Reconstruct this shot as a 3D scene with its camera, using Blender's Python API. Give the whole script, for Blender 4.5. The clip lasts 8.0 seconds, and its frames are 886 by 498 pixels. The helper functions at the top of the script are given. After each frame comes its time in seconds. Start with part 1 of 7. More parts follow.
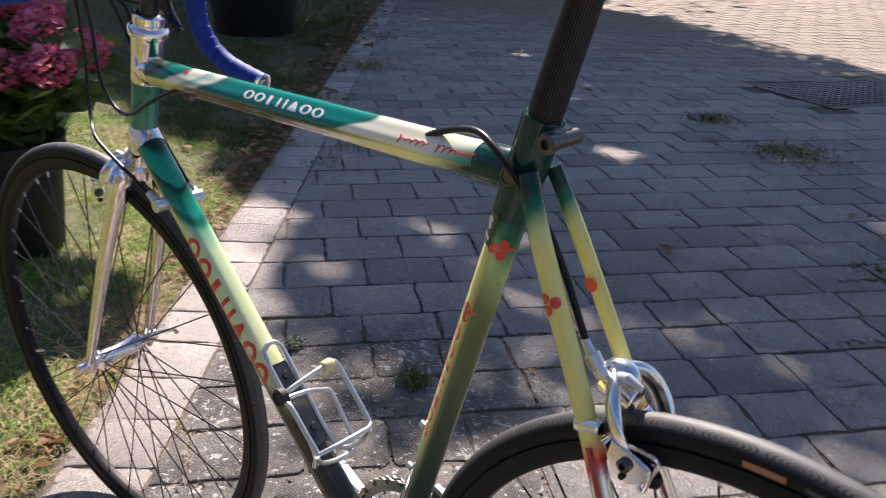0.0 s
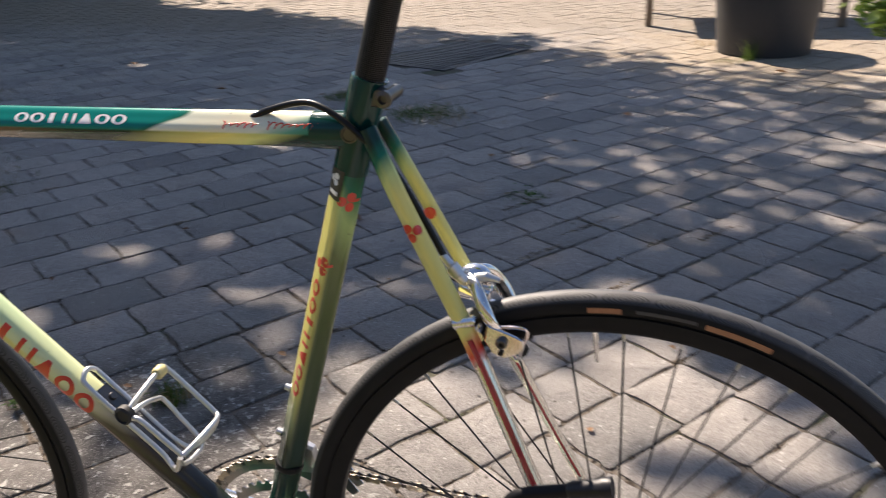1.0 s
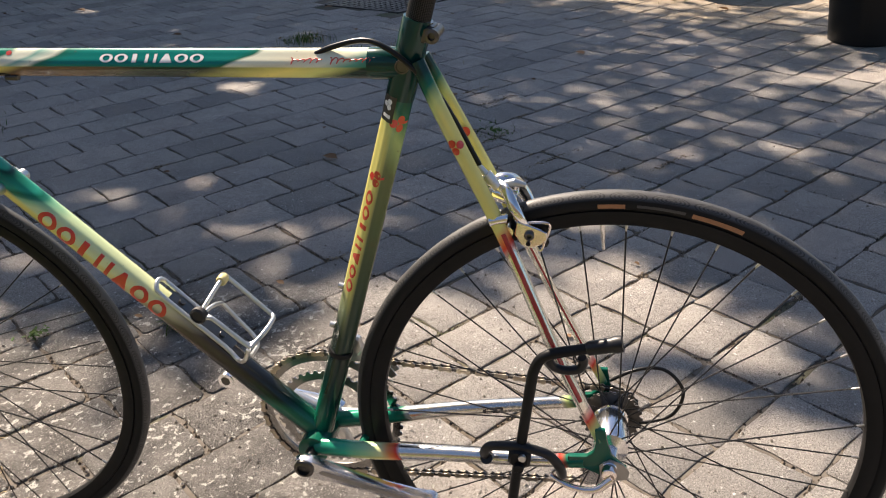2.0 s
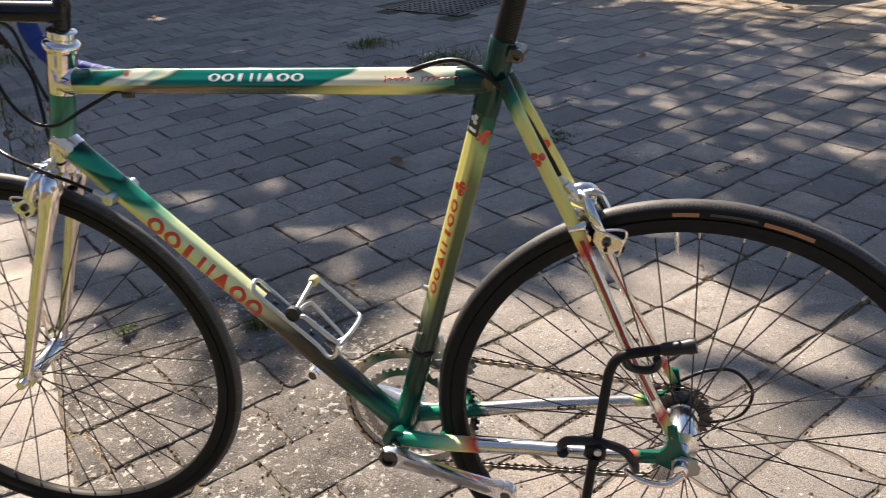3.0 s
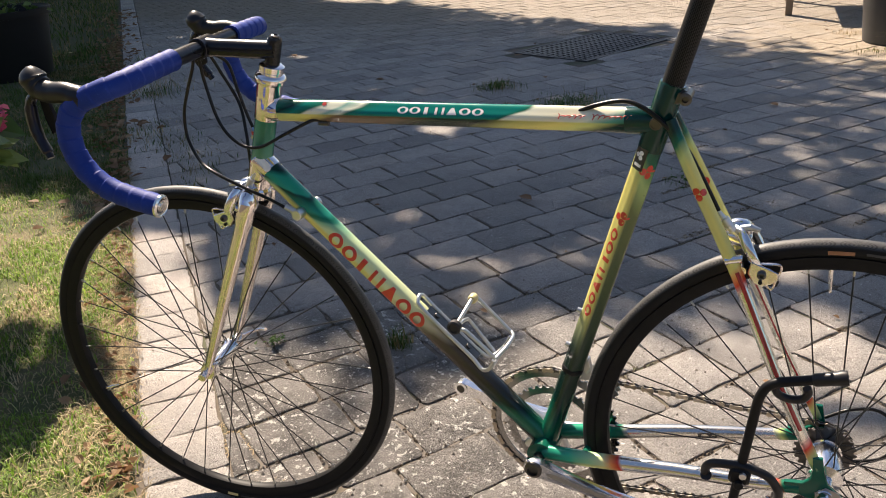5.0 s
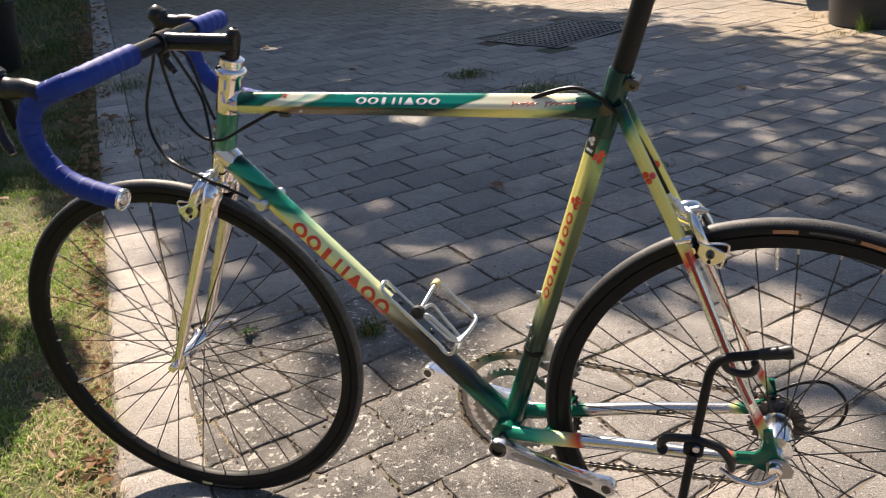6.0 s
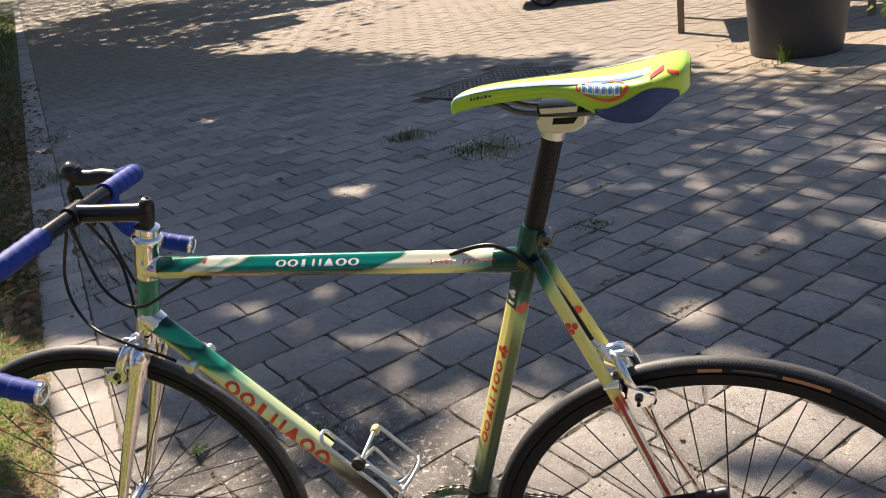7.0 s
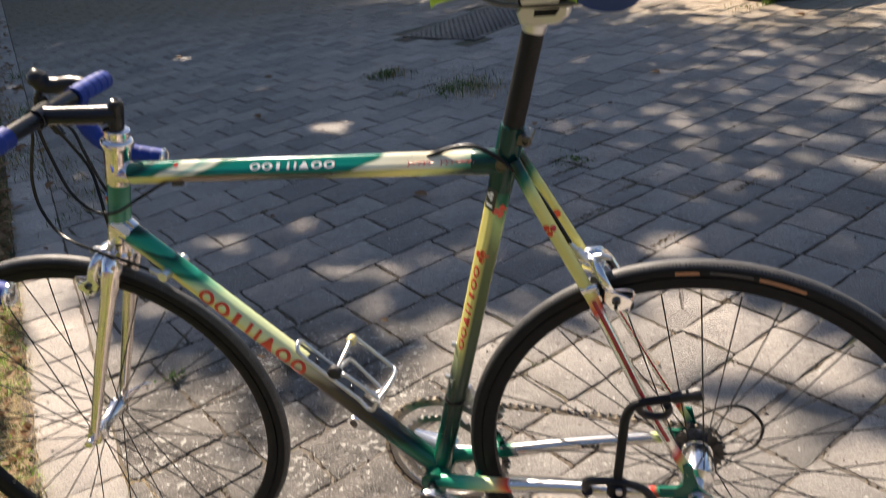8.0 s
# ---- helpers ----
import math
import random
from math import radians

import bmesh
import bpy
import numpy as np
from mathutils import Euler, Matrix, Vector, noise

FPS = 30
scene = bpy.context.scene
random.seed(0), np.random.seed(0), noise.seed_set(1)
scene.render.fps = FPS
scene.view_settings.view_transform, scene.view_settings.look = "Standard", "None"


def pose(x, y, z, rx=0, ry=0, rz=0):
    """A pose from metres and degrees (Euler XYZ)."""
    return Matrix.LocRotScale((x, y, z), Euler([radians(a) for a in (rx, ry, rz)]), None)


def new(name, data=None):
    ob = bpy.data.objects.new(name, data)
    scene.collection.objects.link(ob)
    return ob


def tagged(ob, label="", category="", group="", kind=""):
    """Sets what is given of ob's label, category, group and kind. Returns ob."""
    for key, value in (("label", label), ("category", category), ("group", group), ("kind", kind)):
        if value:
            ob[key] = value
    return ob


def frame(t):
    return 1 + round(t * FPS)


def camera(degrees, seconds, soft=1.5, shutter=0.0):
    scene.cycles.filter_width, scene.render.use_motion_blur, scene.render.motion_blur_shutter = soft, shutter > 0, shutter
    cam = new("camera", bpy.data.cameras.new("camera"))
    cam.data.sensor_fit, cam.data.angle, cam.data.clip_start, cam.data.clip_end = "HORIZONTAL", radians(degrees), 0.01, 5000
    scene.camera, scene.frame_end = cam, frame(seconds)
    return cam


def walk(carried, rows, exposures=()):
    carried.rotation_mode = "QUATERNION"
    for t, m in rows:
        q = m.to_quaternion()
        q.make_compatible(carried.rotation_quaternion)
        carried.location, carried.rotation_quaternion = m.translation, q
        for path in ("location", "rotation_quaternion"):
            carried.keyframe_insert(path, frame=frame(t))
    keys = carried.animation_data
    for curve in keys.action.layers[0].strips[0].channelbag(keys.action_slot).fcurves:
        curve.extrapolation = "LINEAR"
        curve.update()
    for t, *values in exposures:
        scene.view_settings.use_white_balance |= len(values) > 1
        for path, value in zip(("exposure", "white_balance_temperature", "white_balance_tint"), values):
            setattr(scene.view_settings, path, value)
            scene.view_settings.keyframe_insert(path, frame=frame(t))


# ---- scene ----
# ---------- camera and its walk ----------
cam = camera(56.75, 8.0, soft=0.95, shutter=0.35)
# seconds, eye x y z, yaw to the left, pitch up, roll
ROWS = [
    (0, 0.1252, -0.4882, 0.9931, 42.658, -22.623, 2.160),
    (0.5, 0.0475, -0.5535, 0.9545, 31.950, -22.300, 0.480),
    (1, 0.0282, -0.6671, 0.9893, 16.301, -22.777, -1.910),
    (1.2, 0.0144, -0.7226, 0.9946, 12.888, -23.100, -1.981),
    (2.3, -0.0274, -0.8687, 1.0421, 12.367, -27.448, -2.112),
    (2.5, -0.0258, -0.8778, 1.0540, 13.570, -27.180, -2.978),
    (3, -0.0445, -0.9092, 1.0585, 16.517, -26.580, -3.632),
    (3.5, -0.0780, -0.9422, 1.0740, 19.561, -25.496, -3.505),
    (4, -0.0928, -0.9654, 1.0846, 22.135, -24.167, -3.754),
    (4.5, -0.0902, -0.9886, 1.0892, 23.926, -23.334, -3.779),
    (4.7, -0.0877, -1.0062, 1.0860, 24.462, -23.236, -3.730),
    (5.8, -0.0624, -1.0386, 1.0741, 23.634, -23.772, -3.641),
    (6, -0.0492, -1.0378, 1.0853, 22.956, -24.110, -4.326),
    (6.5, -0.0258, -0.9957, 1.1646, 21.227, -23.881, -6.843),
    (7, -0.0149, -0.9520, 1.2337, 19.561, -22.143, -8.255),
    (7.5, -0.0228, -0.9532, 1.2266, 19.079, -21.581, -8.306),
    (8, -0.0158, -0.9632, 1.1688, 18.597, -25.710, -7.407),
]
EXPOSURES = [(0, 1.42, 5850, 19), (0.5, 1.46, 5900, 17), (1, 1.47, 6200, 15), (2.5, 1.46, 6450, 13), (8, 1.46, 6450, 13)]
walk(cam, [(t, pose(x, y, z, 90 + pitch, 0, yaw) @ pose(0, 0, 0, 0, 0, roll)) for t, x, y, z, yaw, pitch, roll in ROWS], EXPOSURES)

# ---------- sky and sun ----------
TO_SUN = Vector((-0.68, 0.70, 1.0)).normalized()
world = bpy.data.worlds.new("sky")
scene.world = world
world.use_nodes = True
wn = world.node_tree.nodes
sky = wn.new("ShaderNodeTexSky")
sky.sky_type = "NISHITA"
sky.sun_disc = False
sky.sun_elevation = math.asin(TO_SUN.z)
sky.sun_rotation = math.atan2(TO_SUN.x, TO_SUN.y)
wn["Background"].inputs["Strength"].default_value = 0.0485
world.node_tree.links.new(sky.outputs[0], wn["Background"].inputs["Color"])
lamp = bpy.data.lights.new("sun", "SUN")
lamp.energy, lamp.angle, lamp.color = 4.75, radians(0.53), (1.0, 0.855, 0.680)
sun = new("sun", lamp)
sun.matrix_world = Matrix.Translation((0, 0, 12)) @ TO_SUN.to_track_quat("Z", "Y").to_matrix().to_4x4()


# ---------- materials ----------
class Nodes:
    """A short way to wire a node material."""

    def __init__(self, name):
        self.mat = bpy.data.materials.new(name)
        self.mat.use_nodes = True
        self.t = self.mat.node_tree
        self.bsdf = self.t.nodes["Principled BSDF"]

    def add(self, kind, **inputs):
        n = self.t.nodes.new(kind)
        for k, v in inputs.items():
            self.put(n, k.replace("_", " "), v)
        return n

    def put(self, n, k, v):
        k = int(k) if k.isdigit() else k
        if isinstance(v, bpy.types.NodeSocket):
            self.t.links.new(v, n.inputs[k])
        else:
            n.inputs[k].default_value = v

    def coords(self, kind="Object"):
        return self.add("ShaderNodeTexCoord").outputs[kind]

    def noise(self, at, scale, detail=3.0, rough=0.55):
        return self.add("ShaderNodeTexNoise", Vector=at, Scale=scale, Detail=detail, Roughness=rough).outputs["Fac"]

    def ramp(self, fac, stops, kind="LINEAR"):
        r = self.add("ShaderNodeValToRGB", Fac=fac)
        e = r.color_ramp.elements
        r.color_ramp.interpolation = kind
        while len(e) < len(stops):
            e.new(0.5)
        for el, (p, c) in zip(e, stops):
            el.position = p
            el.color = (*c, 1) if isinstance(c, tuple) else (c, c, c, 1)
        return r.outputs["Color"]

    def mix(self, fac, a, b, how="MIX"):
        m = self.t.nodes.new("ShaderNodeMix")
        m.data_type, m.blend_type = "RGBA", how
        for i, v in ((0, fac), (6, a), (7, b)):
            if isinstance(v, bpy.types.NodeSocket):
                self.t.links.new(v, m.inputs[i])
            else:
                m.inputs[i].default_value = (*v, 1) if isinstance(v, tuple) else v
        return m.outputs[2]

    def math(self, op, a, b=0.0):
        m = self.t.nodes.new("ShaderNodeMath")
        m.operation = op
        for i, v in ((0, a), (1, b)):
            if isinstance(v, bpy.types.NodeSocket):
                self.t.links.new(v, m.inputs[i])
            else:
                m.inputs[i].default_value = v
        return m.outputs[0]

    def bump(self, height, strength=0.3, distance=0.002):
        b = self.add("ShaderNodeBump", Height=height, Strength=strength, Distance=distance)
        self.put(self.bsdf, "Normal", b.outputs[0])

    def set(self, **inputs):
        for k, v in inputs.items():
            k = k.replace("_", " ")
            if isinstance(v, tuple) and len(v) == 3:
                v = (*v, 1)
            self.put(self.bsdf, k, v)
        return self.mat


def plain(name, colour, rough=0.5, metal=0.0, coat=0.0, wear=0.12, scale=60.0, bump=0.0, spec=0.5):
    """A material of one main colour with grain and faint wear."""
    n = Nodes(name)
    at = n.coords()
    fine, broad = n.noise(at, scale, 4), n.noise(at, scale * 0.12, 2)
    dark = tuple(c * (1 - wear * 1.6) for c in colour)
    lite = tuple(min(1, c * (1 + wear)) for c in colour)
    col = n.mix(n.math("MULTIPLY", n.math("ADD", fine, broad), 0.5), dark, lite)
    r = n.math("ADD", n.math("MULTIPLY", n.math("SUBTRACT", broad, 0.5), 0.25), rough)
    if bump:
        n.bump(fine, bump, 0.001)
    return n.set(Base_Color=col, Roughness=r, Metallic=metal, Coat_Weight=coat, Coat_Roughness=0.06, Specular_IOR_Level=spec)


def uv_paint(name, top, bottom, metal=((0, 0.0), (1, 0.0)), swirl=0.06, split=None):
    """Airbrushed tube paint: colours run along the tube, upper and lower side apart, with soft slanting borders. The
    lower ramp can also carry painted shade and reflections.
    """
    n = Nodes(name)
    sep = n.add("ShaderNodeSeparateXYZ", Vector=n.coords("UV"))
    u, v = sep.outputs[0], sep.outputs[1]
    at = n.coords()
    wob = n.math("MULTIPLY", n.math("SUBTRACT", n.noise(at, 14, 2), 0.5), swirl)
    wave = n.math("MULTIPLY", n.math("SINE", n.math("MULTIPLY", v, 6.2832)), swirl)
    uu = n.math("ADD", u, n.math("ADD", wob, wave))
    a, b = n.ramp(uu, top), n.ramp(uu, bottom)
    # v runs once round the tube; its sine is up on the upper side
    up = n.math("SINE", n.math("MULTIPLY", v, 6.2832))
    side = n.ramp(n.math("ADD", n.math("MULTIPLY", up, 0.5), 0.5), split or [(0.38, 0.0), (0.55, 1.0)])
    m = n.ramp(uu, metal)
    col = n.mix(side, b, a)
    grime = n.noise(at, 90, 4)
    col = n.mix(n.math("MULTIPLY", n.math("GREATER_THAN", grime, 0.72), 0.35), col, (0.10, 0.09, 0.07))
    return n.set(Base_Color=col, Metallic=m, Roughness=n.math("ADD", n.math("MULTIPLY", n.noise(at, 40, 3), 0.12), 0.16), Coat_Weight=0.5, Coat_Roughness=0.07, Specular_IOR_Level=0.12)


TEAL, GREEN, DEEP = (0.0, 0.185, 0.145), (0.008, 0.135, 0.080), (0.002, 0.028, 0.022)
LIME, LEMON, CREAM, PINK = (0.55, 0.62, 0.22), (0.72, 0.66, 0.20), (0.78, 0.78, 0.60), (0.80, 0.66, 0.60)
CHROME, RED, ORANGE = (0.70, 0.68, 0.64), (0.62, 0.035, 0.02), (0.75, 0.25, 0.08)

M = {}
# lower ramp: brown and near-black stops are painted reflections; lime and lemon are paint
M["top_tube"] = uv_paint("top_tube_paint",
    [(0, GREEN), (0.035, DEEP), (0.075, TEAL), (0.115, GREEN), (0.13, CREAM), (0.165, CREAM), (0.18, (0.25, 0.45, 0.36)), (0.215, CREAM), (0.235, GREEN), (0.27, TEAL), (0.625, TEAL), (0.645, GREEN), (0.66, CREAM), (0.76, (0.80, 0.74, 0.52)), (0.84, CREAM), (0.89, (0.12, 0.36, 0.26)), (0.94, GREEN), (0.97, DEEP)],
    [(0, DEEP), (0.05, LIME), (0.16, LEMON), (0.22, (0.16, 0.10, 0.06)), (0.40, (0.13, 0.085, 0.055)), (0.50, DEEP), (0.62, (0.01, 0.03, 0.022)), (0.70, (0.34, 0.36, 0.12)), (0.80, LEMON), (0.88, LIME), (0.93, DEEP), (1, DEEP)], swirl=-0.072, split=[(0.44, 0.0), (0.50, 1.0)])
# dark brown stops past the yellow paint in the chrome's dark reflections
M["down_tube"] = uv_paint("down_tube_paint",
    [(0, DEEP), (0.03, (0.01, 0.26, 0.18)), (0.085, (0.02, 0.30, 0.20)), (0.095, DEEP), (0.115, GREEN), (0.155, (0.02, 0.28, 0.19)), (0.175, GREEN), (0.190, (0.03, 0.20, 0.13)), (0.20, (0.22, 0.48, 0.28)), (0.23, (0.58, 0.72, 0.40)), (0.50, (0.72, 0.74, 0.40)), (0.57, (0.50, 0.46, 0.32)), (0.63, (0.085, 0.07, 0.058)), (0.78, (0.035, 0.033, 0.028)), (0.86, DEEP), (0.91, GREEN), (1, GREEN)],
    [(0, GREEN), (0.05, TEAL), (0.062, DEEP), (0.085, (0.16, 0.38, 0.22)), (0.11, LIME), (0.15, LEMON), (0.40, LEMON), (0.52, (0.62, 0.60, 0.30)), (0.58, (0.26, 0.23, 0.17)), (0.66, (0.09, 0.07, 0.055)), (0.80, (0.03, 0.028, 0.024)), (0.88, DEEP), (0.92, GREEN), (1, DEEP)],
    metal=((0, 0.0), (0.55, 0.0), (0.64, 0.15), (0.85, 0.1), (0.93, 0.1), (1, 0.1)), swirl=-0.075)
# second ramp is the tube's back, coloured darker for its shaded side
M["seat_tube"] = uv_paint("seat_tube_paint",
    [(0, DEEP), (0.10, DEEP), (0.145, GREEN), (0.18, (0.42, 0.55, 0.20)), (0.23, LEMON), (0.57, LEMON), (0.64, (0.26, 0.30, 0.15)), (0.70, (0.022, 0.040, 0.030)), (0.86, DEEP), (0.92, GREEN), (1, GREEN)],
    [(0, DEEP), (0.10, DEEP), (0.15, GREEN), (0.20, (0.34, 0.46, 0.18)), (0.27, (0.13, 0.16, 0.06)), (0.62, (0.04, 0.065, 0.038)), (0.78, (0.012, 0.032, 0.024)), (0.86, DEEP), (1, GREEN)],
    metal=((0, 0.0), (0.62, 0.0), (0.70, 0.05), (0.80, 0.05), (0.90, 0.1), (1, 0.1)), swirl=0.03)
M["head_tube"] = uv_paint("head_tube_paint", [(0, GREEN), (0.3, (0.05, 0.25, 0.18)), (1, (0.20, 0.34, 0.28))], [(0, GREEN), (0.5, (0.06, 0.22, 0.16)), (1, (0.2, 0.3, 0.25))], metal=((0, 0.2), (1, 0.35)))
M["seat_stay"] = uv_paint("seat_stay_paint",
    [(0, DEEP), (0.03, DEEP), (0.06, GREEN), (0.095, LIME), (0.13, LEMON), (0.41, LEMON), (0.435, ORANGE), (0.455, RED), (0.48, CHROME), (0.90, CHROME), (0.93, RED), (0.96, LIME), (1, GREEN)],
    [(0, DEEP), (0.03, DEEP), (0.065, GREEN), (0.10, LIME), (0.14, (0.60, 0.58, 0.22)), (0.41, LEMON), (0.435, ORANGE), (0.455, RED), (0.48, CHROME), (0.90, CHROME), (0.93, RED), (0.96, LIME), (1, GREEN)],
    metal=((0, 0.0), (0.455, 0.0), (0.48, 1.0), (0.90, 1.0), (0.93, 0.0), (1, 0.0)), swirl=0.008)
M["chain_stay"] = uv_paint("chain_stay_paint",
    [(0, GREEN), (0.13, (0.03, 0.36, 0.22)), (0.21, (0.30, 0.55, 0.30)), (0.27, (0.62, 0.66, 0.34)), (0.305, ORANGE), (0.335, RED), (0.35, CHROME), (0.90, CHROME), (0.925, RED), (0.95, GREEN), (1, GREEN)],
    [(0, DEEP), (0.13, GREEN), (0.20, LIME), (0.26, LEMON), (0.31, ORANGE), (0.335, RED), (0.35, CHROME), (0.90, CHROME), (0.925, RED), (0.95, GREEN), (1, GREEN)],
    metal=((0, 0.1), (0.335, 0.0), (0.35, 1.0), (0.90, 1.0), (0.925, 0.0), (1, 0.1)), swirl=0.01)
M["far_chain_stay"] = uv_paint("far_chain_stay_paint",
    [(0, GREEN), (0.20, (0.03, 0.36, 0.22)), (0.30, GREEN), (0.33, CHROME), (0.90, CHROME), (0.925, LIME), (0.95, GREEN), (1, GREEN)],
    [(0, DEEP), (0.22, GREEN), (0.31, DEEP), (0.33, CHROME), (0.90, CHROME), (0.925, LIME), (0.95, GREEN), (1, GREEN)],
    metal=((0, 0.1), (0.31, 0.0), (0.33, 1.0), (0.90, 1.0), (0.925, 0.0), (1, 0.1)), swirl=0.01)
M["green"] = plain("green_enamel", (0.006, 0.105, 0.066), 0.2, 0.1, 0.5, 0.25, 30, spec=0.15)
M["deep_green"] = plain("deep_green_enamel", (0.003, 0.042, 0.034), 0.2, 0.05, 0.5, 0.25, 30, spec=0.12)
M["chrome"] = plain("chrome", (0.86, 0.79, 0.765), 0.11, 1.0, 0.0, 0.05, 25)
M["alloy"] = plain("polished_alloy", (0.83, 0.82, 0.82), 0.17, 1.0, 0.0, 0.08, 60)
M["groove"] = plain("dull_grey_alloy", (0.36, 0.35, 0.34), 0.35, 1.0, 0.0, 0.15, 60)
M["satin"] = plain("satin_alloy", (0.66, 0.66, 0.65), 0.38, 1.0, 0.0, 0.1, 80)
M["ring"] = plain("worn_chainring", (0.30, 0.29, 0.28), 0.28, 1.0, 0.0, 0.2, 60)
M["steel"] = plain("dark_steel", (0.12, 0.115, 0.11), 0.35, 1.0, 0.0, 0.3, 120)
M["chain"] = plain("oily_chain_steel", (0.48, 0.42, 0.34), 0.30, 1.0, 0.0, 0.35, 300)
M["spoke"] = plain("stainless_spoke", (0.035, 0.034, 0.034), 0.35, 0.5, 0.0, 0.2, 90)
M["bright_spoke"] = plain("bright_nipple", (0.55, 0.54, 0.52), 0.3, 1.0, 0.0, 0.1, 90)
M["black"] = plain("black_satin", (0.010, 0.010, 0.011), 0.42, 0.0, 0.0, 0.3, 80, 0.05, spec=0.18)
M["gloss_black"] = plain("black_gloss", (0.010, 0.010, 0.012), 0.26, 0.0, 0.0, 0.3, 60, spec=0.35)
M["rim"] = plain("black_anodised_rim", (0.013, 0.013, 0.0135), 0.45, 0.0, 0.0, 0.35, 60, spec=0.12)
M["hood"] = plain("black_rubber_hood", (0.012, 0.012, 0.014), 0.38, 0.0, 0.0, 0.3, 120, 0.1, spec=0.35)
M["cable"] = plain("black_cable_sleeve", (0.006, 0.006, 0.006), 0.3, 0.0, 0.0, 0.2, 100, spec=0.3)
M["red"] = plain("red_decal", (0.60, 0.04, 0.02), 0.3, 0.0, 0.6, 0.15, 200)
M["maroon"] = plain("dark_red_line", (0.34, 0.018, 0.024), 0.22, 0.0, 0.6, 0.15, 200)
M["blue_decal"] = plain("blue_decal", (0.10, 0.25, 0.55), 0.3, 0.0, 0.4, 0.15, 200)
M["white"] = plain("white_decal", (0.80, 0.80, 0.78), 0.3, 0.0, 0.5, 0.08, 200)
M["decal_black"] = plain("black_decal", (0.015, 0.015, 0.018), 0.3, 0.0, 0.5, 0.2, 200)
M["tan_label"] = plain("tan_tyre_label", (0.36, 0.17, 0.08), 0.6, 0.0, 0.0, 0.3, 200)
M["grey_label"] = plain("grey_tyre_print", (0.05, 0.05, 0.053), 0.6, 0.0, 0.0, 0.3, 200)
M["yellow"] = plain("yellow_plastic", (0.70, 0.60, 0.28), 0.4, 0.0, 0.0, 0.2, 100)
M["lime"] = plain("lime_saddle_leather", (0.34, 0.52, 0.03), 0.42, 0.0, 0.15, 0.14, 260, 0.12)
M["navy"] = plain("navy_saddle_leather", (0.004, 0.032, 0.15), 0.45, 0.0, 0.0, 0.2, 260, 0.15)
M["pot"] = plain("dark_grey_plastic_pot", (0.034, 0.035, 0.037), 0.5, 0.0, 0.0, 0.25, 20, 0.05)
M["black_pot"] = plain("black_plastic_pot", (0.008, 0.0085, 0.009), 0.5, 0.0, 0.0, 0.3, 20, 0.05, spec=0.25)
M["soil"] = plain("potting_soil", (0.035, 0.025, 0.018), 0.95, 0.0, 0.0, 0.5, 60, 0.6)
M["iron"] = plain("cast_iron", (0.045, 0.043, 0.042), 0.6, 0.5, 0.0, 0.4, 60, 0.3)
M["unseen_wall"] = plain("dark_brown_render", (0.10, 0.085, 0.07), 0.9, 0.0, 0.0, 0.35, 14, 0.3)
M["wood"] = plain("weathered_wood", (0.22, 0.16, 0.10), 0.75, 0.0, 0.0, 0.35, 30, 0.3)


def tape_material():
    n = Nodes("blue_cork_tape")
    at = n.coords()
    fine = n.noise(at, 420, 3)
    broad = n.noise(at, 22, 2)
    col = n.mix(broad, (0.005, 0.018, 0.15), (0.012, 0.046, 0.30))
    col = n.mix(n.math("MULTIPLY", n.math("GREATER_THAN", fine, 0.66), 0.5), col, (0.025, 0.065, 0.32))
    n.bump(fine, 0.4, 0.0008)
    return n.set(Base_Color=col, Roughness=0.6, Specular_IOR_Level=0.25)


def carbon_material():
    n = Nodes("carbon_weave")
    sep = n.add("ShaderNodeSeparateXYZ", Vector=n.coords("UV"))
    a = n.math("SINE", n.math("MULTIPLY", n.math("ADD", sep.outputs[0], n.math("MULTIPLY", sep.outputs[1], 0.36)), 330))
    b = n.math("SINE", n.math("MULTIPLY", n.math("SUBTRACT", sep.outputs[0], n.math("MULTIPLY", sep.outputs[1], 0.36)), 330))
    w = n.math("MULTIPLY", a, b)
    col = n.mix(n.math("GREATER_THAN", w, 0.0), (0.003, 0.003, 0.003), (0.034, 0.032, 0.030))
    return n.set(Base_Color=col, Roughness=n.math("ADD", n.math("MULTIPLY", w, 0.08), 0.42), Coat_Weight=0.0, Specular_IOR_Level=0.14)


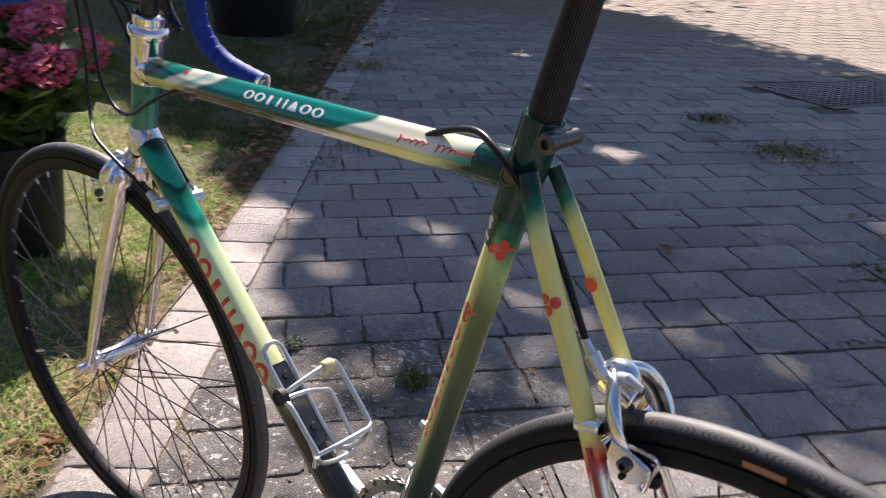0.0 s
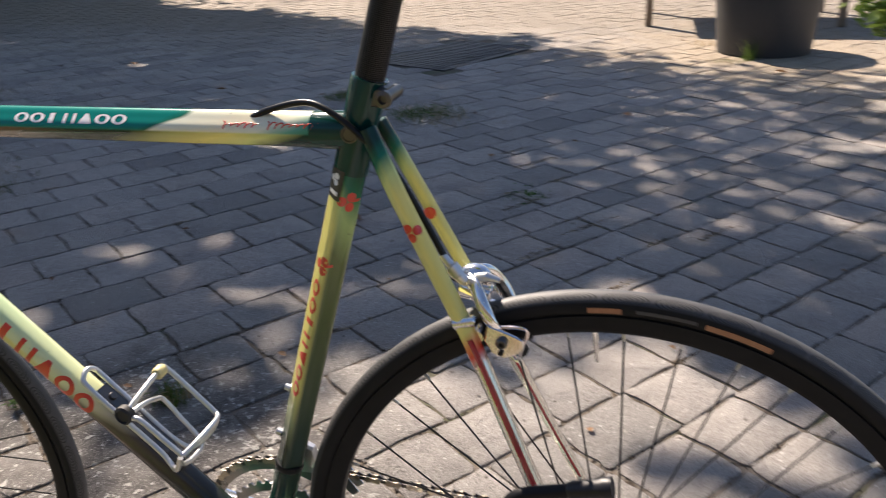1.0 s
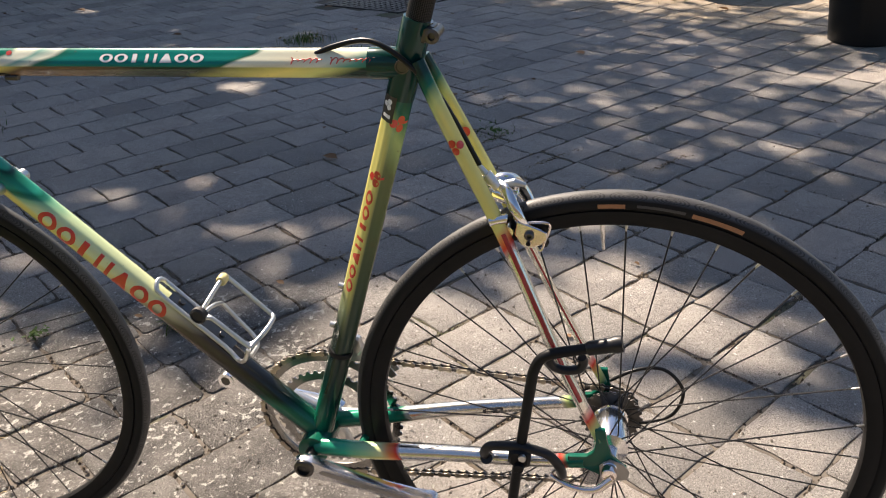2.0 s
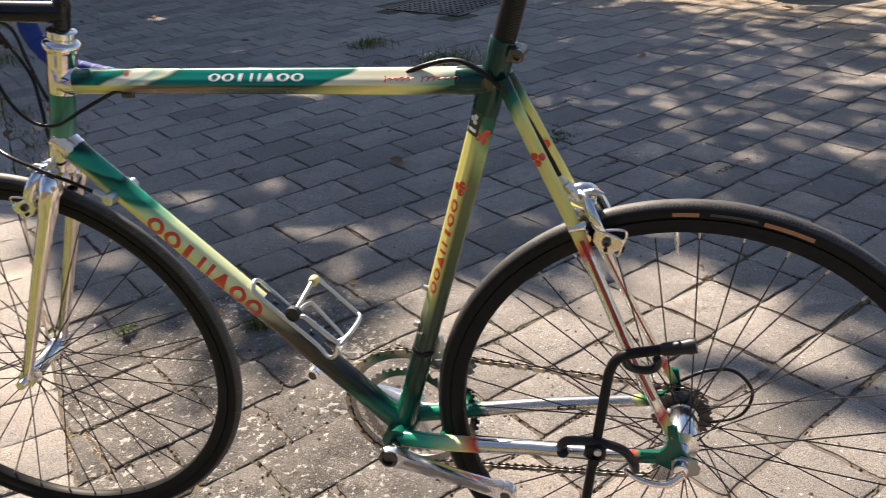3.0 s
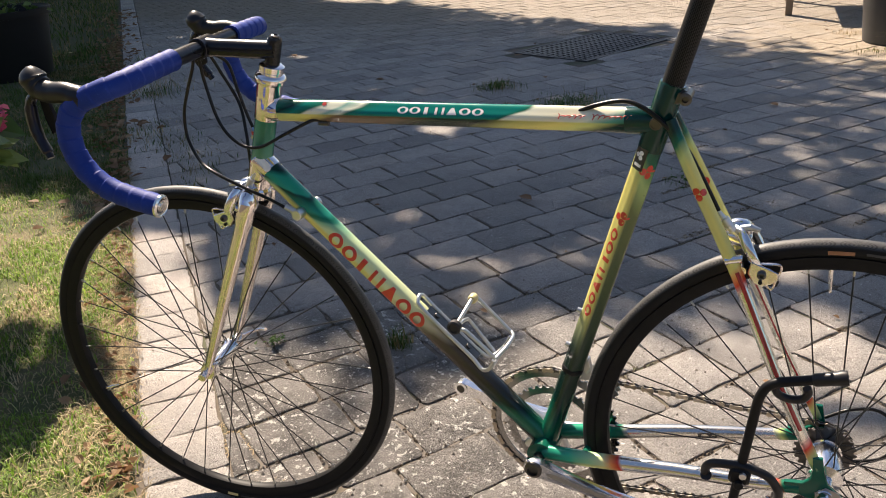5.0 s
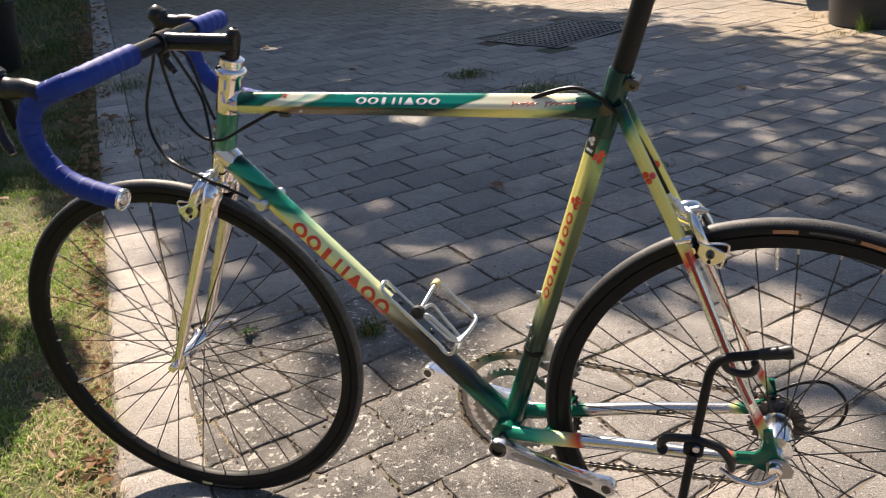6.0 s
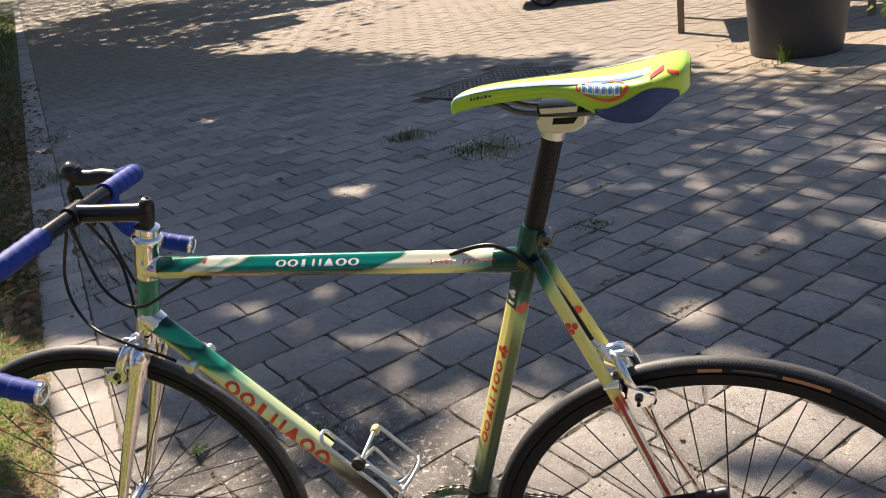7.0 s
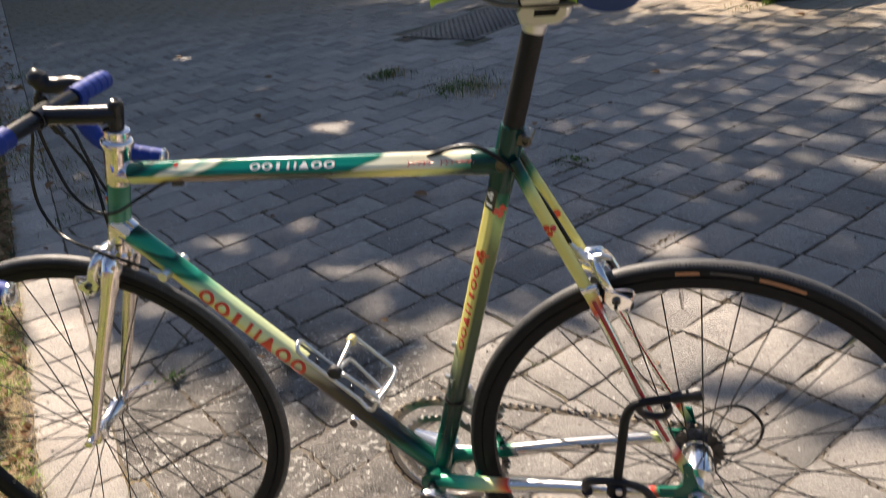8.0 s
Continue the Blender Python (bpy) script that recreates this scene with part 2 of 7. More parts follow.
def tyre_material():
    n = Nodes("tyre_rubber")
    sep = n.add("ShaderNodeSeparateXYZ", Vector=n.coords("UV"))
    at = n.coords()
    dust = n.noise(at, 55, 4)
    out = n.math("COSINE", n.math("MULTIPLY", sep.outputs[1], 6.2832))
    tread = n.ramp(out, [(0.34, 0.0), (0.60, 1.0)])
    col = n.mix(tread, (0.014, 0.0138, 0.014), n.mix(dust, (0.030, 0.030, 0.031), (0.075, 0.075, 0.077)))
    # fans of curved grooves along the shoulder
    around = n.math("ABSOLUTE", n.math("SUBTRACT", n.math("FRACT", n.math("ADD", sep.outputs[1], 0.5)), 0.5))
    cu = n.math("SUBTRACT", n.math("FRACT", n.math("MULTIPLY", sep.outputs[0], 46.0)), 0.5)
    cv = n.math("MULTIPLY", n.math("SUBTRACT", around, 0.125), 5.5)
    far = n.math("SQRT", n.math("ADD", n.math("MULTIPLY", cu, cu), n.math("MULTIPLY", cv, cv)))
    fan = n.math("MULTIPLY", n.math("GREATER_THAN", n.math("SINE", n.math("MULTIPLY", far, 62.0)), 0.1), n.math("LESS_THAN", far, 0.48))
    fan = n.math("MULTIPLY", fan, tread)
    col = n.mix(n.math("MULTIPLY", fan, 0.9), col, (0.003, 0.003, 0.003))
    n.bump(n.math("SUBTRACT", n.math("MULTIPLY", dust, 0.3), fan), 0.6, 0.0008)
    return n.set(Base_Color=col, Roughness=n.math("ADD", n.math("MULTIPLY", dust, 0.2), 0.50), Specular_IOR_Level=n.math("ADD", n.math("MULTIPLY", tread, 0.55), 0.12))


def paver_material(name="concrete_paver", light=1.0, damp=1.0):
    """Worn concrete: a tone for each block, grit, stains, and a damp corner with lichen."""
    n = Nodes(name)
    info = n.add("ShaderNodeObjectInfo").outputs["Random"]
    geo = n.add("ShaderNodeNewGeometry")
    isle, place = geo.outputs["Random Per Island"], geo.outputs["Position"]
    tone = n.math("FRACT", n.math("ADD", n.math("MULTIPLY", info, 7.31), isle))
    k = light * 1.64
    base = n.ramp(tone, [(0.0, (0.200 * k, 0.188 * k, 0.176 * k)), (0.35, (0.285 * k, 0.265 * k, 0.244 * k)), (0.7, (0.352 * k, 0.325 * k, 0.296 * k)), (1.0, (0.345 * k, 0.304 * k, 0.270 * k))])
    grain = n.noise(place, 260, 5, 0.85)
    coarse = n.noise(place, 38, 5, 0.75)
    patch = n.noise(place, 7, 6, 0.7)
    broad = n.noise(place, 0.9, 2)
    col = n.mix(n.ramp(grain, [(0.42, 0.0), (0.58, 0.72)]), base, n.mix(0.7, base, (0.06, 0.055, 0.05)))
    col = n.mix(n.ramp(coarse, [(0.50, 0.0), (0.66, 0.44)]), col, (0.14 * k, 0.128 * k, 0.117 * k))
    col = n.mix(n.ramp(patch, [(0.46, 0.0), (0.62, 0.45)]), col, (0.155 * k, 0.142 * k, 0.13 * k))
    col = n.mix(n.ramp(broad, [(0.45, 0.0), (0.75, 0.35)]), col, (0.38 * k, 0.335 * k, 0.29 * k))
    # the damp, stained corner beside the lawn
    near = n.add("ShaderNodeVectorMath", Vector=place)
    near.operation = "DISTANCE"
    near.inputs[1].default_value = (-0.95, 0.30, 0.0)
    reach = n.math("SUBTRACT", n.math("ADD", n.math("MULTIPLY", n.noise(place, 4.0, 4), 0.5), n.math("MULTIPLY", n.noise(place, 22.0, 4), 0.25)), near.outputs["Value"])
    stain = n.math("MULTIPLY", n.ramp(n.math("ADD", reach, 0.50), [(0.16, 0.0), (0.46, 1.0)]), damp)
    col = n.mix(n.math("MULTIPLY", stain, 0.88), col, n.mix(n.ramp(n.noise(place, 9.0, 5, 0.65), [(0.40, 0.0), (0.60, 1.0)]), n.mix(coarse, (0.034, 0.031, 0.029), (0.115, 0.106, 0.096)), n.mix(coarse, (0.15, 0.139, 0.126), (0.32, 0.295, 0.265))))
    crust = n.math("GREATER_THAN", n.math("ADD", n.noise(place, 52, 4, 0.6), n.math("MULTIPLY", n.noise(place, 6.0, 2), 0.36)), 0.790)
    col = n.mix(n.math("MULTIPLY", n.math("MULTIPLY", crust, stain), 0.85), col, (0.66, 0.64, 0.58))
    # brown sand trodden over the blocks by the big pot
    pot_way = n.add("ShaderNodeVectorMath", Vector=place)
    pot_way.operation = "DISTANCE"
    pot_way.inputs[1].default_value = (0.75, 5.35, 0.0)
    sandy = n.ramp(n.math("SUBTRACT", n.math("ADD", n.math("MULTIPLY", n.noise(place, 2.6, 5, 0.65), 1.5), n.math("MULTIPLY", coarse, 0.5)), n.math("MULTIPLY", pot_way.outputs["Value"], 0.55)), [(0.10, 0.0), (0.55, 0.75)])
    col = n.mix(n.math("MULTIPLY", sandy, damp), col, n.mix(coarse, (0.30, 0.235, 0.155), (0.62, 0.49, 0.33)))
    # tan tone over the far, open part, darkened to hold down its sunlit brightness
    away = n.add("ShaderNodeSeparateXYZ", Vector=place).outputs[1]
    dusty = n.ramp(n.math("ADD", n.math("MULTIPLY", away, 0.1), n.math("MULTIPLY", patch, 0.3)), [(0.60, 0.0), (0.82, 0.8)])
    col = n.mix(n.math("MULTIPLY", dusty, damp), col, n.mix(coarse, (0.20, 0.165, 0.122), (0.31, 0.258, 0.192)))
    # pits and light sand grains
    pits = n.noise(place, 330, 3, 0.8)
    col = n.mix(n.ramp(pits, [(0.36, 0.8), (0.46, 0.0)]), col, (0.05, 0.045, 0.04))
    sand = n.noise(place, 300, 2, 0.8)
    col = n.mix(n.ramp(sand, [(0.58, 0.0), (0.64, 0.55)]), col, (0.74, 0.70, 0.64))
    # pale grit everywhere
    vor = n.add("ShaderNodeTexVoronoi", Vector=place, Scale=58.0)
    pick = n.add("ShaderNodeSeparateXYZ", Vector=vor.outputs["Color"])
    spot = n.math("MULTIPLY", n.math("LESS_THAN", n.math("ADD", vor.outputs["Distance"], n.math("MULTIPLY", n.noise(place, 240, 2), 0.5)), 0.40), n.math("GREATER_THAN", pick.outputs[0], 0.74))
    col = n.mix(n.math("MULTIPLY", spot, 0.75), col, (0.80, 0.77, 0.73))
    n.bump(n.math("ADD", n.math("ADD", grain, n.math("MULTIPLY", coarse, 0.8)), n.math("MULTIPLY", patch, 1.4)), 1.0, 0.008)
    return n.set(Base_Color=col, Roughness=0.88, Specular_IOR_Level=0.3)


def joint_material():
    n = Nodes("sandy_joint_soil")
    place = n.add("ShaderNodeNewGeometry").outputs["Position"]
    a, b = n.noise(place, 45, 5, 0.7), n.noise(place, 3.5, 3)
    col = n.mix(a, (0.040, 0.033, 0.026), (0.185, 0.148, 0.108))
    col = n.mix(n.ramp(b, [(0.52, 0.0), (0.68, 0.7)]), col, (0.055, 0.075, 0.025))
    n.bump(a, 0.8, 0.006)
    return n.set(Base_Color=col, Roughness=0.95)


def lawn_material():
    n = Nodes("lawn_soil")
    place = n.add("ShaderNodeNewGeometry").outputs["Position"]
    a, b, c = n.noise(place, 60, 5, 0.7), n.noise(place, 4, 3), n.noise(place, 1.3, 2)
    col = n.mix(a, (0.035, 0.045, 0.012), (0.12, 0.13, 0.045))
    col = n.mix(n.ramp(b, [(0.46, 0.0), (0.64, 0.7)]), col, (0.26, 0.19, 0.11))
    # soil coloured darker, without tan patches, where the tree shades the lawn
    away = n.add("ShaderNodeSeparateXYZ", Vector=place).outputs[1]
    col = n.mix(n.ramp(n.math("ADD", n.math("MULTIPLY", away, 0.25), n.math("MULTIPLY", b, 0.25)), [(0.30, 0.0), (0.55, 1.0)]), col, n.mix(a, (0.035, 0.045, 0.015), (0.12, 0.12, 0.05)))
    n.bump(a, 0.9, 0.01)
    return n.set(Base_Color=col, Roughness=0.95)


def blade_material(name, greens, straw, bias):
    n = Nodes(name)
    g = n.add("ShaderNodeNewGeometry")
    r, place = g.outputs["Random Per Island"], g.outputs["Position"]
    green = n.ramp(r, [(0.0, greens[0]), (0.6, greens[1]), (1.0, greens[2])])
    dry = n.math("ADD", n.math("MULTIPLY", n.noise(place, 3.2, 3), 1.22), n.math("MULTIPLY", r, 0.45))
    col = n.mix(n.ramp(dry, [(bias, 0.0), (min(1.0, bias + 0.12), 1.0)]), green, straw)
    n.set(Base_Color=col, Roughness=0.6, Specular_IOR_Level=0.3)
    return thin(n, col, 0.45)


def thin(n, col, share):
    """Lets light through a thin blade or leaf."""
    tr = n.add("ShaderNodeBsdfTranslucent", Color=col)
    mx = n.add("ShaderNodeMixShader", Fac=share)
    n.t.links.new(n.bsdf.outputs[0], mx.inputs[1])
    n.t.links.new(tr.outputs[0], mx.inputs[2])
    n.t.links.new(mx.outputs[0], n.t.nodes["Material Output"].inputs[0])
    return n.mat


def leaf_material(name, a, b, c, rough=0.5):
    n = Nodes(name)
    r = n.add("ShaderNodeNewGeometry").outputs["Random Per Island"]
    col = n.ramp(r, [(0.0, a), (0.5, b), (1.0, c)])
    n.set(Base_Color=col, Roughness=rough, Specular_IOR_Level=0.4)
    return thin(n, col, 0.35)


M["tape"], M["carbon"], M["tyre"] = tape_material(), carbon_material(), tyre_material()
M["paver"], M["border_paver"] = paver_material(), paver_material("sandy_border_paver", 1.38, 0.05)
M["joint_sand"] = plain("washed_in_sand", (0.150, 0.128, 0.104), 0.95, 0.0, 0.0, 0.6, 70, 0.5)
M["grit"] = leaf_material("paving_grit", (0.10, 0.085, 0.07), (0.33, 0.29, 0.24), (0.66, 0.61, 0.54), 0.9)
M["chaff"] = leaf_material("joint_chaff", (0.10, 0.078, 0.055), (0.26, 0.205, 0.14), (0.58, 0.48, 0.34), 0.95)
M["crumb"] = leaf_material("joint_crumb", (0.050, 0.041, 0.032), (0.125, 0.10, 0.075), (0.30, 0.24, 0.175), 0.95)
M["joint"], M["lawn"] = joint_material(), lawn_material()
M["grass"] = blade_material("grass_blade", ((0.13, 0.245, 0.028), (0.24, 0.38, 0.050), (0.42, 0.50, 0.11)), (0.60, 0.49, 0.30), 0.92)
# the weeds' own green, also the darkened colour of lawn grass in shade
M["weed"] = blade_material("weed_and_shade_blade", ((0.045, 0.085, 0.012), (0.07, 0.125, 0.020), (0.12, 0.17, 0.034)), (0.28, 0.21, 0.10), 0.88)
M["straw"] = blade_material("dry_straw", ((0.36, 0.27, 0.15), (0.48, 0.37, 0.21), (0.27, 0.19, 0.11)), (0.48, 0.37, 0.21), 0.6)
M["tree_leaf"] = leaf_material("tree_leaf", (0.025, 0.05, 0.012), (0.04, 0.07, 0.018), (0.05, 0.085, 0.025))
M["clover"] = leaf_material("weed_leaf", (0.05, 0.10, 0.02), (0.08, 0.15, 0.03), (0.14, 0.21, 0.05), 0.5)
M["plant_leaf"] = leaf_material("light_green_leaf", (0.16, 0.26, 0.04), (0.24, 0.34, 0.06), (0.32, 0.40, 0.10), 0.4)
M["hydrangea_leaf"] = leaf_material("hydrangea_leaf", (0.05, 0.10, 0.02), (0.10, 0.17, 0.04), (0.20, 0.26, 0.07), 0.45)
M["petal"] = leaf_material("pink_petal", (0.50, 0.07, 0.15), (0.62, 0.13, 0.22), (0.72, 0.25, 0.32), 0.6)
M["dead_leaf"] = leaf_material("dead_leaf", (0.16, 0.085, 0.04), (0.26, 0.15, 0.075), (0.38, 0.26, 0.15), 0.7)
M["bark"] = plain("tree_bark", (0.10, 0.075, 0.055), 0.9, 0.0, 0.0, 0.45, 12, 0.9)


# ---------- geometry helpers: a shape is (verts, faces, uvs) ----------
def vec(*p):
    return Vector(p)


def joined(*shapes):
    v, f, u = [], [], []
    for sv, sf, su in shapes:
        k = len(v)
        v += sv
        u += su
        f += [tuple(i + k for i in face) for face in sf]
    return v, f, u


def moved(shape, m):
    return [m @ p for p in shape[0]], shape[1], shape[2]


def smooth_path(pts, steps=8):
    """A rounded way through points (Catmull-Rom)."""
    p = [Vector(q) for q in pts]
    p = [2 * p[0] - p[1]] + p + [2 * p[-1] - p[-2]]
    out = []
    for i in range(1, len(p) - 2):
        a, b, c, d = p[i - 1 : i + 3]
        for k in range(steps):
            t = k / steps
            out.append(0.5 * (2 * b + (c - a) * t + (2 * a - 5 * b + 4 * c - d) * t * t + (3 * b - a - 3 * c + d) * t**3))
    return out + [p[-2]]


def fluted(t, a, depth, phase):
    """Share of the full radius at angle a of a crimped frame tube; it is round at both ends."""
    k = min(1.0, max(0.0, (t - 0.10) / 0.10), max(0.0, (0.93 - t) / 0.10))
    return 1 - depth * k * k * (3 - 2 * k) * (0.5 - 0.5 * math.cos(4 * (a - phase))) ** 0.8


def tube(pts, r, n=14, closed=False, side=None, caps=True, squash=1.0, flute=None):
    """A tube along points; r is one radius or one for each point; v = 0 faces side, v = 0.25 is a quarter turn on."""
    pts = [Vector(p) for p in pts]
    k = len(pts)
    rs = list(r) if isinstance(r, (list, tuple)) else [r] * k
    sides = Vector(side) if side else Vector((0, -1, 0))
    total, lens = 0.0, [0.0]
    for a, b in zip(pts, pts[1:]):
        total += (b - a).length
        lens.append(total)
    verts, faces, uvs = [], [], []
    for i, p in enumerate(pts):
        if closed:
            t = pts[(i + 1) % k] - pts[i - 1]
        else:
            t = pts[min(i + 1, k - 1)] - pts[max(i - 1, 0)]
        t.normalize()
        s = sides - t * sides.dot(t)
        if s.length < 1e-4:
            s = t.orthogonal()
        s.normalize()
        sides = s if not side else sides
        w = t.cross(s)
        if side and w.z < -0.2:
            w = -w
        for j in range(n):
            a = 2 * math.pi * j / n
            k_ = fluted(lens[i] / total, a, *flute) if flute else 1.0
            verts.append(p + rs[i] * k_ * (s * math.cos(a) * squash + w * math.sin(a)))
            uvs.append((lens[i] / max(total, 1e-6), j / n))
    rings = k if closed else k - 1
    for i in range(rings):
        for j in range(n):
            a, b = i * n + j, i * n + (j + 1) % n
            c, d = ((i + 1) % k) * n + (j + 1) % n, ((i + 1) % k) * n + j
            faces.append((a, b, c, d))
    if caps and not closed:
        faces.append(tuple(range(n))[::-1])
        faces.append(tuple((k - 1) * n + j for j in range(n)))
    return verts, faces, uvs


def rod(a, b, r, n=12, cuts=1, **kw):
    a, b = Vector(a), Vector(b)
    return tube([a.lerp(b, i / cuts) for i in range(cuts + 1)], r, n, **kw)


def lathe(profile, a, axis, n=24, start=None):
    """Turns (radius, height) about the axis through a."""
    a, z = Vector(a), Vector(axis).normalized()
    x = Vector(start).normalized() if start else z.orthogonal().normalized()
    y = z.cross(x)
    verts, faces, uvs = [], [], []
    for i, (r, h) in enumerate(profile):
        for j in range(n):
            t = 2 * math.pi * j / n
            verts.append(a + z * h + r * (x * math.cos(t) + y * math.sin(t)))
            uvs.append((i / (len(profile) - 1), j / n))
    for i in range(len(profile) - 1):
        for j in range(n):
            faces.append((i * n + j, i * n + (j + 1) % n, (i + 1) * n + (j + 1) % n, (i + 1) * n + j))
    if profile[0][0] > 1e-5:
        faces.append(tuple(range(n))[::-1])
    if profile[-1][0] > 1e-5:
        faces.append(tuple((len(profile) - 1) * n + j for j in range(n)))
    return verts, faces, uvs


def disc_rod(a, axis, r, h, bev=0.1, n=20):
    """A short cylinder with chamfered rims, starting at a."""
    c = min(r, h) * bev
    return lathe([(r - c, 0), (r, c), (r, h - c), (r - c, h)], a, axis, n)


def prism(outline, thick, m=None, bev=0.0):
    """A flat plate: an outline in x, z, thick along y about 0, with chamfered edges."""
    n = len(outline)
    cx, cz = sum(p[0] for p in outline) / n, sum(p[1] for p in outline) / n
    layers = [(-thick / 2, bev), (-thick / 2 + bev, 0), (thick / 2 - bev, 0), (thick / 2, bev)] if bev else [(-thick / 2, 0), (thick / 2, 0)]
    verts = []
    for y, inset in layers:
        for x, z in outline:
            d = math.hypot(x - cx, z - cz) or 1
            verts.append(Vector((x - (x - cx) / d * inset, y, z - (z - cz) / d * inset)))
    faces = []
    for i in range(len(layers) - 1):
        for j in range(n):
            faces.append((i * n + j, i * n + (j + 1) % n, (i + 1) * n + (j + 1) % n, (i + 1) * n + j))
    faces.append(tuple(range(n))[::-1])
    faces.append(tuple((len(layers) - 1) * n + j for j in range(n)))
    s = (verts, faces, [(0, 0)] * len(verts))
    return moved(s, m) if m else s


def block(sx, sy, sz, m=None, bev=0.004):
    """A chamfered box centred at the origin of m."""
    x, z, b = sx / 2, sz / 2, bev
    return prism([(-x + b, -z), (x - b, -z), (x, -z + b), (x, z - b), (x - b, z), (-x + b, z), (-x, z - b), (-x, -z + b)], sy, m, bev)


ORIGIN = {}


def to_mesh(name, shape, material, origin=Vector(), smooth=True):
    me = bpy.data.meshes.new(name)
    me.from_pydata([tuple(p - origin) for p in shape[0]], [], shape[1])
    if any(u != (0, 0) for u in shape[2][:50]):
        layer = me.uv_layers.new(name="UVMap")
        idx = np.empty(len(me.loops), dtype=np.int32)
        me.loops.foreach_get("vertex_index", idx)
        uv = np.array(shape[2], dtype=np.float32)[idx]
        # mend the seam where v wraps from one back to nought
        start = np.empty(len(me.polygons), dtype=np.int32)
        me.polygons.foreach_get("loop_start", start)
        for s, poly in zip(start, me.polygons):
            if poly.loop_total == 4:
                vs = uv[s : s + 4, 1]
                if vs.max() - vs.min() > 0.5:
                    vs[vs < 0.5] += 1.0
        layer.data.foreach_set("uv", uv.ravel())
    me.materials.append(material)
    if smooth:
        me.polygons.foreach_set("use_smooth", [True] * len(me.polygons))
        me.set_sharp_from_angle(angle=radians(38))
    me.validate()
    me.update()
    return me


def thing(name, at, label, category, group="", kind=""):
    ob = new(name)
    ob.empty_display_size = 0.1
    ob.location = at
    ORIGIN[ob.name] = Vector(at)
    return tagged(ob, label, category, group, kind)


def part(name, shape, material, parent, label="", smooth=True):
    o = ORIGIN[parent.name]
    ob = new(name, to_mesh(name, shape, material, o, smooth))
    ob.parent = parent
    ORIGIN[ob.name] = o
    return tagged(ob, label) if label else ob


def lone(name, shape, material, at, label, category, group="", kind="", smooth=True):
    """A thing of one mesh."""
    ob = new(name, to_mesh(name, shape, material, Vector(at), smooth))
    ob.location = at
    ORIGIN[ob.name] = Vector(at)
    return tagged(ob, label, category, group, kind)


# ---------- the racing bicycle: rear axle over x = 0, front towards -x ----------
bicycle = thing("bicycle", (-0.5, 0, 0), "green, yellow and chrome racing bicycle on a black stand", "bicycle")
BB = vec(-0.393, 0, 0.282)
REAR = vec(0, 0, 0.336)
SEAT_TOP = vec(-0.2285, 0, 0.850)
HEAD_LOW = vec(-0.866, 0, 0.672)
HEAD_UP = vec(math.cos(radians(73.5)), 0, math.sin(radians(73.5)))
FRONT = vec(-1.006, 0, 0.331)
STEER = Matrix.Translation(HEAD_LOW) @ Matrix.Rotation(radians(7.6), 4, HEAD_UP) @ Matrix.Translation(-HEAD_LOW)


def head(h):
    return HEAD_LOW + HEAD_UP * h


TT_A, TT_B = vec(-0.822, 0, 0.797), vec(-0.243, 0, 0.806)
DT_A, DT_B = vec(-0.856, 0, 0.716), vec(-0.400, 0, 0.297)

# frame tubes, crimped along their middle
FLUTE_TT, FLUTE_DT, FLUTE_ST = (0.17, 0.0), (0.10, math.pi / 4), (0.17, 0.0)
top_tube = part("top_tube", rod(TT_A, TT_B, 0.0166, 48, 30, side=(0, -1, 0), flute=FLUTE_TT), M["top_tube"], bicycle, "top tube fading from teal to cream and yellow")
down_tube = part("down_tube", rod(DT_A, DT_B, 0.0176, 48, 30, side=(0, -1, 0), flute=FLUTE_DT), M["down_tube"], bicycle, "down tube fading from teal and pale yellow to chrome with painted dark reflections")
seat_tube = part("seat_tube", rod(SEAT_TOP, BB, 0.0154, 48, 30, side=(0, -1, 0), flute=FLUTE_ST), M["seat_tube"], bicycle, "seat tube fading from dark green to yellow and chrome, back coloured darker for shade")
head_tube = part("head_tube", rod(head(0.145), head(0.0), 0.0170, 28, 8, side=(0, -1, 0)), M["head_tube"], bicycle, "green head tube")
part("bottom_bracket_shell", lathe([(0.0165, -0.036), (0.021, -0.034), (0.021, 0.034), (0.0165, 0.036)], BB, (0, 1, 0), 28), M["green"], bicycle)


def collar(a, b, ra, rb, n=24):
    """A lug sleeve that flares at its ends."""
    a, b = Vector(a), Vector(b)
    return tube([a, a.lerp(b, 0.04), a.lerp(b, 0.5), a.lerp(b, 0.93), b], [ra * 0.97, ra, (ra + rb) / 2, rb, rb * 0.975], n)


# lugs
tt_dir, dt_dir = (TT_B - TT_A).normalized(), (DT_B - DT_A).normalized()
part("upper_head_lug", joined(collar(head(0.116), head(0.158), 0.0185, 0.0188), collar(TT_A - tt_dir * 0.004, TT_A + tt_dir * 0.020, 0.0182, 0.0176)), M["chrome"], bicycle, "chromed upper head lug")
part("lower_head_lug", joined(collar(head(-0.004), head(0.046), 0.0188, 0.0185), collar(DT_A - dt_dir * 0.004, DT_A + dt_dir * 0.026, 0.0194, 0.0188)), M["chrome"], bicycle, "chromed lower head lug")
st_dir = (BB - SEAT_TOP).normalized()
seat_lug = part("seat_lug", joined(collar(SEAT_TOP - st_dir * 0.004, SEAT_TOP + st_dir * 0.085, 0.0168, 0.0163), collar(TT_B - tt_dir * 0.040, TT_B, 0.0174, 0.0178)), M["deep_green"], bicycle, "dark green seat lug")
